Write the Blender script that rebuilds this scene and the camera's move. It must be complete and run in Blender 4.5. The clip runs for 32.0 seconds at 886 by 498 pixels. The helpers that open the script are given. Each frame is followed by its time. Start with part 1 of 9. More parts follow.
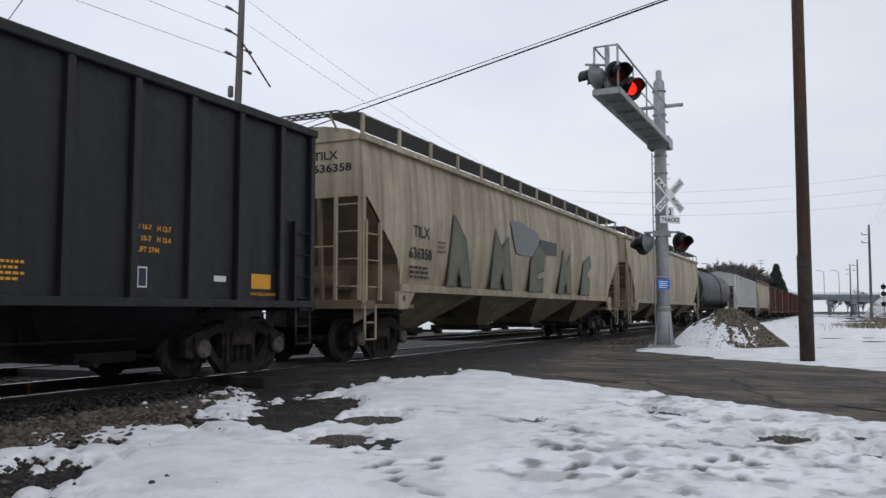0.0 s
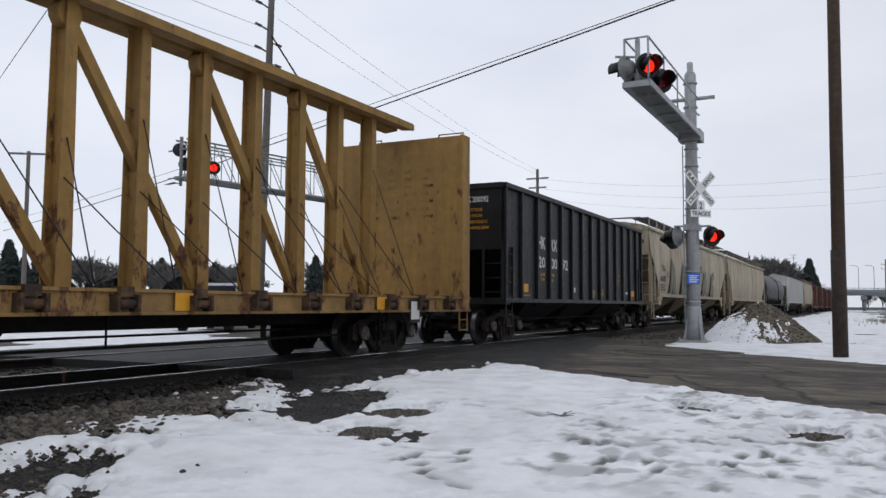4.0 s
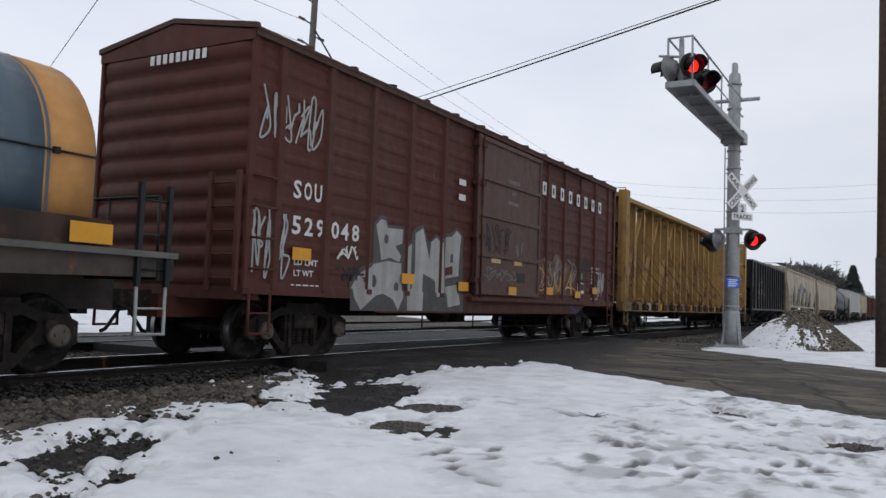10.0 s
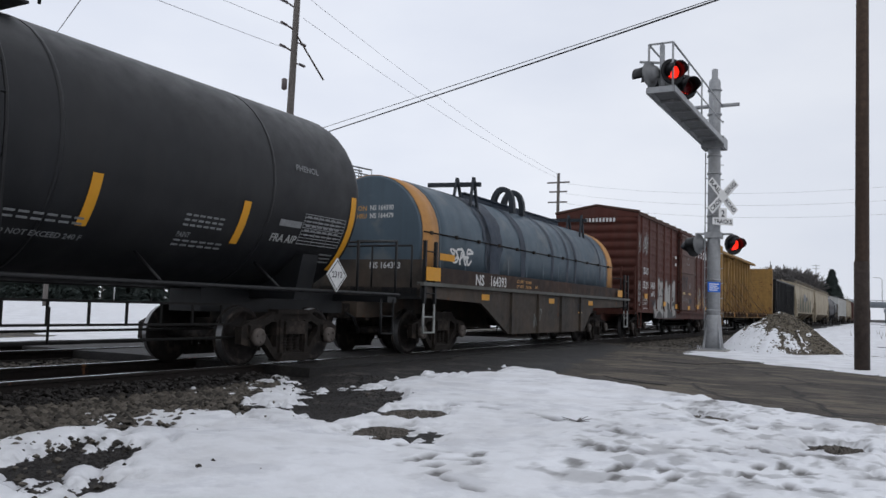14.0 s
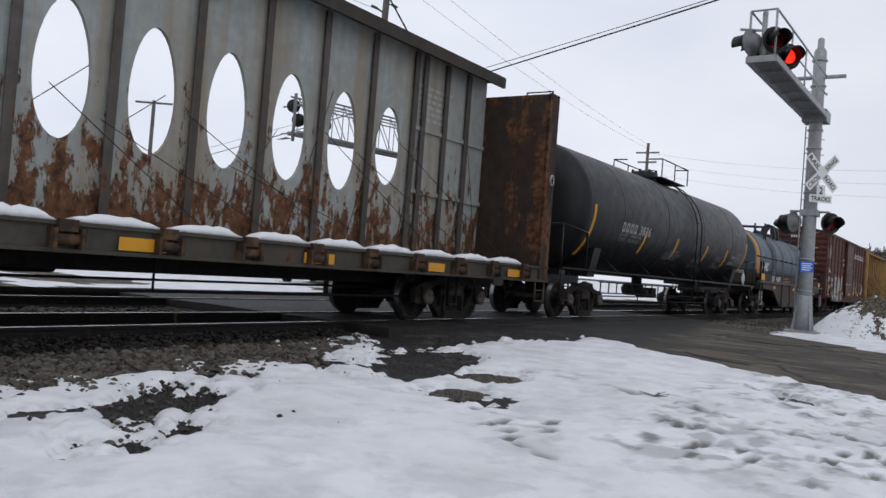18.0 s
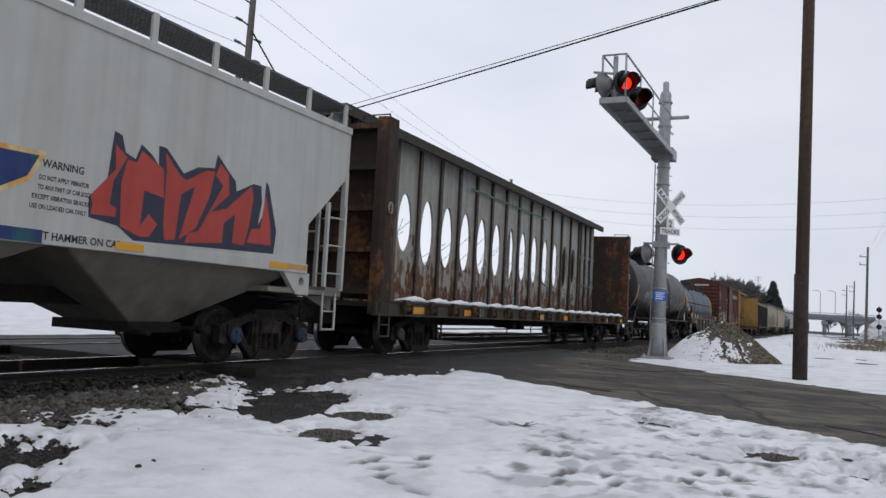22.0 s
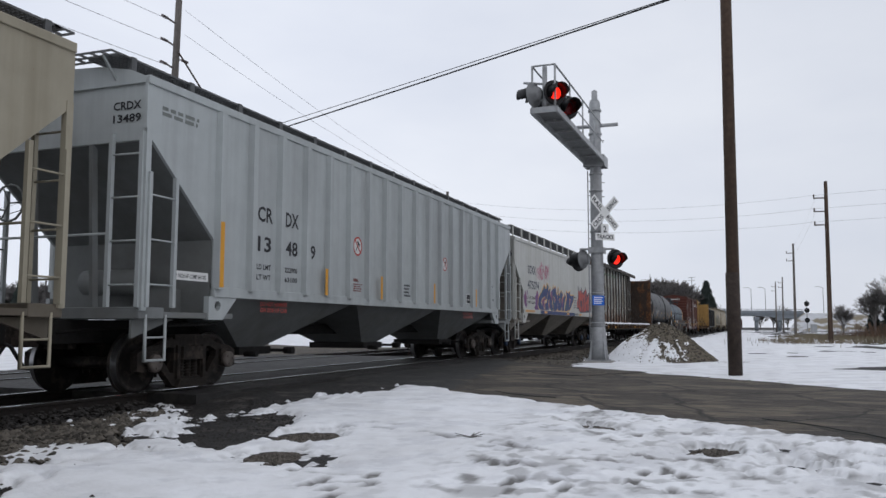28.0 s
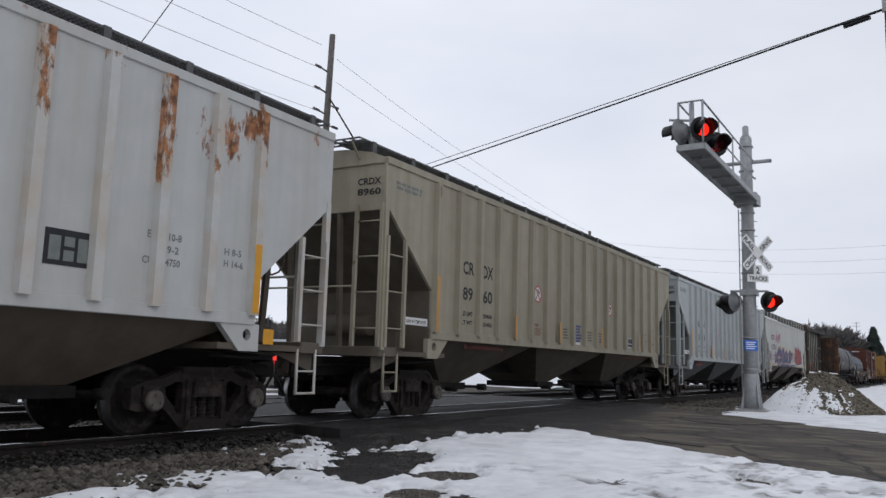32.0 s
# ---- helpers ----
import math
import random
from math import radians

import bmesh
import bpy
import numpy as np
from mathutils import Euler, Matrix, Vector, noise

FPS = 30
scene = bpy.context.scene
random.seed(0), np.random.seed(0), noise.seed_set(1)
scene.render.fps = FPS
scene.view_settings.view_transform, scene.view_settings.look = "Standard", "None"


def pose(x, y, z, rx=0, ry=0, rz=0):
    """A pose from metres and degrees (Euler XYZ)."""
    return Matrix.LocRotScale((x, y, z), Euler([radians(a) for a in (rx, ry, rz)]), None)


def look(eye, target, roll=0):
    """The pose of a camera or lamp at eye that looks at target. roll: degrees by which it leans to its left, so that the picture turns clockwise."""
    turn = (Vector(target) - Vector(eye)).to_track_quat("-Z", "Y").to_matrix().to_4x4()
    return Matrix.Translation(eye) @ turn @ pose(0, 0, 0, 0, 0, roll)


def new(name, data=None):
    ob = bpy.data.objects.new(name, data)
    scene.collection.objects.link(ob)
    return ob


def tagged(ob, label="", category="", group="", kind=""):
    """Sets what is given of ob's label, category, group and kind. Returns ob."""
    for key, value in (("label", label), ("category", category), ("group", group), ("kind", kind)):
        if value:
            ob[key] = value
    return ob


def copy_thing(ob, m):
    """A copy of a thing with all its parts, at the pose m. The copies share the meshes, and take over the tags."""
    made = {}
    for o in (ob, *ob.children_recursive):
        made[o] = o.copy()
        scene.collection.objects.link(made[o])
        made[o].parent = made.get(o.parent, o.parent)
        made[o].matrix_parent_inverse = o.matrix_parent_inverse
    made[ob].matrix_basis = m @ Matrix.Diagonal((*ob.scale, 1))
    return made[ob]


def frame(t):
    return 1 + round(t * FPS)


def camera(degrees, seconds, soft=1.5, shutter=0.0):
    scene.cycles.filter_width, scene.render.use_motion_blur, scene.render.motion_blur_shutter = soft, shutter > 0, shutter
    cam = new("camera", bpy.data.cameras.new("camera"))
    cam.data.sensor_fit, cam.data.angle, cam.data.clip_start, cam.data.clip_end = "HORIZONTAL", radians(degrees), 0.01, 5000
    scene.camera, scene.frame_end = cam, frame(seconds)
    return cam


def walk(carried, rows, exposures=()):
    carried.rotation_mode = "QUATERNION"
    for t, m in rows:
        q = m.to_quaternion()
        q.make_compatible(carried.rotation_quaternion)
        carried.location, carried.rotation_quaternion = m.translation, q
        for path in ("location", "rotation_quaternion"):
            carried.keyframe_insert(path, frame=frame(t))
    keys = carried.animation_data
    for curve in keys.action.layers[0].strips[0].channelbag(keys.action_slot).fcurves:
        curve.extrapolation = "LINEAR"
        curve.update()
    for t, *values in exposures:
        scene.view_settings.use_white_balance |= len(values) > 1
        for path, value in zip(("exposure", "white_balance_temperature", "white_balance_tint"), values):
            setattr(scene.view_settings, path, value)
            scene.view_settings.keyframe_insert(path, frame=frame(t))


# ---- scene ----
cam = camera(57.13, 32.0, shutter=0.0)
EYE = (0.0, 0.0, 0.96)
PATH = [
    (0, 94.40, 0.04, 24.66), (0.5, 94.36, 0.31, 24.82), (1, 94.32, 0.44, 24.92),
    (1.5, 94.36, 0.42, 24.98), (2, 94.19, 0.30, 25.11), (2.5, 94.02, 0.10, 25.39),
    (4.5, 93.82, -0.46, 27.00), (5, 93.56, -0.70, 27.33), (5.5, 93.28, -1.10, 27.61),
    (6, 93.14, -1.33, 28.02), (6.5, 93.11, -1.50, 28.33), (7, 93.07, -1.64, 28.52),
    (7.5, 92.98, -1.81, 28.86), (8, 93.02, -1.90, 29.28), (8.5, 93.14, -1.81, 29.36),
    (9, 93.37, -1.81, 29.33), (9.5, 93.50, -1.87, 29.12), (10, 93.62, -1.98, 29.05),
    (10.5, 93.57, -2.11, 28.93), (11, 93.60, -1.99, 28.76), (11.5, 93.65, -1.89, 28.69),
    (12, 93.73, -1.77, 28.63), (12.5, 93.86, -1.69, 28.59), (13, 93.93, -1.73, 28.45),
    (13.5, 93.98, -1.73, 28.08), (14, 94.03, -1.73, 27.86), (14.5, 93.94, -1.70, 27.73),
    (16.5, 93.36, -1.84, 27.95), (17, 92.94, -2.24, 28.08), (17.5, 92.84, -2.91, 28.70),
    (18, 91.29, -4.40, 33.52), (18.5, 90.09, -3.75, 36.47), (19, 89.81, -4.50, 37.73),
    (19.5, 90.31, -5.16, 34.33), (20, 90.98, -6.27, 27.87), (20.5, 92.38, -5.26, 25.67),
    (21, 93.15, -3.81, 25.04), (21.5, 93.93, -3.19, 24.53), (22, 94.39, -2.99, 24.34),
    (22.5, 94.49, -2.76, 24.22), (23, 94.43, -2.53, 24.27), (23.5, 94.39, -2.21, 24.60),
    (24, 94.22, -2.19, 24.72), (24.5, 94.02, -2.09, 24.65), (25, 93.72, -2.05, 24.57),
    (25.5, 93.55, -1.89, 24.33), (27.5, 93.37, 0.97, 21.13), (28, 95.46, -0.07, 20.29),
    (28.5, 94.43, 0.20, 21.37), (29, 94.46, 0.15, 21.53), (29.5, 95.22, -0.26, 21.77),
    (30, 95.99, -0.51, 23.04), (30.5, 97.72, -0.60, 25.27), (31, 100.28, -1.73, 28.33),
    (31.5, 98.90, -1.57, 29.76), (32, 98.09, -1.65, 30.07),
]
walk(cam, [(t, pose(*EYE, rx, ry, rz)) for t, rx, ry, rz in PATH])
# how far the train has rolled, seconds and metres
ROLLED = [(0, -0.00), (3, 15.91), (6, 31.76), (9, 47.53), (12, 63.17), (15, 78.75), (18, 94.37), (21, 110.04), (24, 125.71), (27, 141.42), (30, 157.15), (32, 167.65)]

TRACK_X, FAR_TRACK_X = -9.1, -13.5


def bend(y):
    """How far the line has swung towards +x at y metres along it: a wide curve, then a long straight."""
    if y <= 0:
        return 0.0
    return 0.0001 * y * y if y < 110 else 1.21 + 0.022 * (min(y, 330.0) - 110)


def heading(y):
    """Turn of the line at y, in degrees about z."""
    return -math.degrees(math.atan(0 if y <= 0 or y > 330 else 0.0002 * min(y, 110.0)))


def rolled(t):
    """Metres that the train has rolled at t seconds."""
    return float(np.interp(t, [r[0] for r in ROLLED], [r[1] for r in ROLLED]))


# ---- world and light: overcast winter noon ----
world = bpy.data.worlds.new("overcast_sky")
scene.world = world
world.use_nodes = True
wn, wl = world.node_tree.nodes, world.node_tree.links
wn.clear()
w_out = wn.new("ShaderNodeOutputWorld")
w_sky = wn.new("ShaderNodeTexSky")
w_sky.sky_type, w_sky.sun_disc, w_sky.sun_elevation, w_sky.sun_rotation = "NISHITA", False, radians(38), radians(60)
w_bg1 = wn.new("ShaderNodeBackground")
w_bg1.inputs["Strength"].default_value = 0.05
wl.new(w_sky.outputs[0], w_bg1.inputs[0])
w_co = wn.new("ShaderNodeTexCoord")
w_map = wn.new("ShaderNodeMapping")
w_map.inputs["Scale"].default_value = (1.0, 1.0, 2.6)
wl.new(w_co.outputs["Generated"], w_map.inputs[0])
w_noise = wn.new("ShaderNodeTexNoise")
w_noise.inputs["Scale"].default_value, w_noise.inputs["Detail"].default_value, w_noise.inputs["Roughness"].default_value = 2.2, 5.0, 0.5
wl.new(w_map.outputs[0], w_noise.inputs["Vector"])
w_ramp = wn.new("ShaderNodeValToRGB")
w_ramp.color_ramp.elements[0].position, w_ramp.color_ramp.elements[1].position = 0.3, 0.7
w_ramp.color_ramp.elements[0].color, w_ramp.color_ramp.elements[1].color = (0.66, 0.70, 0.80, 1), (0.80, 0.83, 0.90, 1)
wl.new(w_noise.outputs["Fac"], w_ramp.inputs[0])
w_bg2 = wn.new("ShaderNodeBackground")
w_bg2.inputs["Strength"].default_value = 1.20
w_sep = wn.new("ShaderNodeSeparateXYZ")
wl.new(w_co.outputs["Generated"], w_sep.inputs[0])
w_side = wn.new("ShaderNodeMapRange")
w_side.inputs["From Min"].default_value, w_side.inputs["From Max"].default_value = -0.5, 0.25
w_side.inputs["To Min"].default_value, w_side.inputs["To Max"].default_value = 1.0, 0.82
wl.new(w_sep.outputs["X"], w_side.inputs["Value"])
w_mul = wn.new("ShaderNodeVectorMath")
w_mul.operation = "SCALE"
wl.new(w_ramp.outputs[0], w_mul.inputs[0])
wl.new(w_side.outputs[0], w_mul.inputs["Scale"])
wl.new(w_mul.outputs[0], w_bg2.inputs[0])
w_mix = wn.new("ShaderNodeMixShader")
w_mix.inputs[0].default_value = 0.9
wl.new(w_bg1.outputs[0], w_mix.inputs[1])
wl.new(w_bg2.outputs[0], w_mix.inputs[2])
wl.new(w_mix.outputs[0], w_out.inputs[0])
sun = new("sun", bpy.data.lights.new("sun", "SUN"))
sun.data.energy, sun.data.angle, sun.data.color = 0.30, radians(40), (1.0, 0.97, 0.92)
sun.matrix_world = look((20, -10, 25), (-5, 10, 0))


# ---- materials ----
def shader(name, color, rough=0.7, metal=0.0, vary=0.25, scale=6.0, dirt=None, dirt_amount=0.0, streak=False, rust=0.0, rust_scale=2.2,
           bump=0.15, bump_scale=60.0, second=None, second_amount=0.0, second_scale=1.5, spec=0.3, islands=0.0, second_turn=None, rust_low=None, slush=False, dent=0.0, cracks=False, rust_tone=1.0):
    """A worn surface: base colour with grain, large stains, vertical streaks and rust spots."""
    m = bpy.data.materials.new(name)
    m.use_nodes = True
    n, l = m.node_tree.nodes, m.node_tree.links
    b = n["Principled BSDF"]
    b.inputs["Roughness"].default_value, b.inputs["Metallic"].default_value = rough, metal
    b.inputs["Specular IOR Level"].default_value = spec
    co = n.new("ShaderNodeTexCoord")

    def noise_node(sc, detail=4.0, stretch=None, rgh=0.6, turn=0.0):
        t = n.new("ShaderNodeTexNoise")
        t.inputs["Scale"].default_value, t.inputs["Detail"].default_value, t.inputs["Roughness"].default_value = sc, detail, rgh
        src = co.outputs["Object"]
        if stretch:
            mp = n.new("ShaderNodeMapping")
            mp.inputs["Scale"].default_value = stretch
            mp.inputs["Rotation"].default_value = (0, 0, turn)
            l.new(src, mp.inputs[0])
            src = mp.outputs[0]
        l.new(src, t.inputs["Vector"])
        return t.outputs["Fac"]

    def ramp(fac, a, c, lo=0.0, hi=1.0):
        r = n.new("ShaderNodeMapRange")
        r.inputs["From Min"].default_value, r.inputs["From Max"].default_value = a, c
        r.inputs["To Min"].default_value, r.inputs["To Max"].default_value = lo, hi
        l.new(fac, r.inputs["Value"])
        return r.outputs[0]

    def mix(fac, c1, c2, kind="MIX"):
        x = n.new("ShaderNodeMix")
        x.data_type, x.blend_type = "RGBA", kind
        for sock, v in ((x.inputs[0], fac), (x.inputs[6], c1), (x.inputs[7], c2)):
            if isinstance(v, (int, float)):
                sock.default_value = v
            elif isinstance(v, tuple):
                sock.default_value = (*v, 1)
            else:
                l.new(v, sock)
        return x.outputs[2]

    col = mix(ramp(noise_node(scale), 0.3, 0.7), tuple(c * (1 - vary) for c in color), tuple(min(1, c * (1 + vary * 0.6)) for c in color))
    if islands:
        geo = n.new("ShaderNodeNewGeometry")
        col = mix(islands, col, mix(geo.outputs["Random Per Island"], tuple(c * 0.3 for c in color), tuple(min(1, c * 1.9) for c in color)))
    if second:
        stretched = dict(stretch=(0.42, 1.0, 1.0), turn=second_turn) if second_turn is not None else {}
        col = mix(ramp(noise_node(second_scale, 6.0, **stretched), 0.62 - 0.3 * second_amount, 0.70 - 0.3 * second_amount), col, second)
    if dirt:
        st = (2.2, 2.2, 0.12) if streak else (1, 1, 1)
        col = mix(ramp(noise_node(1.6, 6.0, st), 0.42, 0.75, 0.0, dirt_amount), col, dirt)
        col = mix(ramp(noise_node(0.5, 3.0), 0.4, 0.8, 0.0, dirt_amount * 0.6), col, dirt)
    if rust:
        f0 = noise_node(rust_scale, 10.0, (1, 1, 0.45), 0.72)
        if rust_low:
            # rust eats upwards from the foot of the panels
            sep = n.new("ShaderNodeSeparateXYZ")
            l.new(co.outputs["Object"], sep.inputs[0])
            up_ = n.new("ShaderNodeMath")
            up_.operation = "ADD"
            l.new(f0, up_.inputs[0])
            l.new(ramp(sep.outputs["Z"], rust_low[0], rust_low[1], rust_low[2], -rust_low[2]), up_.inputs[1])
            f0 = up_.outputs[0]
        f1 = ramp(f0, 0.72 - 0.3 * rust, 0.76 - 0.3 * rust)
        rc = mix(ramp(noise_node(9.0), 0.35, 0.65), tuple(c * rust_tone for c in (0.045, 0.02, 0.011)), tuple(c * rust_tone for c in (0.17, 0.075, 0.033)))
        col = mix(f1, col, rc)
    if cracks:
        # fine streaks along the lane and a network of open joints
        col = mix(ramp(noise_node(9.0, 5.0, (0.10, 1.0, 1.0), 0.65, 0.69), 0.46, 0.62, 0.0, 0.75), col, (0.036, 0.032, 0.028))
        col = mix(ramp(noise_node(14.0, 3.0, (0.16, 1.0, 1.0), 0.6, 0.69), 0.56, 0.68, 0.0, 0.55), col, (0.17, 0.145, 0.112))
        wob = n.new("ShaderNodeVectorMath")
        wob.operation = "MULTIPLY_ADD"
        warp = n.new("ShaderNodeTexNoise")
        warp.inputs["Scale"].default_value, warp.inputs["Detail"].default_value = 2.2, 4.0
        l.new(co.outputs["Object"], warp.inputs["Vector"])
        l.new(warp.outputs["Color"], wob.inputs[0])
        wob.inputs[1].default_value = (0.5, 0.5, 0.0)
        l.new(co.outputs["Object"], wob.inputs[2])
        vor = n.new("ShaderNodeTexVoronoi")
        vor.voronoi_dimensions, vor.feature = "2D", "DISTANCE_TO_EDGE"
        vor.inputs["Scale"].default_value = 0.42
        l.new(wob.outputs[0], vor.inputs["Vector"])
        gap = ramp(vor.outputs["Distance"], 0.010, 0.028, 0.92, 0.0)
        col = mix(gap, col, (0.020, 0.018, 0.016))
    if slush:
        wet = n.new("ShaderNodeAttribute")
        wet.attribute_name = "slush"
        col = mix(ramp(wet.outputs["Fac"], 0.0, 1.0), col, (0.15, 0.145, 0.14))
    l.new(col, b.inputs["Base Color"])
    if bump:
        bp = n.new("ShaderNodeBump")
        bp.inputs["Strength"].default_value, bp.inputs["Distance"].default_value = bump, 0.02
        l.new(noise_node(bump_scale, 3.0), bp.inputs["Height"])
        if dent:
            # shallow buckles of the sheet metal
            bd = n.new("ShaderNodeBump")
            bd.inputs["Strength"].default_value, bd.inputs["Distance"].default_value = dent, 0.06
            l.new(noise_node(1.9, 1.0, (1.0, 1.6, 0.7)), bd.inputs["Height"])
            l.new(bd.outputs[0], bp.inputs["Normal"])
        l.new(bp.outputs[0], b.inputs["Normal"])
    if rough > 0.2:
        l.new(ramp(noise_node(scale * 1.7), 0.2, 0.8, rough - 0.12, min(1, rough + 0.12)), b.inputs["Roughness"])
    return m


def glowing(name, color, strength):
    m = bpy.data.materials.new(name)
    m.use_nodes = True
    b = m.node_tree.nodes["Principled BSDF"]
    b.inputs["Base Color"].default_value = (*color, 1)
    b.inputs["Emission Color"].default_value, b.inputs["Emission Strength"].default_value = (*color, 1), strength
    return m


DUST = (0.09, 0.075, 0.06)
M = {}
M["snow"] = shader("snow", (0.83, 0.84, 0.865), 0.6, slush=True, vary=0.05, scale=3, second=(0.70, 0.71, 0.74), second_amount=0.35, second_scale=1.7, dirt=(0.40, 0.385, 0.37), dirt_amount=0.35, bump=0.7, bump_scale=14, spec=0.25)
M["clean_snow"] = shader("clean_snow", (0.82, 0.83, 0.855), 0.6, vary=0.05, bump=0.5, bump_scale=18)
M["mud"] = shader("mud", (0.0175, 0.0155, 0.0145), 0.75, vary=0.5, scale=9, second=(0.055, 0.049, 0.044), second_amount=0.3, second_scale=3, bump=0.8, bump_scale=35)
M["asphalt"] = shader("asphalt", (0.060, 0.050, 0.040), 0.8, vary=0.4, scale=16, second=(0.165, 0.135, 0.10), second_amount=0.50, second_scale=1.7, second_turn=0.69, dirt=(0.030, 0.026, 0.022), dirt_amount=0.7, bump=0.6, bump_scale=90, cracks=True)
# damp asphalt, deepened by the train's shade on the crossing panels
M["wet_asphalt"] = shader("wet_asphalt", (0.0185, 0.0172, 0.0165), 0.7, vary=0.4, scale=10, second=(0.036, 0.033, 0.030), second_amount=0.3, second_scale=1.2, bump=0.4, bump_scale=80)
M["crack"] = shader("crack", (0.018, 0.024, 0.023), 0.9)
M["stone"] = shader("stone", (0.074, 0.065, 0.054), 0.85, vary=0.3, scale=25, islands=0.95, bump=0.5, bump_scale=40)
M["heap_stone"] = shader("heap_stone", (0.125, 0.108, 0.084), 0.85, vary=0.3, scale=25, islands=0.9, bump=0.5, bump_scale=40)
M["grit"] = shader("grit", (0.085, 0.075, 0.064), 0.85, vary=0.35, scale=20, islands=0.8, bump=0.5, bump_scale=60)
M["dark_stone"] = shader("dark_stone", (0.032, 0.029, 0.027), 0.8, vary=0.3, scale=25, islands=0.8, bump=0.5, bump_scale=40)
M["tie"] = shader("tie", (0.01715, 0.01372, 0.01127), 0.9, vary=0.5, scale=12, bump=0.7)
M["rail_side"] = shader("rail_side", (0.013, 0.0095, 0.0078), 0.8, vary=0.4, scale=12, rust=0.35)
M["rail_head"] = shader("rail_head", (0.62, 0.63, 0.65), 0.22, metal=1.0, vary=0.1, bump=0.05)
M["stencil"] = shader("stencil", (0.20, 0.205, 0.21), 0.6, vary=0.25, scale=20, bump=0)
M["stencil_dark"] = shader("stencil_dark", (0.07, 0.066, 0.055), 0.65, vary=0.2, bump=0)
M["faint_red"] = shader("faint_red", (0.20, 0.035, 0.03), 0.65, vary=0.2, bump=0)
M["cream"] = shader("cream", (0.60, 0.45, 0.22), 0.6, vary=0.25, scale=6, second=(0.55, 0.27, 0.06), second_amount=0.5, second_scale=2.5, bump=0)
M["spray_blue"] = shader("spray_blue", (0.014, 0.030, 0.135), 0.55, vary=0.3, scale=3, second=(0.012, 0.085, 0.10), second_amount=0.22, second_scale=1.3, dirt=(0.03, 0.045, 0.11), dirt_amount=0.5, streak=True, bump=0)
M["spray_plum"] = shader("spray_plum", (0.13, 0.04, 0.16), 0.55, vary=0.35, scale=3, second=(0.20, 0.04, 0.10), second_amount=0.3, second_scale=1.6, bump=0)
M["spray_red"] = shader("spray_red", (0.40, 0.060, 0.045), 0.6, vary=0.15, scale=3, dirt=(0.27, 0.035, 0.028), dirt_amount=0.6, streak=True, bump=0)
M["spray_white"] = shader("spray_white", (0.40, 0.40, 0.385), 0.65, vary=0.18, scale=4, dirt=(0.15, 0.13, 0.115), dirt_amount=0.55, streak=True, rust=0.22, rust_scale=2.4, bump=0)
M["spray_grey"] = shader("spray_grey", (0.085, 0.085, 0.085), 0.65, vary=0.25, scale=4, dirt=(0.05, 0.04, 0.035), dirt_amount=0.5, bump=0)
M["spray_tan"] = shader("spray_tan", (0.155, 0.10, 0.050), 0.7, vary=0.35, scale=4, second=(0.085, 0.032, 0.022), second_amount=0.6, second_scale=3.5, bump=0)
M["spray_sage"] = shader("spray_sage", (0.125, 0.145, 0.105), 0.7, vary=0.3, scale=4, dirt=(0.20, 0.17, 0.12), dirt_amount=0.6, streak=True, bump=0)
M["galv"] = shader("galv", (0.36, 0.37, 0.38), 0.55, metal=0.35, vary=0.18, scale=8, dirt=(0.2, 0.19, 0.18), dirt_amount=0.35, streak=True, bump=0.08)
M["grate"] = shader("grate", (0.11, 0.112, 0.115), 0.6, metal=0.2, vary=0.2, scale=9)
M["black"] = shader("black", (0.012, 0.012, 0.013), 0.5, vary=0.3, bump=0.05)
M["galv_dull"] = shader("galv_dull", (0.20, 0.205, 0.21), 0.65, metal=0.1, vary=0.2, scale=8)
M["lamp_back"] = shader("lamp_back", (0.20, 0.205, 0.21), 0.55, metal=0.3, vary=0.15)
M["white_sign"] = shader("white_sign", (0.72, 0.72, 0.71), 0.5, vary=0.06, scale=4)
M["blue_sign"] = shader("blue_sign", (0.02, 0.13, 0.55), 0.45, vary=0.08)
M["concrete"] = shader("concrete", (0.33, 0.32, 0.30), 0.85, vary=0.2, scale=5, dirt=(0.15, 0.14, 0.13), dirt_amount=0.4)
M["pole_wood"] = shader("pole_wood", (0.088, 0.058, 0.041), 0.85, vary=0.35, scale=10, dirt=(0.030, 0.020, 0.015), dirt_amount=0.85, streak=True, bump=0.5, bump_scale=30)
M["pole_dark"] = shader("pole_dark", (0.045, 0.033, 0.027), 0.8, vary=0.4, scale=10, bump=0.4)
M["pole_grey"] = shader("pole_grey", (0.16, 0.145, 0.135), 0.85, vary=0.3, scale=10, dirt=(0.07, 0.06, 0.05), dirt_amount=0.6, streak=True)
M["cable"] = shader("cable", (0.03, 0.03, 0.032), 0.6, bump=0)
M["wire"] = shader("wire", (0.30, 0.30, 0.32), 0.6, bump=0)
M["ceramic"] = shader("ceramic", (0.12, 0.10, 0.10), 0.3, bump=0)
M["lit_red"] = glowing("lit_red", (1.0, 0.02, 0.008), 1.5)
M["dark_red"] = shader("dark_red", (0.085, 0.006, 0.008), 0.25, vary=0.2, bump=0)
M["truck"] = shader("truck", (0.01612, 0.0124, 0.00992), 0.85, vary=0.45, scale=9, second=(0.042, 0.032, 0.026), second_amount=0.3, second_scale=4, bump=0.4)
M["winch_rust"] = shader("winch_rust", (0.045, 0.028, 0.019), 0.8, vary=0.35, scale=8, second=(0.10, 0.055, 0.028), second_amount=0.3, second_scale=5)
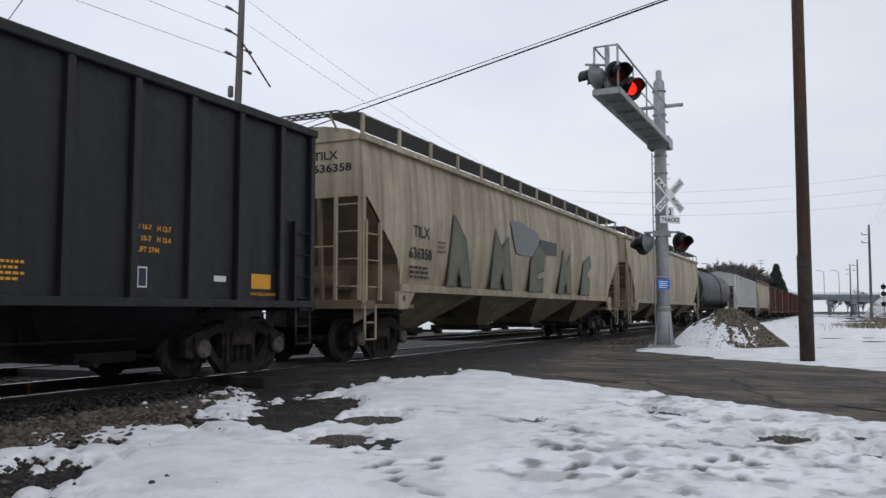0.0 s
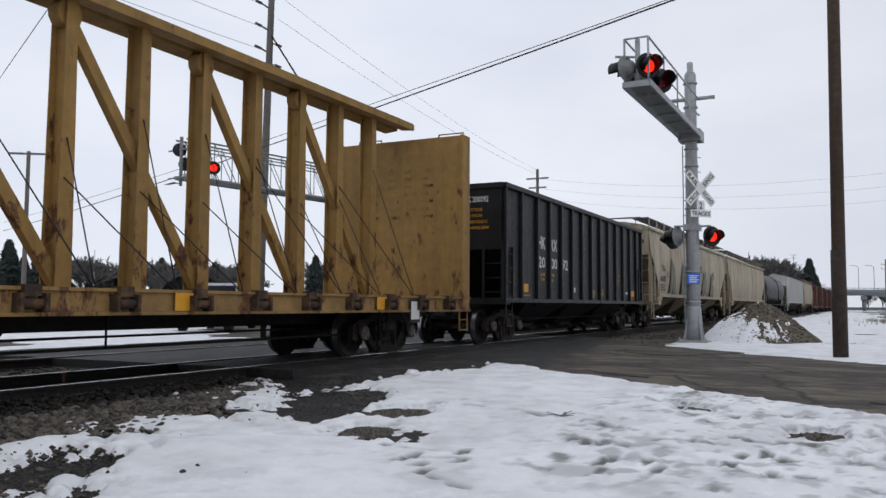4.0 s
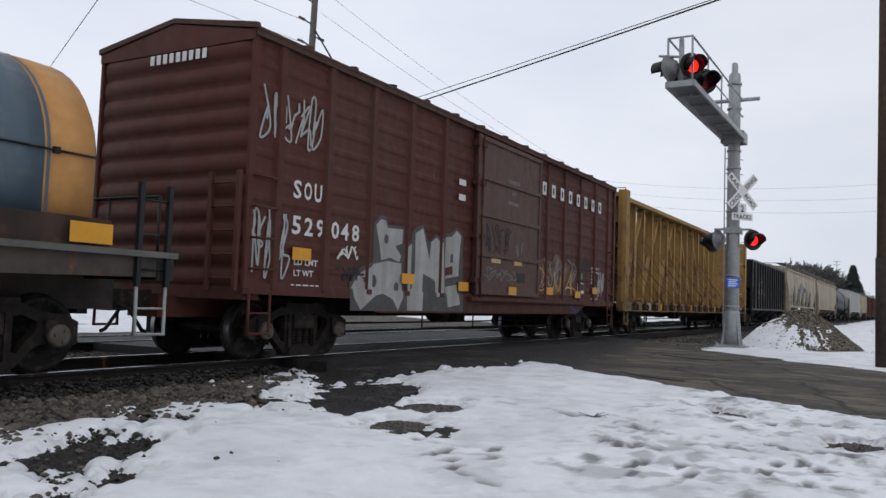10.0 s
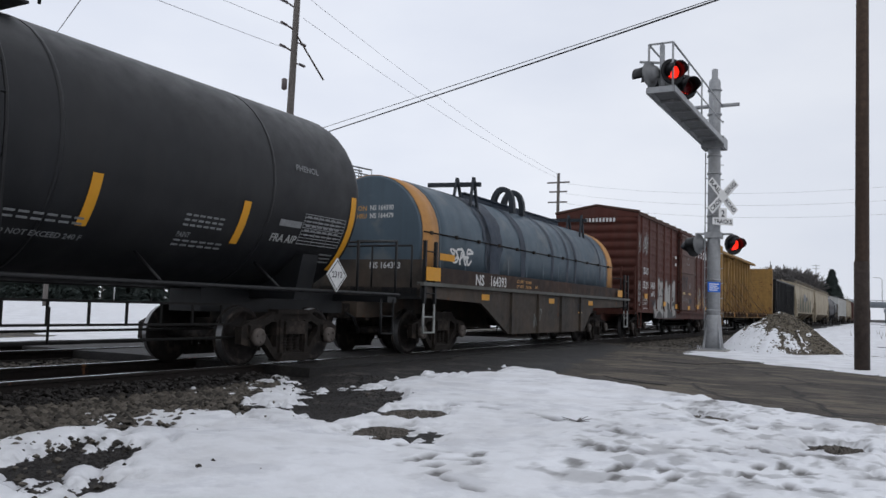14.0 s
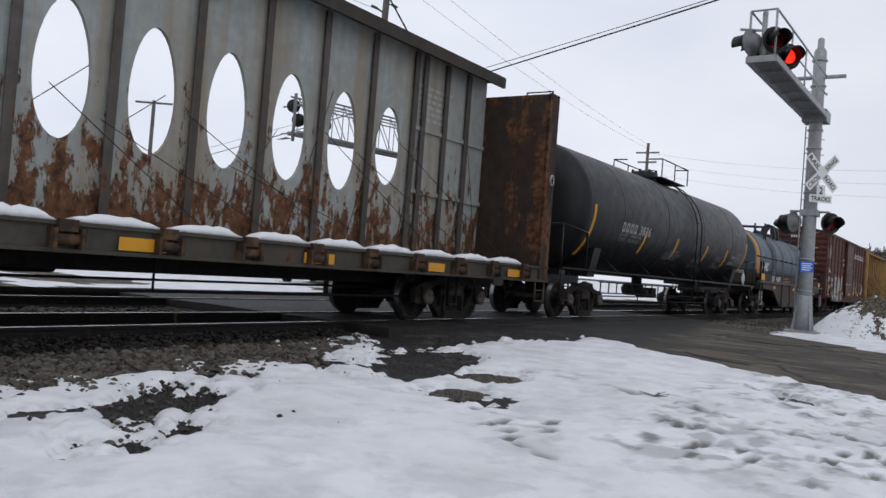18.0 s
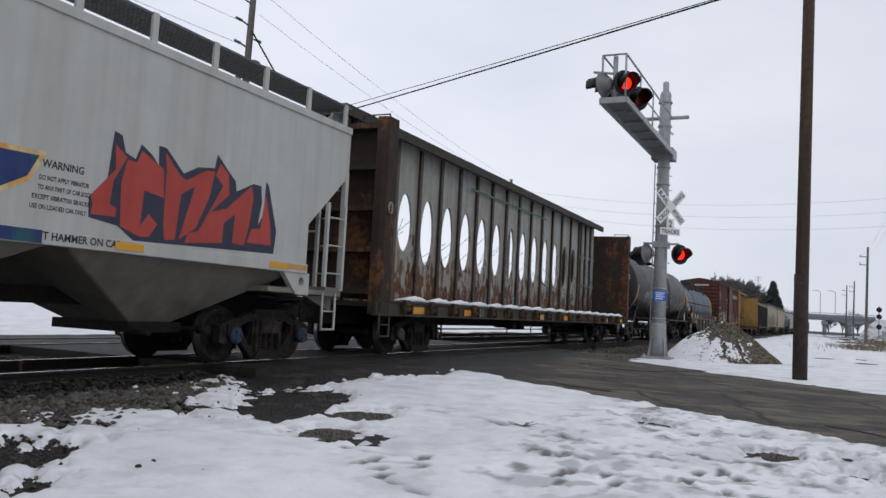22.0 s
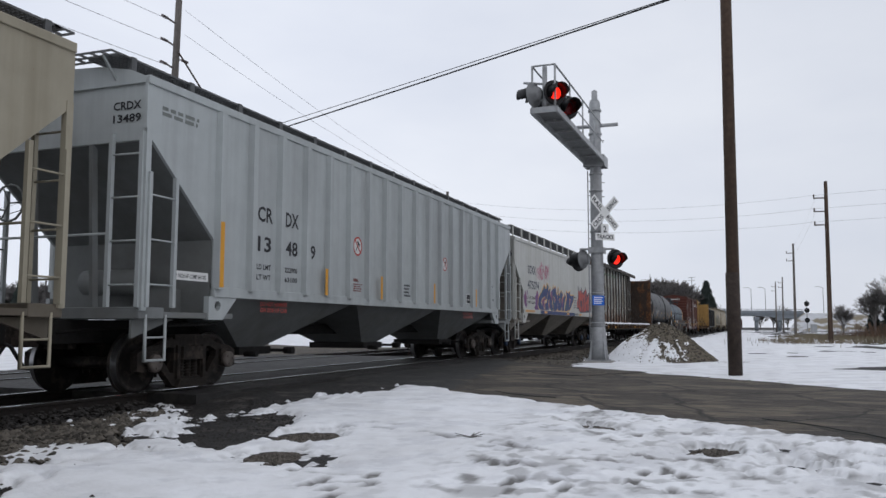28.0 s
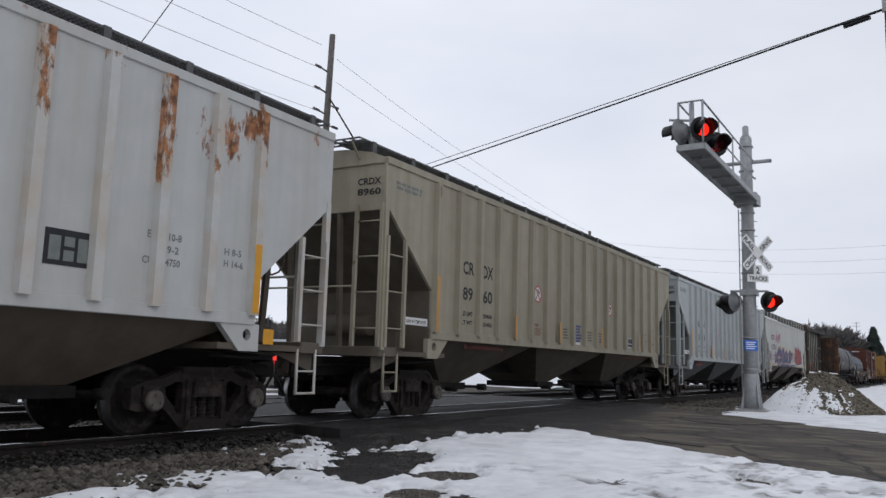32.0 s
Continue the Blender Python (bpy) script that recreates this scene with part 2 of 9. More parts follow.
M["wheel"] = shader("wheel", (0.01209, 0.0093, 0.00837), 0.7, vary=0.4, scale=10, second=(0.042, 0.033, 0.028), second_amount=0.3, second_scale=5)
M["tread"] = shader("tread", (0.30, 0.30, 0.31), 0.35, metal=0.9, vary=0.2)
M["cap"] = shader("cap", (0.10, 0.085, 0.075), 0.6, vary=0.3)
M["blue_cap"] = shader("blue_cap", (0.025, 0.042, 0.075), 0.6, vary=0.3)
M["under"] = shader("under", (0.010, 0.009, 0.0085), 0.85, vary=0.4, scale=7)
M["hk"] = shader("hk", (0.009, 0.00945, 0.0108), 0.5, vary=0.25, scale=5, dirt=(0.028, 0.027, 0.027), dirt_amount=0.4, streak=True, bump=0.08, dent=0.45)
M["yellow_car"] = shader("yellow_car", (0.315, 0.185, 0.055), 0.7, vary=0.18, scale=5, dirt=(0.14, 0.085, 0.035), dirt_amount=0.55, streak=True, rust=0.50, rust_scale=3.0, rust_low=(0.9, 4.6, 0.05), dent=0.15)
M["yellow_rusty"] = shader("yellow_rusty", (0.30, 0.18, 0.06), 0.75, vary=0.25, scale=5, dirt=(0.12, 0.075, 0.04), dirt_amount=0.7, rust=0.62, rust_scale=2.4)
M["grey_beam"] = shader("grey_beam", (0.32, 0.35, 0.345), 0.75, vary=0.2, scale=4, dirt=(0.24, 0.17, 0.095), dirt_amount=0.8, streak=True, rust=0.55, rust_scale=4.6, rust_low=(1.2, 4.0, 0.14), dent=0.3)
M["dark_steel"] = shader("dark_steel", (0.042, 0.038, 0.035), 0.8, vary=0.3, scale=3, dirt=(0.07, 0.045, 0.03), dirt_amount=0.5)
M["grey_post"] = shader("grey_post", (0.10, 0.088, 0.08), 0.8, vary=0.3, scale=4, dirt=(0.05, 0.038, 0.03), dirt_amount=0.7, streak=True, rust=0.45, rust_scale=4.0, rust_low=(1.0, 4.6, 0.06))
M["grey_rusty"] = shader("grey_rusty", (0.045, 0.031, 0.024), 0.85, vary=0.4, scale=4, dirt=(0.035, 0.025, 0.019), dirt_amount=0.8, streak=True, rust=0.66, rust_scale=1.6)
M["grey_sill"] = shader("grey_sill", (0.062, 0.058, 0.048), 0.8, vary=0.25, dirt=(0.08, 0.06, 0.04), dirt_amount=0.6, rust=0.42, rust_scale=2.5)
M["boxcar"] = shader("boxcar", (0.076, 0.0195, 0.0122), 0.7, vary=0.16, scale=4, dirt=(0.065, 0.035, 0.027), dirt_amount=0.6, streak=True, rust=0.25, dent=0.35)
M["boxcar_door"] = shader("boxcar_door", (0.105, 0.060, 0.050), 0.7, vary=0.15, scale=4, dirt=(0.09, 0.055, 0.045), dirt_amount=0.5, streak=True, dent=0.5)
M["boxcar_roof"] = shader("boxcar_roof", (0.075, 0.04, 0.03), 0.8, vary=0.3)
M["coil_blue"] = shader("coil_blue", (0.076, 0.112, 0.142), 0.5, vary=0.12, scale=2, dirt=(0.055, 0.072, 0.088), dirt_amount=0.6, streak=True, second=(0.125, 0.148, 0.162), second_amount=0.22, second_scale=0.9, rust=0.20, bump=0.08)
M["coil_dark"] = shader("coil_dark", (0.017, 0.028, 0.048), 0.55, vary=0.3, scale=3, dirt=(0.03, 0.045, 0.065), dirt_amount=0.6, streak=True, bump=0.08)
M["coil_steel"] = shader("coil_steel", (0.022, 0.027, 0.034), 0.6, vary=0.3, scale=6, rust=0.2, bump=0.1)
M["coil_orange"] = shader("coil_orange", (0.52, 0.26, 0.085), 0.6, vary=0.12, dirt=(0.25, 0.13, 0.05), dirt_amount=0.4)
M["coil_flange"] = shader("coil_flange", (0.13, 0.135, 0.125), 0.7, vary=0.2, scale=4, dirt=(0.06, 0.05, 0.04), dirt_amount=0.6, bump=0.1)
M["coil_rust"] = shader("coil_rust", (0.050, 0.027, 0.018), 0.75, vary=0.3, scale=3, dirt=(0.020, 0.018, 0.018), dirt_amount=0.8, streak=True, second=(0.085, 0.046, 0.028), second_amount=0.3, second_scale=2.0, bump=0.1)
M["coil_frame"] = shader("coil_frame", (0.045, 0.04125, 0.0375), 0.75, vary=0.3, dirt=(0.12, 0.085, 0.06), dirt_amount=0.6, rust=0.3, dent=0.3)
M["tank"] = shader("tank", (0.0095, 0.0102, 0.0122), 0.46, vary=0.3, scale=2, dirt=(0.022, 0.0215, 0.021), dirt_amount=0.4, streak=True, bump=0.05)
M["soxx"] = shader("soxx", (0.45, 0.455, 0.435), 0.6, vary=0.06, scale=3, dirt=(0.27, 0.255, 0.22), dirt_amount=0.45, streak=True, bump=0.04)
# *_low tones: hopper undersides, shade as well as grime darkened into the paint colour
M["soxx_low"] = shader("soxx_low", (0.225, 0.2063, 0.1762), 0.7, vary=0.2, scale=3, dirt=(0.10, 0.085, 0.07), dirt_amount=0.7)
M["crdx"] = shader("crdx", (0.40, 0.427, 0.430), 0.55, vary=0.07, scale=3, dirt=(0.22, 0.225, 0.225), dirt_amount=0.4, streak=True, bump=0.04, dent=0.5)
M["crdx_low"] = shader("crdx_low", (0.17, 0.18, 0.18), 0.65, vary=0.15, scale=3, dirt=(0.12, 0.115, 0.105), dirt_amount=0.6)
M["tan"] = shader("tan", (0.335, 0.305, 0.235), 0.65, vary=0.08, scale=3, dirt=(0.19, 0.165, 0.115), dirt_amount=0.55, streak=True, rust=0.06, dent=0.4)
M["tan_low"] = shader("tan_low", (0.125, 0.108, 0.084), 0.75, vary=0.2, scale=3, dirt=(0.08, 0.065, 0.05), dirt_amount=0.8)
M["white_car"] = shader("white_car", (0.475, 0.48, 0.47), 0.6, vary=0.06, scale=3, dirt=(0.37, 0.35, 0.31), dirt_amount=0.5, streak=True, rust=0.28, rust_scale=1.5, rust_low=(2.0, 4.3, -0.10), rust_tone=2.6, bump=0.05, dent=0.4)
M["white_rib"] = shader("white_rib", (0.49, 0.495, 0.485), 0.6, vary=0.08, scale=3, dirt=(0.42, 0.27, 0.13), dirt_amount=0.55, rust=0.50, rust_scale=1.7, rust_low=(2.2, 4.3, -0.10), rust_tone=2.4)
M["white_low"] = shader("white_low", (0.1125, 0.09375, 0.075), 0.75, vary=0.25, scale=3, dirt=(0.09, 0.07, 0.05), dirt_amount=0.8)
M["tilx"] = shader("tilx", (0.42, 0.365, 0.265), 0.65, vary=0.12, scale=3, dirt=(0.15, 0.115, 0.075), dirt_amount=0.85, streak=True, rust=0.12, rust_scale=1.2)
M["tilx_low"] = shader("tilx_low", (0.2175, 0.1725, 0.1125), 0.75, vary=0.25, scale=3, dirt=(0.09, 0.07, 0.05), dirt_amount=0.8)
M["paint_yellow"] = shader("paint_yellow", (0.62, 0.29, 0.02), 0.45, vary=0.08, bump=0)
M["paint_white"] = shader("paint_white", (0.62, 0.62, 0.61), 0.6, vary=0.12, scale=20, bump=0)
M["paint_black"] = shader("paint_black", (0.02, 0.02, 0.024), 0.6, vary=0.1, bump=0)
M["paint_navy"] = shader("paint_navy", (0.03, 0.032, 0.055), 0.6, vary=0.1, bump=0)
M["paint_orange"] = shader("paint_orange", (0.50, 0.27, 0.09), 0.6, vary=0.1, bump=0)
M["paint_red"] = shader("paint_red", (0.42, 0.07, 0.055), 0.6, vary=0.15, scale=5, bump=0)
M["paint_pink"] = shader("paint_pink", (0.46, 0.10, 0.19), 0.6, vary=0.2, bump=0)
M["paint_blue"] = shader("paint_blue", (0.022, 0.045, 0.20), 0.55, vary=0.35, scale=5, bump=0)
M["paint_violet"] = shader("paint_violet", (0.16, 0.05, 0.21), 0.55, vary=0.35, scale=4, second=(0.05, 0.06, 0.22), second_amount=0.35, bump=0)
M["paint_silver"] = shader("paint_silver", (0.34, 0.35, 0.34), 0.6, vary=0.15, scale=5, bump=0)
M["paint_grey"] = shader("paint_grey", (0.17, 0.185, 0.175), 0.6, vary=0.2, bump=0)
M["paint_green"] = shader("paint_green", (0.03, 0.32, 0.09), 0.5, vary=0.1, bump=0)
M["faded_green"] = shader("faded_green", (0.10, 0.17, 0.11), 0.7, vary=0.2, bump=0)
M["bark"] = shader("bark", (0.155, 0.145, 0.14), 0.9, vary=0.3, bump=0.3)
M["needle"] = shader("needle", (0.030, 0.040, 0.036), 0.8, vary=0.4, islands=0.5, bump=0)
M["grass"] = shader("grass", (0.15, 0.125, 0.085), 0.9, vary=0.3, islands=0.5, bump=0)
M["car_silver"] = shader("car_silver", (0.42, 0.43, 0.45), 0.3, metal=0.5, vary=0.05, bump=0)
M["car_white"] = shader("car_white", (0.62, 0.62, 0.63), 0.3, vary=0.05, bump=0)
M["glass_dark"] = shader("glass_dark", (0.02, 0.025, 0.03), 0.1, vary=0.1, bump=0, spec=0.6)
M["tyre"] = shader("tyre", (0.02, 0.02, 0.02), 0.85, vary=0.2)
M["tail_red"] = glowing("tail_red", (0.9, 0.03, 0.02), 0.7)
M["brick"] = shader("brick", (0.22, 0.09, 0.06), 0.85, vary=0.25)
M["scrub"] = shader("scrub", (0.12, 0.075, 0.05), 0.9, vary=0.3, islands=0.5, bump=0)
M["hill"] = shader("hill", (0.52, 0.53, 0.55), 0.9, vary=0.15, scale=0.4, second=(0.22, 0.19, 0.14), second_amount=0.45, second_scale=0.25, bump=0.3, bump_scale=2)
M["bridge"] = shader("bridge", (0.27, 0.30, 0.33), 0.8, vary=0.15, scale=1, dirt=(0.15, 0.16, 0.17), dirt_amount=0.5, streak=True)

# ---- mesh helpers ----
class Geo:
    """Collects vertices and faces of one mesh."""

    def __init__(self):
        self.v, self.f, self.s, self.mi = [], [], [], []
        self.cur = 0

    def add(self, verts, faces, smooth=False):
        k = len(self.v)
        self.v += [tuple(p) for p in verts]
        self.f += [tuple(i + k for i in q) for q in faces]
        self.s += [smooth] * len(faces)
        self.mi += [self.cur] * len(faces)
        return self

    def box(self, x0, x1, y0, y1, z0, z1, turn=None):
        p = [(x, y, z) for x in (x0, x1) for y in (y0, y1) for z in (z0, z1)]
        if turn is not None:
            p = [turn @ Vector(q) for q in p]
        return self.add(p, [(0, 1, 3, 2), (4, 6, 7, 5), (0, 4, 5, 1), (2, 3, 7, 6), (0, 2, 6, 4), (1, 5, 7, 3)])

    def beam(self, a, b, w, h, up=(0, 0, 1)):
        """A bar of width w and height h from a to b."""
        a, b = Vector(a), Vector(b)
        d = (b - a).normalized()
        s = d.cross(Vector(up))
        s = s.normalized() if s.length > 1e-5 else Vector((1, 0, 0))
        u = s.cross(d)
        p = [e + s * i * w / 2 + u * j * h / 2 for e in (a, b) for i, j in ((-1, -1), (1, -1), (1, 1), (-1, 1))]
        return self.add(p, [(3, 2, 1, 0), (4, 5, 6, 7), (0, 1, 5, 4), (1, 2, 6, 5), (2, 3, 7, 6), (3, 0, 4, 7)])

    def tube(self, a, b, r, n=8, r2=None, caps=True):
        a, b = Vector(a), Vector(b)
        d = (b - a).normalized()
        s = d.orthogonal().normalized()
        u = d.cross(s)
        r2 = r if r2 is None else r2
        p = [c + (s * math.cos(2 * math.pi * i / n) + u * math.sin(2 * math.pi * i / n)) * q for c, q in ((a, r), (b, r2)) for i in range(n)]
        self.add(p, [(i, (i + 1) % n, n + (i + 1) % n, n + i) for i in range(n)], True)
        if caps:
            k = len(self.v) - 2 * n
            self.f += [tuple(k + i for i in reversed(range(n))), tuple(k + n + i for i in range(n))]
            self.s += [False, False]
            self.mi += [self.cur] * 2
        return self

    def path(self, pts, r, n=6):
        pts = [Vector(p) for p in pts]
        s = (pts[1] - pts[0]).orthogonal().normalized()
        rings = []
        for i, p in enumerate(pts):
            a = (p - pts[i - 1]).normalized() if i else (pts[1] - p).normalized()
            b = (pts[i + 1] - p).normalized() if i + 1 < len(pts) else a
            d = (a + b).normalized()
            s = s - d * s.dot(d)
            s = s.normalized() if s.length > 1e-4 else d.orthogonal().normalized()
            u, k = d.cross(s), r / max(0.6, d.dot(a))
            rings.append([p + (s * math.cos(2 * math.pi * j / n) + u * math.sin(2 * math.pi * j / n)) * k for j in range(n)])
        return self.loft(rings)

    def prism(self, poly, axis, a, b):
        """A polygon of two coordinates carried along an axis from a to b. axis x: (y, z); y: (x, z); z: (x, y)."""
        def at(p, c):
            return {"x": (c, p[0], p[1]), "y": (p[0], c, p[1]), "z": (p[0], p[1], c)}[axis]
        n = len(poly)
        return self.add([at(p, a) for p in poly] + [at(p, b) for p in poly],
                        [tuple(reversed(range(n))), tuple(range(n, 2 * n))] + [(i, (i + 1) % n, n + (i + 1) % n, n + i) for i in range(n)])

    def loft(self, rings, smooth=True, closed=True, caps=True):
        n, k = len(rings[0]), len(rings)
        f = []
        for j in range(k - 1):
            for i in range(n if closed else n - 1):
                i2 = (i + 1) % n
                f.append((j * n + i, j * n + i2, (j + 1) * n + i2, (j + 1) * n + i))
        self.add([p for r in rings for p in r], f, smooth)
        if caps and closed:
            o = len(self.v) - n * k
            self.f += [tuple(o + i for i in reversed(range(n))), tuple(o + n * (k - 1) + i for i in range(n))]
            self.s += [False, False]
            self.mi += [self.cur] * 2
        return self

    def turned(self, profile, n, axis="x", at=(0, 0, 0), caps=True):
        """A profile of (along, radius) turned round an axis."""
        rings = []
        for a, r in profile:
            ring = []
            for i in range(n):
                c, s = r * math.cos(2 * math.pi * i / n), r * math.sin(2 * math.pi * i / n)
                q = {"x": (a, c, s), "y": (s, a, c), "z": (c, s, a)}[axis]
                ring.append((q[0] + at[0], q[1] + at[1], q[2] + at[2]))
            rings.append(ring)
        return self.loft(rings, caps=caps)

    def plate(self, outer, holes, axis, a, b):
        """A plate with holes: loops of two coordinates, from a to b along the axis."""
        bm = bmesh.new()
        for loop in [outer] + holes:
            vs = [bm.verts.new((p[0], p[1], 0)) for p in loop]
            for i in range(len(vs)):
                bm.edges.new((vs[i], vs[(i + 1) % len(vs)]))
        bmesh.ops.triangle_fill(bm, use_beauty=True, edges=bm.edges[:])
        bm.verts.index_update()
        pts = [(v.co.x, v.co.y) for v in bm.verts]
        tris = [tuple(v.index for v in f.verts) for f in bm.faces]
        bm.free()

        def at(p, c):
            return {"x": (c, p[0], p[1]), "y": (p[0], c, p[1]), "z": (p[0], p[1], c)}[axis]
        n = len(pts)
        f = tris + [tuple(n + i for i in reversed(t)) for t in tris]
        k = 0
        for loop in [outer] + holes:
            m = len(loop)
            f += [(k + i, k + (i + 1) % m, n + k + (i + 1) % m, n + k + i) for i in range(m)]
            k += m
        return self.add([at(p, a) for p in pts] + [at(p, b) for p in pts], f)

    def mesh(self, name, *mats):
        me = bpy.data.meshes.new(name)
        me.from_pydata(self.v, [], self.f)
        for m in mats:
            me.materials.append(m)
        me.polygons.foreach_set("use_smooth", self.s)
        if len(mats) > 1:
            me.polygons.foreach_set("material_index", self.mi)
        bm = bmesh.new()
        bm.from_mesh(me)
        bmesh.ops.recalc_face_normals(bm, faces=bm.faces)
        bm.to_mesh(me)
        bm.free()
        return me


def part(name, geo, mat, parent, label="", soft=0.0, at=None):
    """Links a Geo or a ready mesh as one mesh object under a thing or a part."""
    mats = mat if isinstance(mat, (list, tuple)) else (mat,)
    me = geo if isinstance(geo, bpy.types.Mesh) else geo.mesh(name, *[M[k] if isinstance(k, str) else k for k in mats])
    ob = new(name, me)
    if parent is not None:
        ob.parent = parent
    if label:
        ob["label"] = label
    if at is not None:
        ob.matrix_basis = at
    if soft:
        b = ob.modifiers.new("soft_edges", "BEVEL")
        b.width, b.segments, b.limit_method, b.angle_limit = soft, 1, "ANGLE", radians(50)
    return ob


def thing(name, label, category, group="", at=None):
    ob = tagged(new(name), label, category, group)
    if at is not None:
        ob.matrix_basis = at
    return ob


LETTERS = {}


def text_mesh(s, mat):
    if (s, mat) not in LETTERS:
        cu = bpy.data.curves.new("lettering", "FONT")
        cu.body, cu.size, cu.resolution_u, cu.extrude, cu.offset = s, 1.0, 2, 0.0, 0.022
        ob = bpy.data.objects.new("lettering", cu)
        scene.collection.objects.link(ob)
        me = bpy.data.meshes.new_from_object(ob.evaluated_get(bpy.context.evaluated_depsgraph_get()))
        bpy.data.objects.remove(ob)
        bpy.data.curves.remove(cu)
        me.materials.clear()
        me.materials.append(M[mat])
        xs = [v.co.x for v in me.vertices]
        ys = [v.co.y for v in me.vertices]
        x0, x1, y0, y1 = min(xs), max(xs), min(ys), max(ys)
        for v in me.vertices:
            v.co.x, v.co.y = (v.co.x - x0) / (x1 - x0), (v.co.y - y0) / (y1 - y0)
        LETTERS[(s, mat)] = me
    return LETTERS[(s, mat)]


def lettering(s, mat, parent, at, w, h, name="lettering"):
    """Words of width w and height h. at: a pose whose x runs along the words, y up, z out of the surface."""
    return part(name, text_mesh(s, mat), None, parent, at=at @ Matrix.Diagonal((w, h, 1, 1)))


def on_side(x, y, z):
    """A pose on a surface that faces +x: words run along +y."""
    return Matrix(((0, 0, 1, x), (1, 0, 0, y), (0, 1, 0, z), (0, 0, 0, 1)))


def on_rear(x, y, z):
    """A pose on a surface that faces -y: words run along +x."""
    return Matrix(((1, 0, 0, x), (0, 0, -1, y), (0, 1, 0, z), (0, 0, 0, 1)))


def decal(name, mat, parent, x, y0, y1, z0, z1, thick=0.004, label=""):
    return part(name, Geo().box(x, x + thick, y0, y1, z0, z1), mat, parent, label)


def text_bars(parent, mat, x, y0, y1, z1, rows, h=0.05, gap=0.05, seed=1):
    """Small print that cannot be read: thin bars, broken into words."""
    rnd = random.Random(seed)
    g = Geo()
    z = z1
    for _ in range(rows):
        y = y0
        end = y1 - rnd.random() * (y1 - y0) * 0.3
        while y < end:
            w = min(rnd.uniform(0.08, 0.22) * (y1 - y0), end - y)
            g.box(x, x + 0.003, y, y + w, z - h, z)
            y += w + 0.05 * (y1 - y0)
        z -= h + gap
    return part("small_print", g, mat, parent)

# ---- ground, snow, road ----
def fbm(x, y, s, octaves=4):
    return noise.fractal(Vector((x * s, y * s, 3.7)), 1.0, 2.0, octaves)


def smooth01(t):
    t = min(1.0, max(0.0, t))
    return t * t * (3 - 2 * t)


def base_z(x, y):
    """Height of the bare ground: a hollow by the viewer, the level crossing, the ballast shoulder."""
    d = math.hypot(x, y)
    z = -0.32 + 0.24 * min(1.0, max(0.0, (d - 3) / 12))
    if x < -5.5:
        near = smooth01((-5.5 - x) / 2.4)
        crossing = smooth01((y - 9.2) / 1.6) * (1 - smooth01((y - 24.5) / 2.0))
        z = z * (1 - near) + near * (-0.035 * crossing + -0.20 * (1 - crossing))
    if x < -15.2:
        z = -0.06 - 0.04 * smooth01((-15.2 - x) / 6)
    return z


def axis_steps(parts):
    out = []
    for a, b, s in parts:
        n = max(1, round((b - a) / s))
        out += [a + (b - a) * i / n for i in range(n)]
    return out + [parts[-1][1]]


def sheet(name, xs, ys, height, mat, label, kind="structure"):
    g = Geo()
    nx = len(xs)
    v = [(x, y, height(x, y)) for y in ys for x in xs]
    f = [(j * nx + i, j * nx + i + 1, (j + 1) * nx + i + 1, (j + 1) * nx + i) for j in range(len(ys) - 1) for i in range(nx - 1)]
    g.add(v, f, True)
    ob = part(name, g, mat, None)
    return tagged(ob, label, name.replace("_", " "), kind=kind)


sheet("ground", axis_steps([(-1500, -60, 120), (-60, -16, 2), (-16, 6, 0.4), (6, 60, 3), (60, 1500, 120)]), axis_steps([(-300, -20, 70), (-20, 0, 2), (0, 30, 0.4), (30, 120, 4), (120, 2600, 200)]),
      lambda x, y: base_z(x, y) - 0.03 + 0.012 * fbm(x, y, 1.3), "mud", "dark gravelly earth under thin snow")

# the road crosses the rails slantwise; edges by two lines
ROAD_DIR = Vector((0.772, -0.636))
NEAR_A, NEAR_B = Vector((-5.16, 13.25)), Vector((0.59, 9.5))
FAR_A, FAR_B = Vector((-5.84, 22.6)), Vector((1.02, 15.9))


def beside(p, a, b):
    """Signed distance from the line a-b, positive on the viewer's side."""
    d = (b - a).normalized()
    return -((p.x - a.x) * -d.y + (p.y - a.y) * d.x)


def road_sheet():
    g = Geo()
    us, vs = [i * 0.2 for i in range(-300, 301)], [-5.0 + i * 0.25 for i in range(41)]
    mid = Vector((-2.4, 15.3))
    nrm = Vector((0.636, 0.772))
    v = []
    for u in us:
        for w in vs:
            k = 1.0 + 0.25 * smooth01((-u - 2) / 6)
            p = mid + ROAD_DIR * u + nrm * w * k
            v.append((p.x, p.y, base_z(p.x, p.y) + 0.012 + 0.006 * fbm(p.x, p.y, 0.8) - 0.09 * smooth01(beside(p, NEAR_A, NEAR_B) / 0.9)))
    n = len(vs)
    f = []
    for j in range(len(us) - 1):
        for i in range(n - 1):
            q = v[j * n + i]
            if q[0] > -7.6 or q[0] < -15.4:
                f.append((j * n + i, j * n + i + 1, (j + 1) * n + i + 1, (j + 1) * n + i))
    dark = [c for c in f if -7.7 < v[c[0]][0] < -5.1 - 0.139 * (v[c[0]][1] - 13.8) + 0.3 * fbm(v[c[0]][0], v[c[0]][1], 0.9)]
    dark_set = set(dark)
    g.add(v, [c for c in f if c not in dark_set], True)
    g.cur = 1
    g.add(v, dark, True)
    return tagged(part("road", g, ["asphalt", "wet_asphalt"], None), "worn grey-brown asphalt road, cracked and damp", "road", kind="structure")


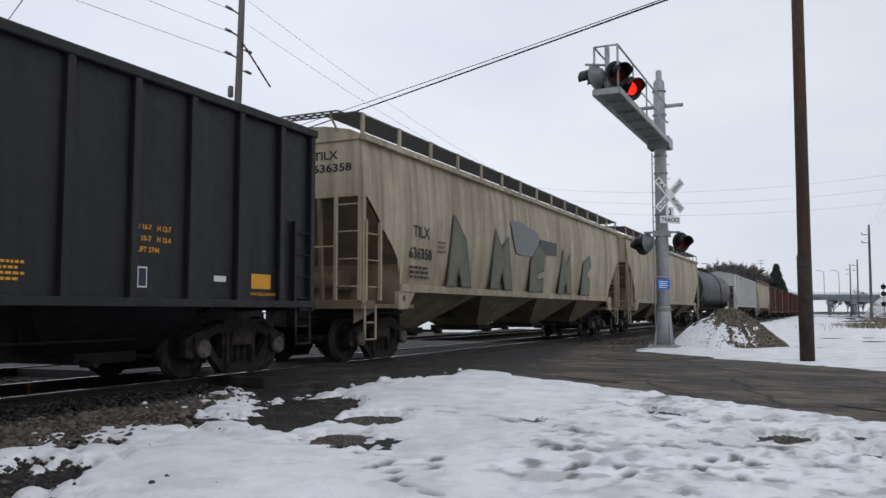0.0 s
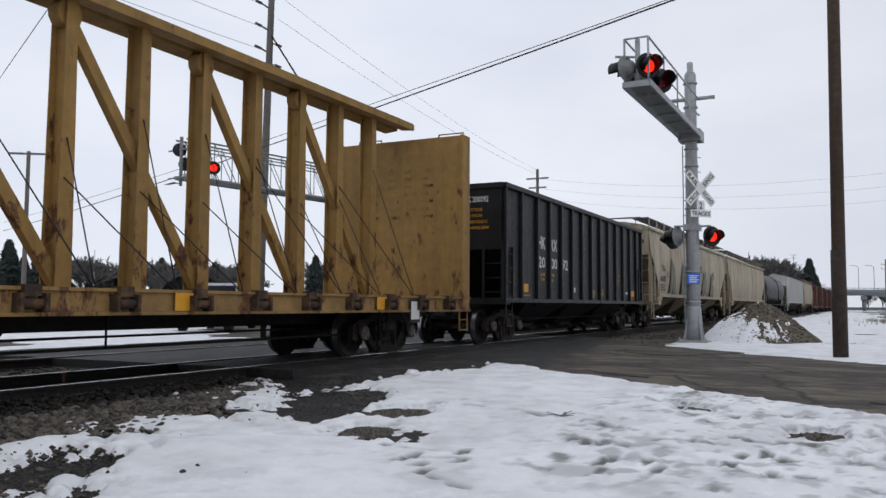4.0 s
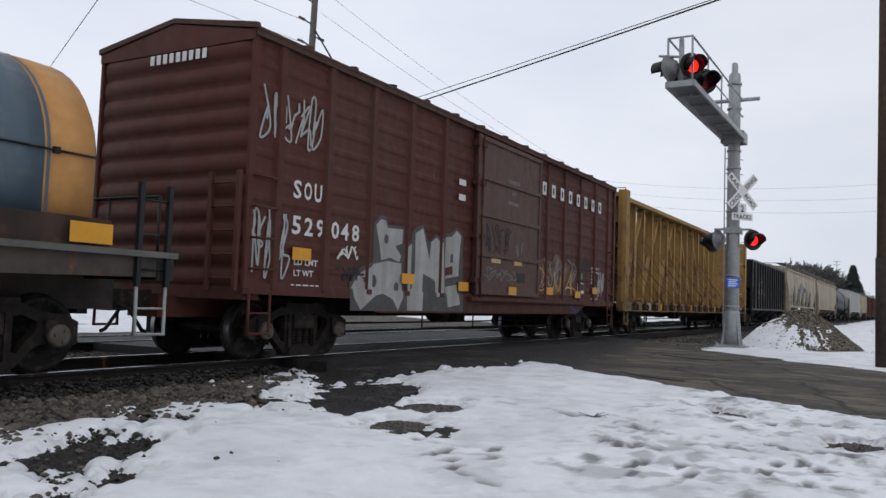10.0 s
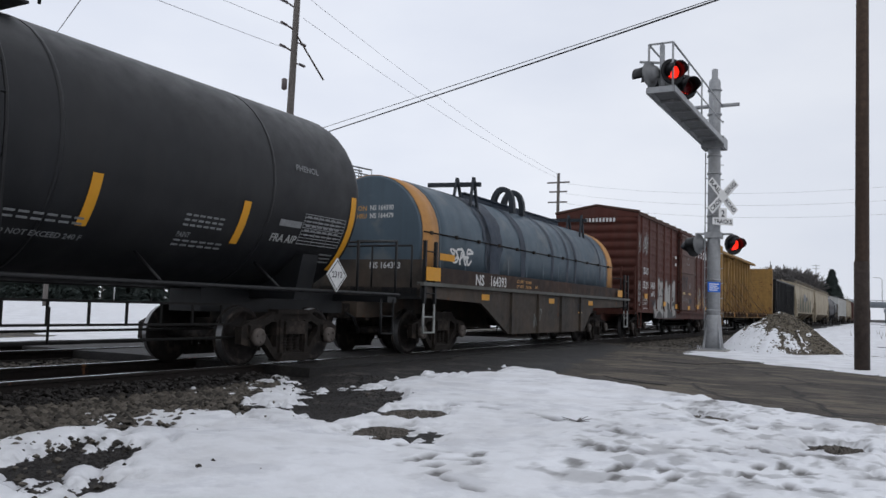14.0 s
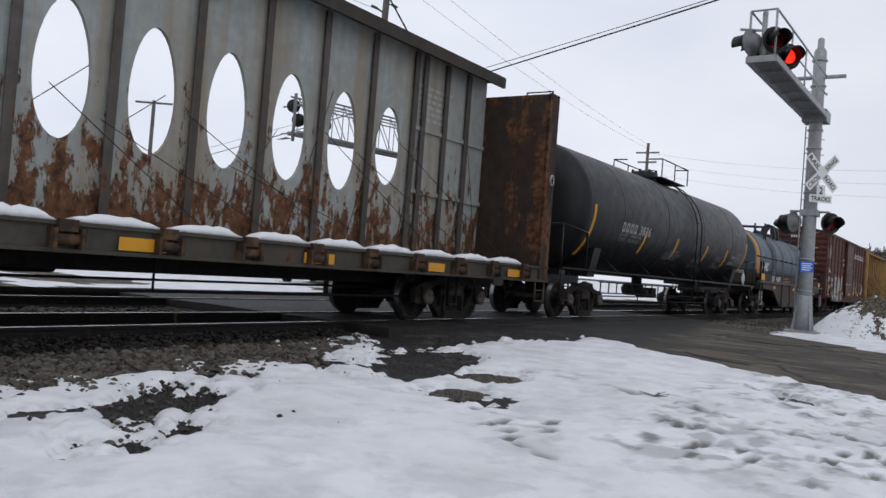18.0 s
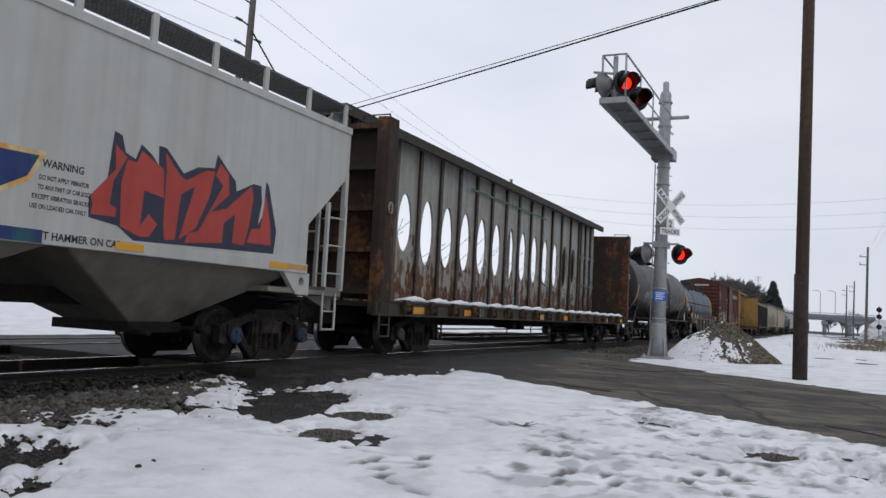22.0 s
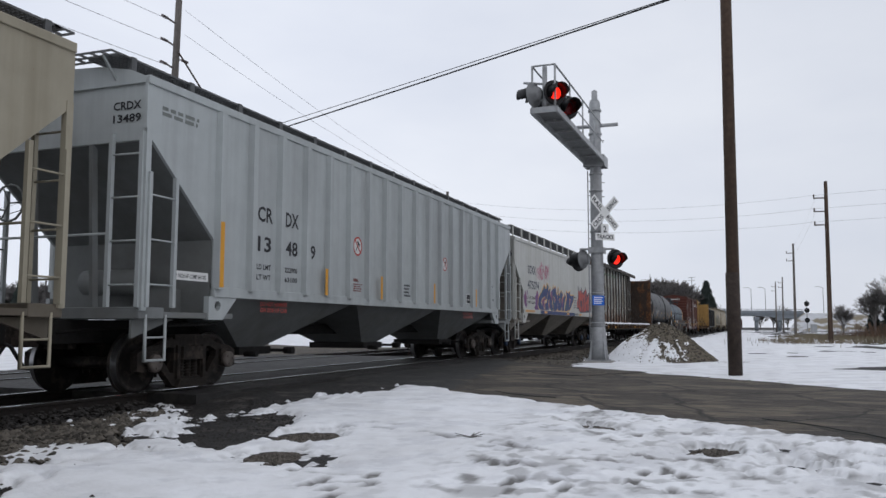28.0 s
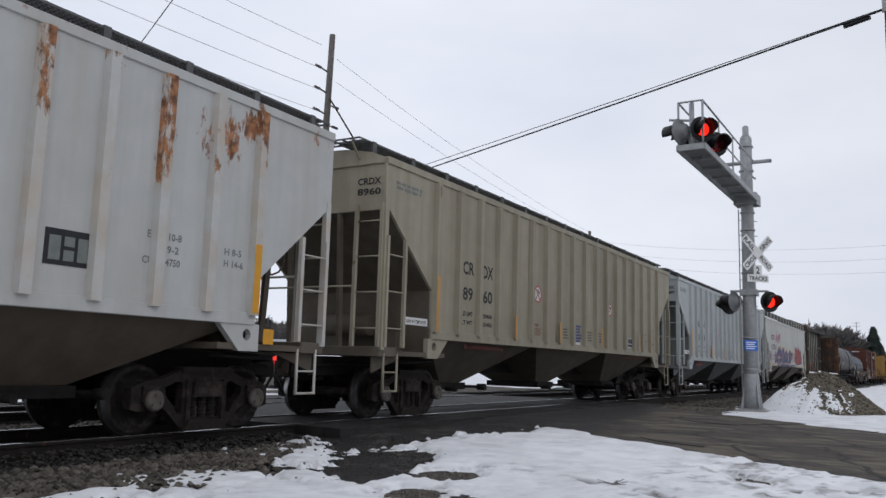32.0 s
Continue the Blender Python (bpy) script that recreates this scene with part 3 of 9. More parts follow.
road = road_sheet()
g = Geo()
rnd = random.Random(4)
for k in range(16):
    u, w = rnd.uniform(-4, 14), rnd.uniform(-3.4, 3.6)
    along = rnd.random() < 0.6
    p = Vector((-2.4, 15.3)) + ROAD_DIR * u + Vector((0.636, 0.772)) * w
    ang = math.atan2(ROAD_DIR.y, ROAD_DIR.x) + (rnd.uniform(-0.2, 0.2) if along else math.pi / 2 + rnd.uniform(-0.4, 0.4))
    for s in range(rnd.randint(4, 12)):
        q = p + Vector((math.cos(ang), math.sin(ang))) * 0.28
        if -7.4 < p.x and -7.4 < q.x:
            g.beam((p.x, p.y, base_z(p.x, p.y) + 0.017), (q.x, q.y, base_z(q.x, q.y) + 0.017), rnd.uniform(0.012, 0.028), 0.008)
        p, ang = q, ang + rnd.uniform(-0.35, 0.35)
tagged(part("road_crack", g, "crack", None), "dark cracks and tar seams in the road", "crack", kind="stuff")

# crossing surface between and beside the rails
for name, x0, x1 in (("crossing_panel", -8.33, -7.45), ("crossing_panel", -9.74, -8.46), ("crossing_panel", -12.72, -9.90), ("crossing_panel", -14.14, -12.86), ("crossing_panel", -15.6, -14.30)):
    g = Geo()
    n = 28
    rings = []
    for i in range(n + 1):
        y = 9.9 + 15.1 * i / n
        rings.append([(x0, y, -0.16), (x1, y, -0.16), (x1, y, -0.022 + 0.006 * fbm(x1, y, 1.0)), ((x0 + x1) / 2, y, -0.012 + 0.008 * fbm(x0, y, 1.3)), (x0, y, -0.022 + 0.006 * fbm(x0, y, 1.0))])
    g.loft(rings, smooth=False)
    tagged(part(name, g, "wet_asphalt", None), "black damp asphalt strip of the level crossing, under-train shade in its black", "crossing", kind="structure")
sheet("street", axis_steps([(-42, -15.3, 1.2)]), axis_steps([(-30, 46, 1.5)]), lambda x, y: -0.045 + 0.01 * fbm(x, y, 0.7), "asphalt", "wet asphalt street beyond the tracks")

# bare ground in the snow: middle, long and short half-axes, turn in degrees
MUD = [(-5.65, 8.15, 1.50, 0.72, 112), (-5.12, 7.35, 0.85, 0.42, 118), (-6.5, 9.2, 0.9, 0.55, 100), (-6.95, 9.95, 1.15, 0.62, 125), (-6.30, 10.8, 1.15, 0.24, 98), (-6.0, 12.42, 0.58, 0.28, 150), (-7.7, 12.3, 1.6, 0.75, 100), (-4.42, 7.80, 0.60, 0.40, 75), (-4.20, 6.62, 0.46, 0.30, 60),
       (-3.80, 6.40, 0.26, 0.15, 40), (-3.62, 6.62, 0.40, 0.11, 110), (-1.70, 9.58, 0.36, 0.20, 125), (-0.29, 8.20, 0.34, 0.25, 80), (0.30, 8.5, 0.22, 0.08, 60), (0.58, 7.70, 0.30, 0.12, 20), (0.85, 7.15, 0.34, 0.14, 150),
       (-5.18, 4.06, 0.76, 0.31, 102), (-5.62, 4.58, 0.50, 0.12, 125), (-4.58, 3.64, 0.55, 0.30, 98), (-4.35, 3.25, 0.42, 0.26, 125), (-5.30, 3.30, 0.35, 0.14, 80), (-5.75, 5.45, 0.30, 0.06, 40), (-5.5, 6.35, 0.35, 0.05, 160), (1.5, 7.4, 0.5, 0.14, 90), (0.9, 8.4, 0.5, 0.10, 0)]
SNOW_ISLES = [(-4.76, 3.76, 0.24, 0.09, 75), (-7.10, 8.55, 0.95, 0.36, 128), (-6.45, 7.72, 0.50, 0.10, 140), (-6.75, 7.55, 0.40, 0.08, 120), (-6.08, 9.62, 0.75, 0.09, 68), (-6.75, 6.75, 0.5, 0.06, 130), (-6.95, 6.1, 0.4, 0.05, 120)]
FEET = [(-2.86, 5.31), (-2.70, 5.10), (-2.64, 5.55), (-2.77, 5.89), (-2.28, 6.94), (-2.13, 6.72), (-1.98, 6.61), (-1.65, 6.10), (-0.83, 6.37), (-0.79, 6.75), (-0.63, 6.89), (-0.50, 6.76), (-0.89, 9.20), (-0.61, 9.11), (-1.09, 8.72), (-0.92, 7.47), (-0.79, 7.38), (-0.55, 7.48), (-0.50, 8.24),
        (-0.62, 7.88), (-1.37, 6.18), (-1.26, 5.93), (-0.53, 6.14), (-1.69, 5.94), (-1.85, 6.66), (-3.07, 5.42), (-3.08, 5.63), (-3.75, 6.30), (-3.53, 6.04)]
STEPS = [(x, y, 0.048, 0.105, 1.0) for x, y in FEET]
rnd = random.Random(11)
for (xa, ya), (xb, yb), n in (((-2.75, 4.9), (-4.3, 7.4), 8), ((-0.2, 5.2), (-2.6, 8.6), 12), ((0.4, 5.6), (-1.6, 9.4), 13), ((-1.0, 6.0), (1.4, 9.3), 13), ((0.2, 5.6), (2.2, 7.4), 9), ((-2.2, 9.8), (0.9, 7.7), 12), ((-0.4, 6.0), (1.2, 8.6), 12), ((-1.6, 8.2), (0.6, 6.4), 9), ((0.9, 5.4), (-0.9, 8.9), 14), ((1.6, 6.2), (-0.2, 9.2), 13), ((-1.8, 5.6), (1.9, 6.9), 14), ((-1.9, 6.9), (-0.6, 5.2), 8), ((0.0, 7.2), (2.2, 8.6), 10)):
    for i in range(n):
        t = i / (n - 1)
        STEPS.append((xa + (xb - xa) * t + rnd.uniform(-0.2, 0.2), ya + (yb - ya) * t + rnd.uniform(-0.15, 0.15), rnd.uniform(0.030, 0.048), rnd.uniform(0.06, 0.11), rnd.choice((0.1, 0.15, 0.2, 0.4))))
BUCKETS = {}
for st in STEPS:
    for i in (-1, 0, 1):
        for j in (-1, 0, 1):
            BUCKETS.setdefault((math.floor(st[0] * 2) + i, math.floor(st[1] * 2) + j), []).append(st)
GROOVES = [((-4.48, 8.44), (-3.59, 8.27)), ((-3.31, 8.17), (-2.64, 7.87)), ((-2.45, 7.62), (-2.29, 7.49)), ((-2.6, 7.9), (-1.63, 7.37)), ((-1.5, 7.2), (-1.1, 7.12)), ((-3.3, 5.9), (-2.75, 5.85)), ((-4.1, 8.75), (-3.6, 8.62)), ((-2.6, 5.0), (-2.3, 4.88)), ((-3.28, 8.26), (-2.83, 8.02)), ((-2.19, 7.78), (-1.69, 7.36)), ((-1.49, 7.08), (-1.27, 7.0)), ((-3.0, 5.52), (-2.7, 5.68))]


def oval(x, y, e):
    """Signed distance from an oval, about, negative inside."""
    a = radians(e[4])
    dx, dy = x - e[0], y - e[1]
    u, v = dx * math.cos(a) + dy * math.sin(a), -dx * math.sin(a) + dy * math.cos(a)
    return (math.hypot(u / e[2], v / e[3]) - 1) * min(e[2], e[3])


def snow_depth(x, y):
    """Snow before the road as (height over the bare ground, how slushy)."""
    p = Vector((x, y))
    rough = 0.30 * fbm(x, y, 0.9) + 0.26 * fbm(x, y, 3.4, 6)
    m = beside(p, NEAR_A, NEAR_B) * 0.9 + rough * 0.35
    edge = -6.42 + 0.50 * smooth01((y - 6.0) / 0.9)
    m = min(m, (x - edge) * 0.55 + rough * 0.75 + 0.16 * fbm(x, y, 7.0, 4) - 0.02)
    for e in MUD:
        if abs(x - e[0]) < e[2] + 0.6 and abs(y - e[1]) < e[2] + 0.6:
            m = min(m, oval(x, y, e) * 1.1 + rough * 0.55 + 0.10 * fbm(x, y, 9.0, 3) + (0.30 * fbm(x + y, (y - x) * 0.35, 3.2, 5) if x < -4.2 and y < 5.6 else 0.0))
    for e in SNOW_ISLES:
        if abs(x - e[0]) < e[2] + 0.5 and abs(y - e[1]) < e[2] + 0.5:
            m = max(m, min(0.09, -oval(x, y, e) * 0.6) + rough * 0.30 + 0.20 * fbm(x, y, 6.0, 5) - 0.02)
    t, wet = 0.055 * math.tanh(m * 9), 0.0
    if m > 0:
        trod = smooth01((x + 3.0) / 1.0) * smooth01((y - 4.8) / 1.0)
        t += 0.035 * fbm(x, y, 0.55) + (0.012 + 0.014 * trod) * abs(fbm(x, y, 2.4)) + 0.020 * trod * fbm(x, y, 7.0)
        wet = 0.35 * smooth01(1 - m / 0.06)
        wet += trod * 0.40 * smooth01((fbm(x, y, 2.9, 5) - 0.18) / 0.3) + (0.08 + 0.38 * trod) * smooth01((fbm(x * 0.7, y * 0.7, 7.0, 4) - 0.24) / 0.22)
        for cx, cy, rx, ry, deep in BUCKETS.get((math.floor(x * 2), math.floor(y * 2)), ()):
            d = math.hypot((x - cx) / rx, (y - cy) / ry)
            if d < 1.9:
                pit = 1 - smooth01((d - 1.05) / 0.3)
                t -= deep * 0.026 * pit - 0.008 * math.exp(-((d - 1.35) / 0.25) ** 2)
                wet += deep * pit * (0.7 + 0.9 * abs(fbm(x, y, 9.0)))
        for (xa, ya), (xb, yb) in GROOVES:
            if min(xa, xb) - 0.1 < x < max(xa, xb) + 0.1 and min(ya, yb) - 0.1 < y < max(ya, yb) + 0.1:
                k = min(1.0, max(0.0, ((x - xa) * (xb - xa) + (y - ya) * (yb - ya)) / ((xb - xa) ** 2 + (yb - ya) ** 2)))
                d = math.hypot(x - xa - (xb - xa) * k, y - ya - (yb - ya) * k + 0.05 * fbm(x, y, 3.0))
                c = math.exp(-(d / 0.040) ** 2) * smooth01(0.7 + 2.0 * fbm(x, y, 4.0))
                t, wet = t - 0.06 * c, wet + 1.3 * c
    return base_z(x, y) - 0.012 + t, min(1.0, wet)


def near_snow_sheet():
    xs, ys = axis_steps([(-8.0, 4.2, 0.036)]), axis_steps([(1.6, 9.8, 0.036), (9.8, 14.6, 0.055)])
    nx = len(xs)
    cells = [(x, y, *snow_depth(x, y)) for y in ys for x in xs]
    g = Geo().add([c[:3] for c in cells], [(j * nx + i, j * nx + i + 1, (j + 1) * nx + i + 1, (j + 1) * nx + i) for j in range(len(ys) - 1) for i in range(nx - 1)], True)
    me = g.mesh("snow_cover", M["snow"])
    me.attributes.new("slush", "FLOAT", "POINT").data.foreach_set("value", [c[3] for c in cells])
    tagged(new("snow_cover", me), "trodden thawing snow with footprints over gravel", "snow cover", kind="stuff")


near_snow_sheet()
g = Geo()
rnd = random.Random(51)
c = Vector((-2.65, 7.97, base_z(-2.65, 7.97) + 0.06))
for k in range(7):
    a = rnd.uniform(0, 6.28)
    q = c + Vector((math.cos(a) * 0.16, math.sin(a) * 0.10, rnd.uniform(-0.01, 0.06)))
    g.tube(c, q, 0.007, 5, 0.003)
tagged(part("twig", g, "bark", None), "small dark broken twig lying on the snow", "twig")


def far_snow(x, y):
    p = Vector((x, y))
    ragged = 0.5 * fbm(x, y, 0.5) + 0.3 * fbm(x, y, 1.7)
    m = -beside(p, FAR_A, FAR_B) + ragged * 0.35
    m = min(m, (x + 5.0) * 0.5 + ragged * 0.9 + (0.0 if y < 27 else -0.2))
    m = min(m, oval(x, y, (4.9, 24.6, 3.6, 1.5, 38)) * 0.8 + ragged * 0.3, oval(x, y, (-0.4, 53.0, 3.6, 0.5, 4)) + ragged * 0.4, oval(x, y, (-4.6, 49.0, 4.0, 0.5, 110)) + ragged * 0.5)
    if y > 56 and x > 2:
        m = min(m, 0.10 - 0.02 * (x - 2) + 0.8 * fbm(x, y * 0.5, 0.35))
    if y > 30:
        m = min(m, 0.18 + 0.9 * fbm(x, y * 0.35, 0.12) + 0.6 * fbm(x, y * 0.5, 0.4))
    return base_z(x, y) - 0.012 + 0.05 * math.tanh(m * 4) + 0.02 * fbm(x, y, 0.7)


sheet("snow_cover", axis_steps([(-8, 12, 0.16), (12, 90, 2.5)]), axis_steps([(9, 34, 0.16), (34, 90, 0.9), (90, 320, 6)]), far_snow, "snow", "patchy snow field beyond the road", "stuff")
sheet("snow_cover", axis_steps([(4.2, 60, 0.8)]), axis_steps([(-30, 14, 0.5)]), lambda x, y: base_z(x, y) - 0.012 + 0.05 * math.tanh(4 * (beside(Vector((x, y)), NEAR_A, NEAR_B) + 0.3 * fbm(x, y, 0.7))), "snow", "snow field beside the road", "stuff")
sheet("snow_cover", axis_steps([(-20, 4.2, 0.8)]), axis_steps([(-40, 1.6, 0.8)]), lambda x, y: base_z(x, y) - 0.012 + (0.045 if x > -6.4 else -0.05), "snow", "snow field beside the tracks", "stuff")


def west_snow(x, y):
    ragged = fbm(x, y, 0.16) + 0.5 * fbm(x, y, 0.6)
    m = min(0.9, (-19.5 - x) * 0.10 + 1.0 * ragged + 0.15)
    w = abs((x + 20) * 0.636 + (y - 29.0) * 0.772)
    m = min(m, (w - 5.2) * 0.3 + 0.3 * ragged)
    if x < -45:
        m = 1.0 + 0.6 * ragged
    return -0.055 + 0.06 * math.tanh(m * 3)


sheet("snow_cover", axis_steps([(-320, -60, 10), (-60, -15.4, 0.5)]), axis_steps([(-40, 70, 0.6), (70, 330, 8)]), west_snow, "snow", "snow patches beyond the street", "stuff")


# ---- tracks ----
def rail_line(x, y0, y1):
    g = Geo()
    prof = [(-0.07, -0.175), (0.07, -0.175), (0.07, -0.160), (0.012, -0.145), (0.010, -0.045), (0.036, -0.035), (0.036, -0.006), (0.030, 0.0), (-0.030, 0.0), (-0.036, -0.006), (-0.036, -0.035), (-0.010, -0.045), (-0.012, -0.145), (-0.07, -0.160)]
    ys = axis_steps([(y0, 10, 25), (10, 120, 5), (120, y1, 15)])
    g.loft([[(x + bend(y) + a, y, b - 0.003) for a, b in prof] for y in ys], smooth=False)
    ob = tagged(part("rail", g, "rail_side", None), "rust-brown steel rail with a bright worn head", "rail", "rails of the two tracks", "structure")
    part("rail_head", Geo().loft([[(x + bend(y) - 0.022, y, -0.004), (x + bend(y) + 0.022, y, -0.004), (x + bend(y) + 0.022, y, 0.0), (x + bend(y) - 0.022, y, 0.0)] for y in ys], smooth=False), "rail_head", ob, "bright polished running surface")


for x in (TRACK_X - 0.7525, TRACK_X + 0.7525, FAR_TRACK_X - 0.7525, FAR_TRACK_X + 0.7525):
    rail_line(x, -40, 620)
tie_mesh = Geo().prism([(-0.115, -0.33), (0.115, -0.33), (0.115, -0.19), (0.10, -0.18), (-0.10, -0.18), (-0.115, -0.19)], "x", -1.3, 1.3)
tie_mesh = Geo().add([(v[0], v[1], v[2]) for v in tie_mesh.v], tie_mesh.f).mesh("tie", M["tie"])
plate_mesh = Geo().box(-0.17, 0.17, -0.09, 0.09, -0.186, -0.172).mesh("tie_plate", M["rail_side"])
for tx in (TRACK_X, FAR_TRACK_X):
    bed = Geo()
    ys = axis_steps([(-40, 9.8, 1.2), (9.8, 25.2, 2), (25.2, 120, 3), (120, 620, 40)])
    bed.loft([[(tx + bend(y) + a, y, b) for a, b in ((-2.5, -0.36), (-1.45, -0.21), (-0.6, -0.225), (0.6, -0.225), (1.45, -0.21), (2.2, -0.36))] for y in ys], smooth=False, closed=False, caps=False)
    bd = tagged(part("ballast", bed, "mud", None), "dark ballast bed under the track", "ballast", kind="structure")
    y = -6.0
    rnd = random.Random(7)
    while y < 46:
        if not 9.9 < y < 25.0:
            t = part("tie", tie_mesh, None, bd, at=pose(tx + bend(y) + rnd.uniform(-0.04, 0.04), y, 0, 0, 0, rnd.uniform(-1.5, 1.5)))
            if y < 10:
                for rx in (-0.7525, 0.7525):
                    part("tie_plate", plate_mesh, None, bd, at=pose(tx + rx, y, 0))
        y += 0.53


def stone_field(name, spots, label, mat="stone"):
    """Loose crushed stones: (x, y, z, size) each, as squashed uneven octahedra."""
    rnd = random.Random(19)
    v, f = [], []
    shape = [(1, 0, 0), (-1, 0, 0), (0, 1, 0), (0, -1, 0), (0, 0, 1), (0, 0, -1), (0.62, 0.6, 0.55), (-0.6, -0.62, 0.5)]
    tri = [(6, 0, 2), (6, 2, 4), (6, 4, 0), (7, 1, 3), (7, 3, 4), (7, 4, 1), (4, 2, 1), (4, 3, 0), (0, 5, 2), (2, 5, 1), (1, 5, 3), (3, 5, 0)]
    for x, y, z, s in spots:
        a = rnd.uniform(0, 6.28)
        ca, sa = math.cos(a), math.sin(a)
        k = len(v)
        sx, sy, sz = s * rnd.uniform(0.7, 1.3), s * rnd.uniform(0.6, 1.1), s * rnd.uniform(0.45, 0.85)
        for p in shape:
            q = (p[0] * sx * rnd.uniform(0.75, 1.2), p[1] * sy * rnd.uniform(0.75, 1.2), p[2] * sz)
            v.append((x + q[0] * ca - q[1] * sa, y + q[0] * sa + q[1] * ca, z + q[2]))
        f += [tuple(i + k for i in t) for t in tri]
    return tagged(part(name, Geo().add(v, f), mat, None), label, "gravel", kind="stuff")


rnd = random.Random(23)
spots = []
while len(spots) < 7500:
    # crushed stone thins out towards the snow and the black strip beside the rail
    y = rnd.uniform(0.6, 8.9)
    x = rnd.triangular(-7.65, -5.7, -6.8)
    if y > 6.8 and x > -6.2 - 0.45 * (y - 6.8):
        continue
    sz = rnd.uniform(0.022, 0.058)
    spots.append((x, y, max(base_z(x, y), -0.36 + 0.15 * (x + 6.9) / -0.8 if x < -6.9 else -1) + 0.2 * sz + rnd.uniform(-0.012, 0.022), sz))
for cx, cy, rx, ry, n in ((-5.68, 4.62, 0.20, 0.25, 40), (-4.62, 3.40, 0.2, 0.3, 18), (-5.1, 3.8, 0.16, 0.3, 10), (-6.0, 4.4, 0.2, 0.2, 25)):
    for _ in range(n):
        x, y = rnd.gauss(cx, rx), rnd.gauss(cy, ry)
        spots.append((x, y, base_z(x, y) + rnd.uniform(-0.01, 0.02), rnd.uniform(0.015, 0.045)))
dark_spots = []
for _ in range(3200):
    cx, cy, rx, ry, _ = rnd.choice(MUD[16:20])
    x, y = rnd.gauss(cx, rx * 0.5), rnd.gauss(cy, rx * 0.5)
    dark_spots.append((x, y, base_z(x, y) - 0.030, rnd.uniform(0.008, 0.026)))
for _ in range(420):
    x, y = rnd.uniform(-6.6, -2.5), rnd.uniform(2.5, 9)
    if rnd.random() < math.exp(-(x + 6.6) * 1.3):
        spots.append((x, y, base_z(x, y) + 0.045, rnd.uniform(0.01, 0.03)))
for _ in range(5200):
    x, y = rnd.uniform(-8.25, -7.15), rnd.uniform(0.0, 9.6)
    dark_spots.append((x, y, max(base_z(x, y), -0.36 + 0.15 * (x + 6.9) / -0.8) + rnd.uniform(-0.02, 0.015), rnd.uniform(0.014, 0.04)))
pale_spots = []
for cx, cy, rx, ry, n in ((-4.35, 7.58, 0.36, 0.52, 1500), (-4.10, 6.58, 0.24, 0.34, 900), (-0.29, 8.20, 0.24, 0.34, 500), (-1.70, 9.58, 0.25, 0.28, 300)):
    for _ in range(n):
        a, r = rnd.uniform(0, 6.283), rnd.random() ** 0.5
        x, y = cx + rx * r * math.cos(a), cy + ry * r * math.sin(a)
        pale_spots.append((x, y, base_z(x, y) - 0.022, rnd.uniform(0.010, 0.026)))
for _ in range(2500):
    x, y = rnd.uniform(-7.2, -4.7), rnd.uniform(6.8, 10.5)
    dark_spots.append((x, y, base_z(x, y) - 0.03, rnd.uniform(0.006, 0.02)))
stone_field("ballast_stones", spots, "grey-brown crushed ballast stones half under snow")
stone_field("loose_grit", dark_spots, "dark wet grit on the bare ground", "dark_stone")
stone_field("pale_grit", pale_spots, "grey-brown fine gravel showing through the snow", "grit")
spots = []
for _ in range(3500):
    spots.append((rnd.uniform(-12.6, -10.2), rnd.uniform(0, 9.9), -0.20 + rnd.uniform(-0.02, 0.03), rnd.uniform(0.02, 0.05)))
for _ in range(3500):
    x, y = rnd.triangular(-8.2, -4.6, -7.0), rnd.uniform(24.8, 46)
    spots.append((x, y, base_z(x, y) + rnd.uniform(-0.01, 0.03), rnd.uniform(0.02, 0.055)))
for _ in range(1500):
    x, y = rnd.uniform(-7.8, -4.0), rnd.uniform(21.6, 25.6)
    if beside(Vector((x, y)), FAR_A, FAR_B) < -0.2:
        spots.append((x, y, base_z(x, y) + 0.005, rnd.uniform(0.015, 0.04)))
stone_field("ballast_stones", spots, "crushed ballast stones beside the rails")

# ---- gravel pile with snow on its slope ----
PILE = (-2.42, 25.4)


def pile_z(x, y):
    dx, dy = (x - PILE[0]) / 1.72, (y - PILE[1]) / 1.5
    r = math.hypot(dx, dy) + 0.05 * fbm(x, y, 1.2)
    return -0.12 + 1.22 * max(0.0, 1 - max(0.0, r) ** 1.4) + 0.03 * fbm(x, y, 3.0)


pile = thing("gravel_pile", "heap of grey-brown gravel with snow on its slope", "gravel pile")
g = Geo()
n = 44
v = [(PILE[0] - 2.2 + 4.4 * i / n, PILE[1] - 2.0 + 4.0 * j / n) for j in range(n + 1) for i in range(n + 1)]
g.add([(x, y, pile_z(x, y) - 0.02) for x, y in v], [(j * (n + 1) + i, j * (n + 1) + i + 1, (j + 1) * (n + 1) + i + 1, (j + 1) * (n + 1) + i) for j in range(n) for i in range(n)], True)
part("mound", g, "heap_stone", pile)
g = Geo()


def pile_snow(x, y):
    lee = (-(x - PILE[0]) * 0.75 - (y - PILE[1]) * 0.25) / 1.4
    m = lee * 1.1 + 0.18 - 2.6 * max(0.0, pile_z(x, y) - 0.50) + 0.7 * fbm(x, y, 1.6) + 0.8 * fbm(x, y, 5.5)
    m = min(m, 0.9 - 1.1 * (x - PILE[0]))
    ridge = 0.30 - abs((y - PILE[1]) * 0.9 - 0.30 * (x - PILE[0]) - 0.05) * 3.0 + 0.35 * fbm(x, y, 2.0) if x > PILE[0] - 0.1 else -1.0
    return pile_z(x, y) - 0.015 + 0.05 * math.tanh(2.2 * max(m, ridge - 0.12))


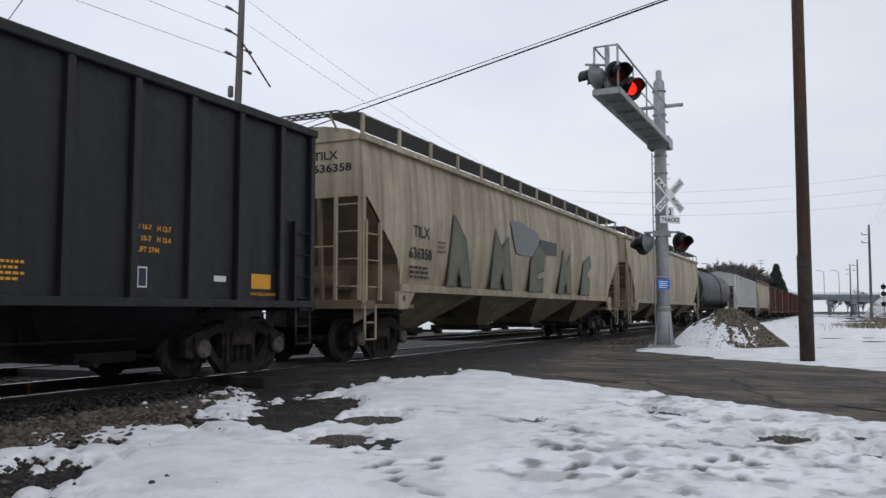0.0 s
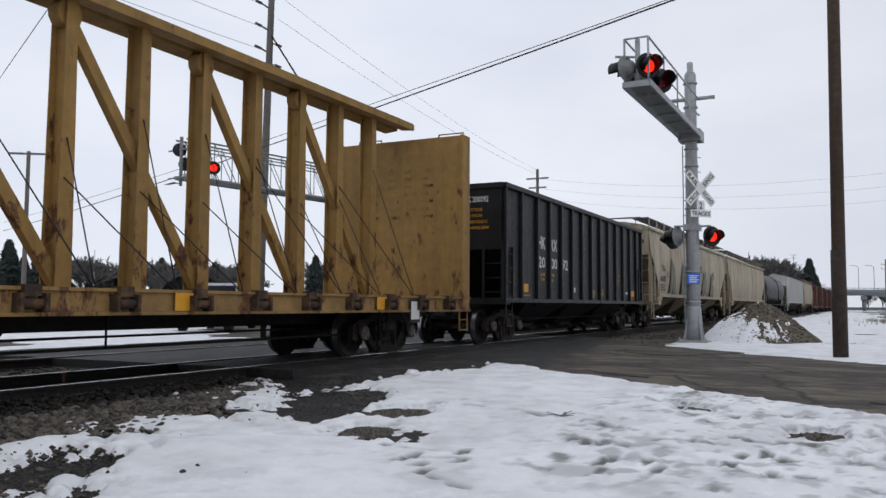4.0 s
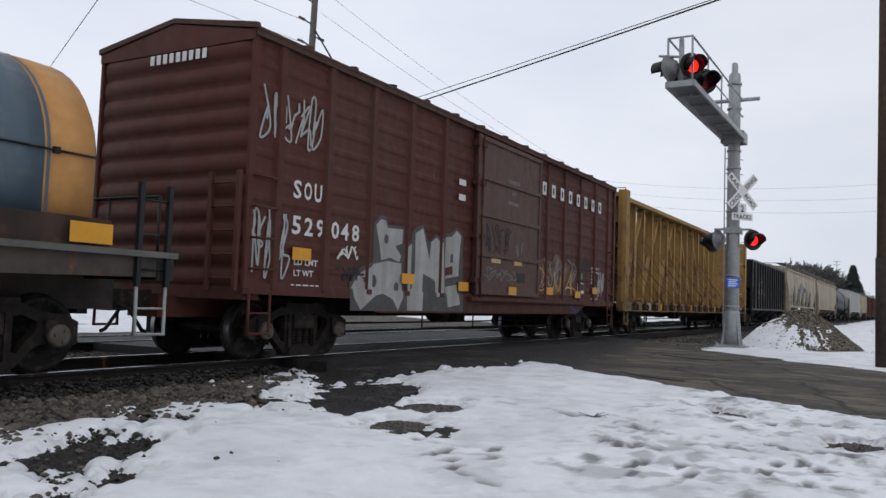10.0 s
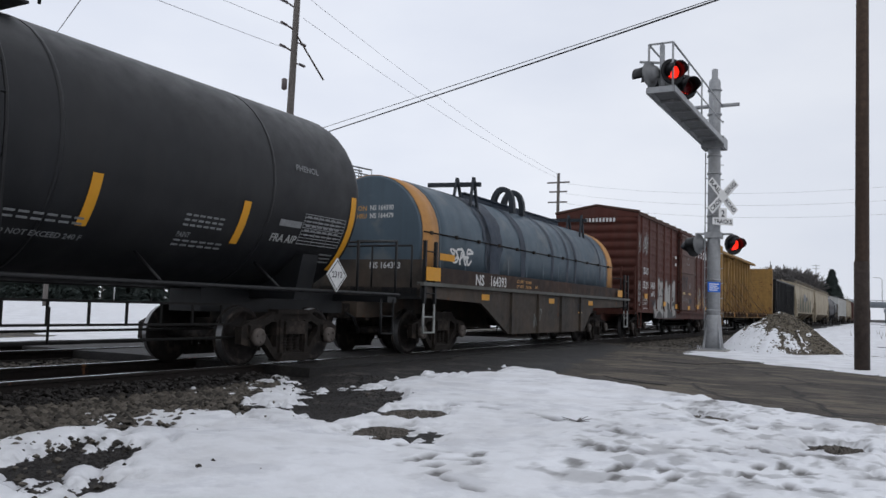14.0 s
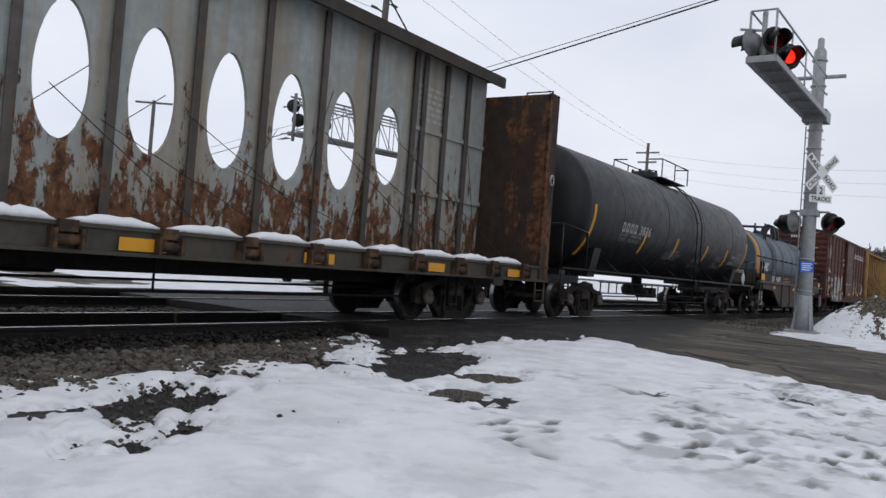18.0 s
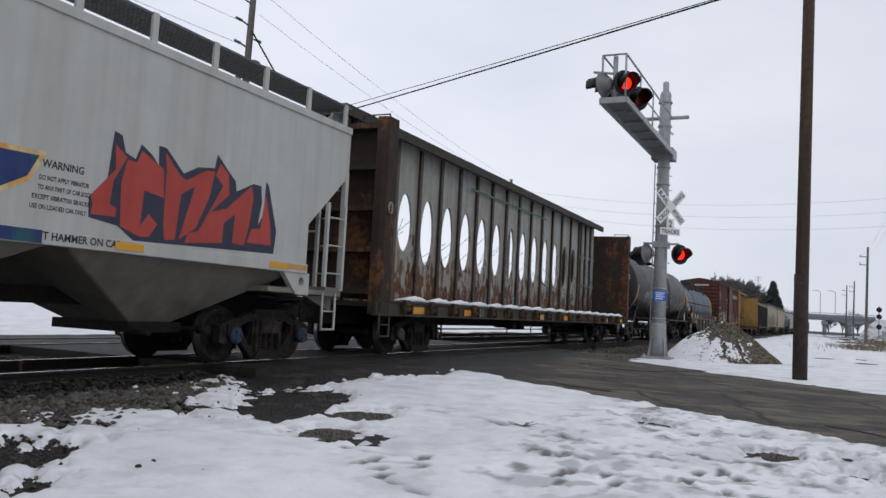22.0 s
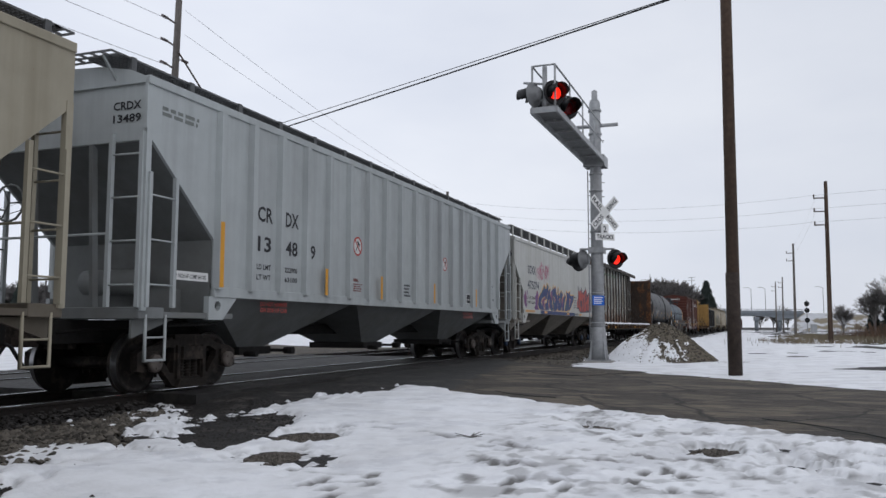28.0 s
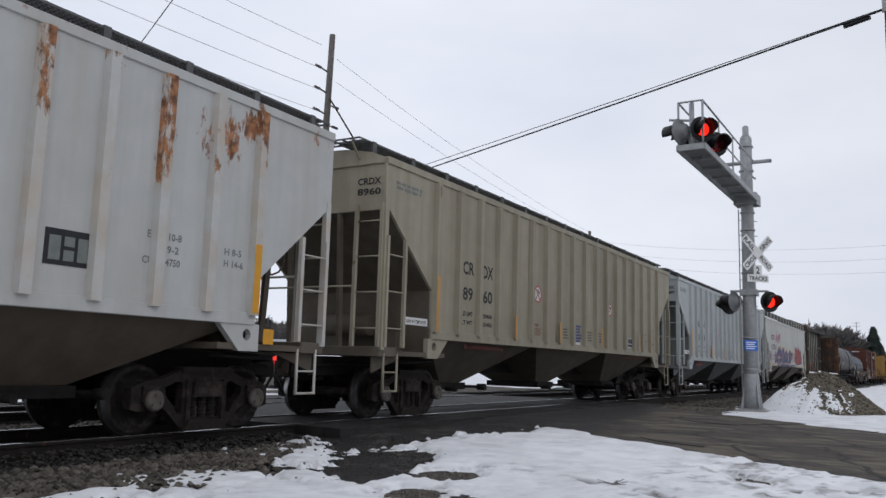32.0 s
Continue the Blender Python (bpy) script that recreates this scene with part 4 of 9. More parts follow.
n = 110
g.add([(PILE[0] - 2.2 + 4.4 * i / n, PILE[1] - 2.0 + 4.0 * j / n, pile_snow(PILE[0] - 2.2 + 4.4 * i / n, PILE[1] - 2.0 + 4.0 * j / n)) for j in range(n + 1) for i in range(n + 1)],
      [(j * (n + 1) + i, j * (n + 1) + i + 1, (j + 1) * (n + 1) + i + 1, (j + 1) * (n + 1) + i) for j in range(n) for i in range(n)], True)
part("snow_patch", g, "clean_snow", pile, "white snow on the slope of the heap")
rnd = random.Random(29)
v, f = [], []
spots = []
while len(spots) < 3600:
    x, y = rnd.uniform(PILE[0] - 1.9, PILE[0] + 1.9), rnd.uniform(PILE[1] - 1.7, PILE[1] + 1.7)
    if pile_z(x, y) > -0.1:
        spots.append((x, y, pile_z(x, y) - 0.005, rnd.uniform(0.018, 0.045)))
for _ in range(700):
    x, y = rnd.gauss(PILE[0] + 1.9, 0.55), rnd.gauss(PILE[1] - 0.5, 0.35)
    spots.append((x, y, base_z(x, y) + 0.02, rnd.uniform(0.012, 0.04)))
st = stone_field("pile_stones", spots, "loose gravel stones on the heap", "heap_stone")
st.name = "gravel"


# ---- crossing signals ----
FLASHERS = []


def flasher_lamp(signal, at, phase, label=""):
    """A flashing lamp: round black background, hood, and a two-sided lens that turns in its housing. at: a pose that looks along +x."""
    g = Geo().turned([(-0.03, 0.02), (-0.03, 0.27), (-0.01, 0.285), (0.0, 0.285), (0.0, 0.165), (-0.16, 0.15), (-0.18, 0.05)], 28)
    lamp = part("lamp", [g.mesh("lamp", M["black"])][0], None, signal, label or "round black lamp background", at=at)
    n = 18
    rings = []
    for k in range(n + 1):
        a = radians(-40 + 260 * k / n)
        c, s = math.cos(a), math.sin(a)
        reach = 0.34 if s > 0 else 0.34 * max(0.15, 1 + s)
        rings.append([(0.0, c * 0.19, s * 0.19), (reach, c * 0.185, s * 0.185 - 0.02), (reach, c * 0.178, s * 0.178 - 0.02), (0.0, c * 0.18, s * 0.18)])
    part("hood", Geo().loft(rings, smooth=True), "black", lamp)
    g = Geo()
    g.cur = 0
    g.turned([(0.004, 0.155), (0.020, 0.12), (0.028, 0.04), (0.029, 0.002)], 24)
    g.cur = 1
    g.turned([(-0.004, 0.155), (-0.020, 0.12), (-0.028, 0.04), (-0.029, 0.002)], 24)
    lens = part("lens", g, ["lit_red", "dark_red"], lamp, "round red lens")
    FLASHERS.append((lens, phase))
    return lamp


def lamp_from_behind(signal, at, mat="lamp_back"):
    lamp = part("lamp", Geo().turned([(0.0, 0.285), (-0.012, 0.29), (-0.03, 0.27), (-0.05, 0.17), (-0.17, 0.15), (-0.20, 0.06)], 28).mesh("lamp", M[mat]), None, signal, "grey back of a lamp turned away", at=at)
    rings = []
    for k in range(13):
        a = radians(-30 + 240 * k / 12)
        c, s = math.cos(a), math.sin(a)
        rings.append([(0.0, c * 0.19, s * 0.19), (0.34, c * 0.185, s * 0.185), (0.34, c * 0.178, s * 0.178), (0.0, c * 0.18, s * 0.18)])
    part("hood", Geo().loft(rings, smooth=True), "black", lamp)
    return lamp


MAST = Vector((-3.98, 23.7, 0.03))
sig = thing("crossing_signal", "grey steel cantilever crossing signal with red lamps and crossbuck", "crossing signal", "crossing signals")
mx, my, mz = MAST
top = 7.9
part("mast", Geo().turned([(mz + 0.35, 0.19), (3.0, 0.178), (6.2, 0.165), (7.55, 0.16), (7.6, 0.15)], 24, "z", (mx, my, 0)), "galv", sig)
g = Geo().turned([(mz, 0.27), (mz + 0.9, 0.20), (mz + 0.92, 0.19)], 24, "z", (mx, my, 0))
for k in range(4):
    a = radians(45 + 90 * k)
    g.prism([(0, 0), (0.16, 0), (0.02, 0.75), (0, 0.75)], "x", -0.012, 0.012)
    base = len(g.v) - 8
    for i in range(base, len(g.v)):
        xx, yy, zz = g.v[i]
        r = 0.19 + yy
        g.v[i] = (mx + r * math.cos(a) - xx * math.sin(a), my + r * math.sin(a) + xx * math.cos(a), mz + zz)
g.box(mx - 0.30, mx + 0.30, my - 0.30, my + 0.30, mz - 0.04, mz)
part("mast_base", g, "galv", sig)
part("foundation", Geo().box(mx - 0.42, mx + 0.42, my - 0.42, my + 0.42, -0.5, mz - 0.04), "concrete", sig, "low concrete footing", soft=0.03)
part("finial", Geo().turned([(7.58, 0.13), (7.64, 0.13), (7.66, 0.09), (7.92, 0.085), (7.95, 0.05)], 16, "z", (mx, my, 0)), "galv", sig)
# walkway arm towards the road
ax, ay = mx - 0.08, my - 6.25
arm0, arm1 = Vector((mx, my, 5.78)), Vector((ax, ay, 5.78))
d = (arm1 - arm0).normalized()
side = Vector((-d.y, d.x, 0))
g = Geo()
for s in (-1, 1):
    g.beam(arm0 + side * s * 0.29, arm1 + side * s * 0.29, 0.05, 0.13)
g.beam(arm1 - side * 0.28, arm1 + side * 0.28, 0.05, 0.13)
g.beam(arm0 - side * 0.30 - d * 0.25, arm0 + side * 0.30 - d * 0.25, 0.10, 0.30)
g.beam(arm0 - side * 0.30 + d * 0.25, arm0 + side * 0.30 + d * 0.25, 0.10, 0.30)
for s in (-1, 1):
    g.beam(arm0 - d * 0.3 + side * s * 0.28, arm0 + d * 0.3 + side * s * 0.28, 0.06, 0.30)
for k in range(1, 6):
    p = arm0 + d * (6.2 * k / 6)
    g.beam(p - side * 0.26, p + side * 0.26, 0.04, 0.05)
arm = part("walkway_arm", g, "galv", sig, "grey walkway arm seen from below")
g = Geo()
g.beam(arm0 + d * 0.3 + Vector((0, 0, 0.05)), arm1 + Vector((0, 0, 0.05)), 0.52, 0.012)
part("walkway_grating", g, "galv_dull", arm)
up = Vector((0, 0, 1))
for s in (-1, 1):
    g = Geo()
    o = side * s * 0.26
    g.tube(arm1 + o, arm1 + o + up * 1.02, 0.025, 8)
    if s > 0:
        g.tube(arm1 + o + up * 1.02, arm0 + o + d * 0.2 + up * 1.02, 0.022, 8)
        g.tube(arm1 + o + up * 0.55, arm0 + o + d * 0.2 + up * 0.55, 0.018, 8)
        for k in (1, 2, 3):
            g.tube(arm1 + o - d * 1.55 * k, arm1 + o - d * 1.55 * k + up * 1.02, 0.02, 8)
    else:
        g.tube(arm1 + o + up * 1.02, arm1 + o - d * 1.3 + up * 1.02, 0.022, 8)
        g.tube(arm1 + o - d * 1.3 + up * 1.02, arm1 + o - d * 1.3, 0.022, 8)
    part("handrail", g, "galv", arm)
part("handrail", Geo().tube(arm1 + side * 0.26 + up * 1.02, arm1 - side * 0.26 + up * 1.02, 0.022, 8), "galv", arm)
g = Geo().tube((mx - 0.57, my, 6.87), (mx + 0.67, my, 6.87), 0.055, 10)
part("cross_arm", g, "galv", sig)
FACE = -47.0
fwd = Matrix.Rotation(radians(FACE), 4, "Z")
right = Vector((0.97, 0.24, 0.0))
post = arm1 - d * 0.12
lat = fwd.to_3x3() @ Vector((0, 1, 0))
ahead = fwd.to_3x3() @ Vector((1, 0, 0))
g = Geo().tube(post + up * 0.02, post + up * 1.02, 0.055, 10)
g.tube(post - right * 0.48 + up * 0.66, post + right * 0.28 + up * 0.60, 0.028, 8)
part("lamp_bracket", g, "galv", arm)
part("lamp_bracket", Geo().tube(post - d * 0.95, post - d * 0.95 + up * 0.55, 0.04, 8), "galv", arm)


def facing(p, turn=0.0):
    return Matrix.Translation(p) @ Matrix.Rotation(radians(FACE + turn), 4, "Z")


flasher_lamp(sig, facing(post + right * 0.22 + up * 0.42), 1)
flasher_lamp(sig, facing(post - d * 0.95 + right * 0.30 + up * 0.32), 0)
lamp_from_behind(sig, facing(post - right * 0.26 + up * 0.38, 206))
lamp_from_behind(sig, facing(post - right * 0.10 - d * 0.75 + up * 0.36, 206))
low = Vector((mx, my, 3.0))
flasher_lamp(sig, facing(low + right * 0.47 + ahead * 0.10 + up * -0.08), 1)
lamp_from_behind(sig, facing(low - right * 0.38 + ahead * -0.05 + up * -0.06, 206))
flasher_lamp(sig, facing(low - right * 0.30 - ahead * 0.45 + up * -0.12, 190), 0)
g = Geo().tube(low - right * 0.5 + up * 0.22, low + right * 0.5 + up * 0.22, 0.03, 8)
g.box(mx - 0.22, mx + 0.22, my - 0.22, my + 0.22, 3.10, 3.26)
part("lamp_bracket", g, "galv", sig)
# ladder on the mast
g = Geo()
for k in range(14):
    z = 1.0 + k * 0.42
    p = Vector((mx, my, z))
    part("climbing_rung", Geo().tube(p - lat * 0.30, p + lat * 0.30, 0.012, 6), "galv", sig)
e = Vector((mx, my, 0)) - lat * 0.28
g.tube(e + up * 0.5, e + up * 5.5, 0.018, 6)
part("ladder_rail", g, "galv", sig)
for z in (1.9, 3.7, 4.9, 5.4, 1.05, 6.6, 7.3):
    part("clamp_band", Geo().turned([(z, 0.197), (z + 0.05, 0.197)], 24, "z", (mx, my, 0)), "galv", sig)
# crossbuck
xb = Vector((mx + 0.22, my, 4.24)) + ahead * 0.24 - lat * 0.14
FX = facing(xb, 4)
for s, words in ((-1, ("RAIL", "ROAD")), (1, ("CROS", "SING"))):
    m = FX @ Matrix.Rotation(radians(45 * s), 4, "X") @ Matrix.Translation((0.012 if s > 0 else 0.0, 0, 0))
    blade = part("crossbuck_blade", Geo().box(-0.006, 0.004, -0.61, 0.61, -0.115, 0.115), "white_sign", sig, "white crossbuck blade with black letters", at=m)
    for k, wd in enumerate(words):
        y = -0.57 if k == 0 else 0.13
        t = Matrix(((0, 0, 1, 0.006), (1, 0, 0, y), (0, 1, 0, -0.065), (0, 0, 0, 1)))
        lettering(wd, "paint_black", blade, t, 0.44, 0.13)
pl = part("tracks_plate", Geo().box(-0.006, 0.004, -0.13, 0.13, -0.60, -0.33).box(-0.006, 0.004, -0.34, 0.34, -0.80, -0.60), "white_sign", sig, "white plate below the crossbuck", at=FX)
lettering("2", "paint_black", pl, on_side(0.006, -0.055, -0.57), 0.11, 0.19)
lettering("TRACKS", "paint_black", pl, on_side(0.006, -0.30, -0.76), 0.60, 0.12)
bs = part("blue_plate", Geo().box(-0.006, 0.004, -0.20, 0.20, -0.14, 0.14), "blue_sign", sig, "small blue notice plate", at=facing(Vector((mx, my, 1.72)) + ahead * 0.21 - lat * 0.12))
g = Geo()
for k in range(4):
    g.box(0.005, 0.007, -0.15, 0.15 - 0.05 * (k % 2), 0.07 - 0.055 * k, 0.095 - 0.055 * k)
part("small_print", g, "white_sign", bs)

# cantilever across the tracks
FM = Vector((-19.9, 30.0, 0.0))
far_sig = thing("crossing_signal", "grey cantilever crossing signal with truss arm beyond the tracks", "crossing signal", "crossing signals")
fx, fy, _ = FM
part("mast", Geo().turned([(0.0, 0.2), (6.6, 0.17), (6.65, 0.1)], 20, "z", (fx, fy, 0)), "galv_dull", far_sig)
part("foundation", Geo().box(fx - 0.6, fx + 0.6, fy - 0.6, fy + 0.6, -0.4, 0.32), "concrete", far_sig, "concrete footing", soft=0.04)
g = Geo()
t0, t1 = Vector((fx, fy, 5.42)), Vector((fx - 1.25, fy - 8.6, 5.42))
dd = (t1 - t0).normalized()
ss = Vector((-dd.y, dd.x, 0))
for s in (-1, 1):
    g.tube(t0 + ss * 0.3 * s, t1 + ss * 0.3 * s, 0.075, 10)
    g.tube(t0 + ss * 0.3 * s + up * 1.45, t1 + ss * 0.3 * s + up * 1.35, 0.035, 8)
    g.tube(t0 + ss * 0.3 * s + up * 1.20, t1 + ss * 0.3 * s + up * 1.10, 0.025, 8)
    for k in range(11):
        p, q = t0 + dd * 8.3 * k / 10 + ss * 0.3 * s, t0 + dd * 8.3 * min(10, k + 1) / 10 + ss * 0.3 * s
        g.tube(p, p + up * 1.4, 0.018, 6)
        g.tube(p, q + up * 1.35, 0.016, 6)
part("truss_arm", g, "galv_dull", far_sig)
g = Geo().tube(t1 + up * -0.3, t1 + up * 1.45, 0.06, 10)
g.beam(t1 + ss * -0.7, t1 + ss * 0.7, 0.05, 0.05)
g.beam(t1 + ss * -0.7 + up * 1.0, t1 + ss * 0.7 + up * 1.0, 0.05, 0.05)
part("lamp_bracket", g, "galv_dull", far_sig)
for p in ((-20.85, 22.2, 6.46), (-20.6, 22.45, 5.88)):
    flasher_lamp(far_sig, Matrix.Translation(p) @ Matrix.Rotation(radians(-42), 4, "Z") @ Matrix.Scale(0.86, 4), -1)
for off, z in ((0.12, 1.02), (0.42, 0.55)):
    lamp_from_behind(far_sig, Matrix.Translation(t1 + Vector((-0.2, off, z))) @ Matrix.Rotation(radians(125), 4, "Z") @ Matrix.Scale(0.86, 4), "black")
part("street_light_head", Geo().loft([[(0, 0, 0), (0.2, -0.1, 0), (0.2, 0.1, 0)], [(0.6, -0.14, 0.05), (0.8, 0, 0), (0.6, 0.14, 0.05)]]), "galv_dull", far_sig, at=Matrix.Translation(t1 + Vector((0.1, -0.9, -0.4))))
g = Geo()
for s in (-0.22, 0.22):
    g.tube((fx + 0.45, fy - 0.9 + s, 0.2), (fx + 0.45, fy - 0.9 + s, 4.9), 0.02, 6)
for k in range(14):
    g.tube((fx + 0.45, fy - 1.12, 0.5 + 0.32 * k), (fx + 0.45, fy - 0.68, 0.5 + 0.32 * k), 0.014, 5)
part("mast_ladder", g, "galv_dull", far_sig)


# ---- poles and wires ----
def pole(name, label, x, y, z1, r0, r1, mat, lean=(0, 0), dark=0.0, group="utility poles"):
    p = thing(name, label, "utility pole", group)
    n = 6
    part("shaft", Geo().loft([[(x + lean[0] * k / n + math.cos(a) * (r0 + (r1 - r0) * k / n), y + lean[1] * k / n + math.sin(a) * (r0 + (r1 - r0) * k / n), -0.4 + (z1 + 0.4) * k / n) for a in [2 * math.pi * i / 16 for i in range(16)]] for k in range(n + 1)]), mat, p)
    if dark:
        part("tarred_butt", Geo().turned([(-0.3, r0 + 0.006), (dark, r0 * 0.99 + 0.005)], 16, "z", (x + lean[0] * 0.1, y, 0)), "pole_dark", p, "black tarred foot")
    return p


def span(name, a, b, sag, r, mat, label, n=24):
    """A hanging wire between two points."""
    a, b = Vector(a), Vector(b)
    pts = [a + (b - a) * (i / n) - Vector((0, 0, sag * 4 * (i / n) * (1 - i / n))) for i in range(n + 1)]
    return tagged(part(name, Geo().path(pts, r, 5), mat, None), label, "wire", "overhead wires")


near_pole = pole("utility_pole", "weathered brown wooden utility pole beside the road", -0.225, 18.2, 9.22, 0.138, 0.112, "pole_wood", (0.06, 0.0), dark=2.1)
part("cable_clamp", Geo().box(-0.32, 0.0, 18.0, 18.1, 8.35, 8.6).tube((-0.16, 18.05, 8.48), (0.3, 18.0, 8.5), 0.03, 6), "galv", near_pole)
FARPOLE = (-66.0, 46.0, 7.2)
span("overhead_cable", (-0.2, 18.05, 8.42), FARPOLE, 0.35, 0.024, "cable", "thick black overhead cable across the road")
span("overhead_cable", (-0.2, 18.05, 8.44), (FARPOLE[0], FARPOLE[1], 7.95), 0.35, 0.012, "cable", "thin black overhead wire across the road")
span("overhead_cable", (-0.16, 18.1, 8.42), (24.0, 7.0, 8.6), 0.5, 0.024, "cable", "thick black overhead cable beside the road")
g = Geo().tube((-1.05, 18.45, 8.33), (-0.55, 18.25, 8.36), 0.05, 8)
tagged(part("cable_splice", g, "black", None), "black splice case hanging on the cable", "splice case")
tp = pole("utility_pole", "tall grey wooden power pole with insulators", -24.1, 29.4, 16.5, 0.20, 0.14, "pole_grey", (0.42, 0.0))
for z, s in ((12.5, 1), (13.55, 1), (14.6, 1), (12.0, -1), (13.0, -1)):
    g = Geo()
    c = Vector((-23.75, 29.4, z))
    g.beam(c, c + Vector((-0.1, -0.55 * s, 0.12)), 0.06, 0.06)
    for k in range(4):
        g.tube(c + Vector((-0.1, (-0.55 - 0.1 * k) * s, 0.12)), c + Vector((-0.1, (-0.61 - 0.1 * k) * s, 0.12)), 0.07, 8)
    part("insulator", g, "ceramic", tp)
part("cutout_box", Geo().turned([(10.7, 0.05), (10.75, 0.13), (11.2, 0.13), (11.25, 0.05)], 14, "z", (-24.02, 29.1, 0)), "ceramic", tp)
part("push_brace", Geo().tube((-23.8, 29.3, 13.6), (-22.4, 29.9, 11.2), 0.04, 6), "pole_dark", tp)
for z in (12.55, 13.6, 14.65, 15.8):
    span("power_line", (-23.8, 28.8, z), (-24.5, -16.0, z - 0.4), 0.5, 0.011, "wire", "thin grey power line along the railway")
for z in (14.65, 15.8):
    span("power_line", (-23.8, 30.0, z - 0.3), (-24.0, 66.0, 11.6 + (z - 12.5) * 0.3), 0.5, 0.009, "wire", "thin grey power line along the railway")
span("guy_wire", (-58.5, 36.6, 12.5), (-2.44, 6.32, 9.74), 0.02, 0.016, "cable", "dark wire rising over the train")
p2 = pole("utility_pole", "wooden power pole with crossarms beyond the train", -24.0, 66.0, 12.7, 0.17, 0.12, "pole_grey")
part("crossarm", Geo().beam((-25.0, 66, 11.9), (-23.0, 66, 11.9), 0.1, 0.12).beam((-24.8, 66, 11.1), (-23.2, 66, 11.1), 0.1, 0.12).beam((-24.9, 66, 10.2), (-23.2, 66, 10.2), 0.1, 0.12), "pole_grey", p2)
lp = pole("utility_pole", "dark pole with a short crossarm beyond the street", -60.3, 44.0, 13.4, 0.20, 0.15, "pole_grey")
part("crossarm", Geo().beam((-61.6, 43.1, 13.2), (-59.0, 44.9, 13.2), 0.14, 0.16), "pole_grey", lp)
for x, y, z, n in ((5.2, 58.8, 10.6, 3), (5.4, 102, 10.6, 2), (6.9, 170, 10.6, 2), (6.2, 186, 10.6, 2)):
    p = pole("utility_pole", "slim wooden power pole along the railway", x, y, z, 0.16, 0.11, "pole_wood" if y < 60 else "pole_grey", (0.1, 0))
    for k in range(n):
        g = Geo().beam((x - 0.7, y, z - 1.1 - 0.9 * k), (x + 0.1, y, z - 1.1 - 0.9 * k), 0.08, 0.08).tube((x - 0.65, y, z - 1.1 - 0.9 * k), (x - 0.65, y, z - 0.85 - 0.9 * k), 0.05, 6)
        part("crossarm", g, "pole_grey", p)
for k in range(3):
    span("power_line", (4.6, 58.8, 9.7 - 0.9 * k), (-24.0, 66, 11.9 - 0.85 * k), 0.9, 0.0075, "wire", "thin power line crossing the railway")
    span("power_line", (4.6, 58.8, 9.7 - 0.9 * k), (60, 40, 12 - 0.9 * k), 0.8, 0.0075, "wire", "thin power line crossing the field")
for k in range(2):
    span("power_line", (4.7, 58.8, 9.7 - 0.9 * k), (4.9, 102, 9.7 - 0.9 * k), 0.6, 0.005, "wire", "thin power line along the railway")


# ---- railway signal, bridge, trees, vehicles ----
rs = thing("railway_signal", "black three-aspect railway signal on a slim mast", "railway signal")
sx, sy = 10.8, 165.0
part("mast", Geo().tube((sx, sy, -0.2), (sx, sy, 6.0), 0.08, 8), "galv", rs)
for z in (5.3, 4.05, 2.25):
    part("signal_head", Geo().tube((sx, sy - 0.25, z), (sx, sy - 0.15, z), 0.46, 16).box(sx - 0.2, sx + 0.2, sy - 0.2, sy + 0.3, z - 0.4, z + 0.4), "black", rs)
part("equipment_case", Geo().box(sx + 0.5, sx + 1.6, sy - 0.4, sy + 0.4, -0.1, 1.5), "galv", rs)

br = thing("road_bridge", "pale grey concrete road bridge over the railway", "bridge")
by = 262.0
part("deck", Geo().prism([(-22, 5.3), (16, 4.82), (16, 5.42), (-22, 5.9)], "y", by - 5, by + 5), "bridge", br)
g = Geo()
for k in range(5):
    yy = by - 4.4 + 2.2 * k
    g.prism([(-22, 4.1), (4, 4.3), (9, 3.7), (14, 3.4), (16, 3.45), (16, 4.88), (-22, 5.35)], "y", yy - 0.25, yy + 0.25)
part("girder", g, "bridge", br)
for x in (3.2, 9.5):
    g = Geo().box(x - 0.8, x + 0.8, by - 4.5, by + 4.5, 2.9, 3.9)
    for yy in (-3.6, 0, 3.6):
        g.tube((x, by + yy, -0.5), (x, by + yy, 3.0), 0.55, 12)
    part("pier", g, "bridge", br)
g = Geo()
for k in range(26):
    x = -22 + 1.5 * k
    g.box(x - 0.06, x + 0.06, by - 5.06, by - 4.94, 4.5, 6.55 - 0.013 * (x + 22))
g.prism([(-22, 6.45), (16, 5.97), (16, 6.12), (-22, 6.6)], "y", by - 5.05, by - 4.95)
g.prism([(-22, 5.9), (16, 5.42), (16, 5.67), (-22, 6.15)], "y", by - 5.05, by - 4.95)
part("railing", g, "bridge", br)
part("embankment", Geo().loft([[(11, by - 16, -0.5), (20, by - 20, -0.5), (60, by - 30, -0.5), (110, by - 26, -0.5)], [(14, by - 5.4, 3.4), (16, by - 5.4, 5.0), (60, by - 6, 4.2), (110, by - 6, 2.5)], [(14, by + 5.4, 3.4), (16, by + 5.4, 5.0), (60, by + 6, 4.2), (110, by + 6, 2.5)]], smooth=False, closed=False, caps=False), "hill", br, "snowy grass bank at the end of the bridge")
for x in (2.0, 6.0, 22.0):
    g = Geo().tube((x, by + 4, 5.0), (x, by + 4, 12.5), 0.1, 6)
    g.path([(x, by + 4, 12.5), (x - 0.8, by + 4, 13.0), (x - 2.2, by + 4, 13.0)], 0.07, 5)
    part("lamp_post", g, "galv", br)


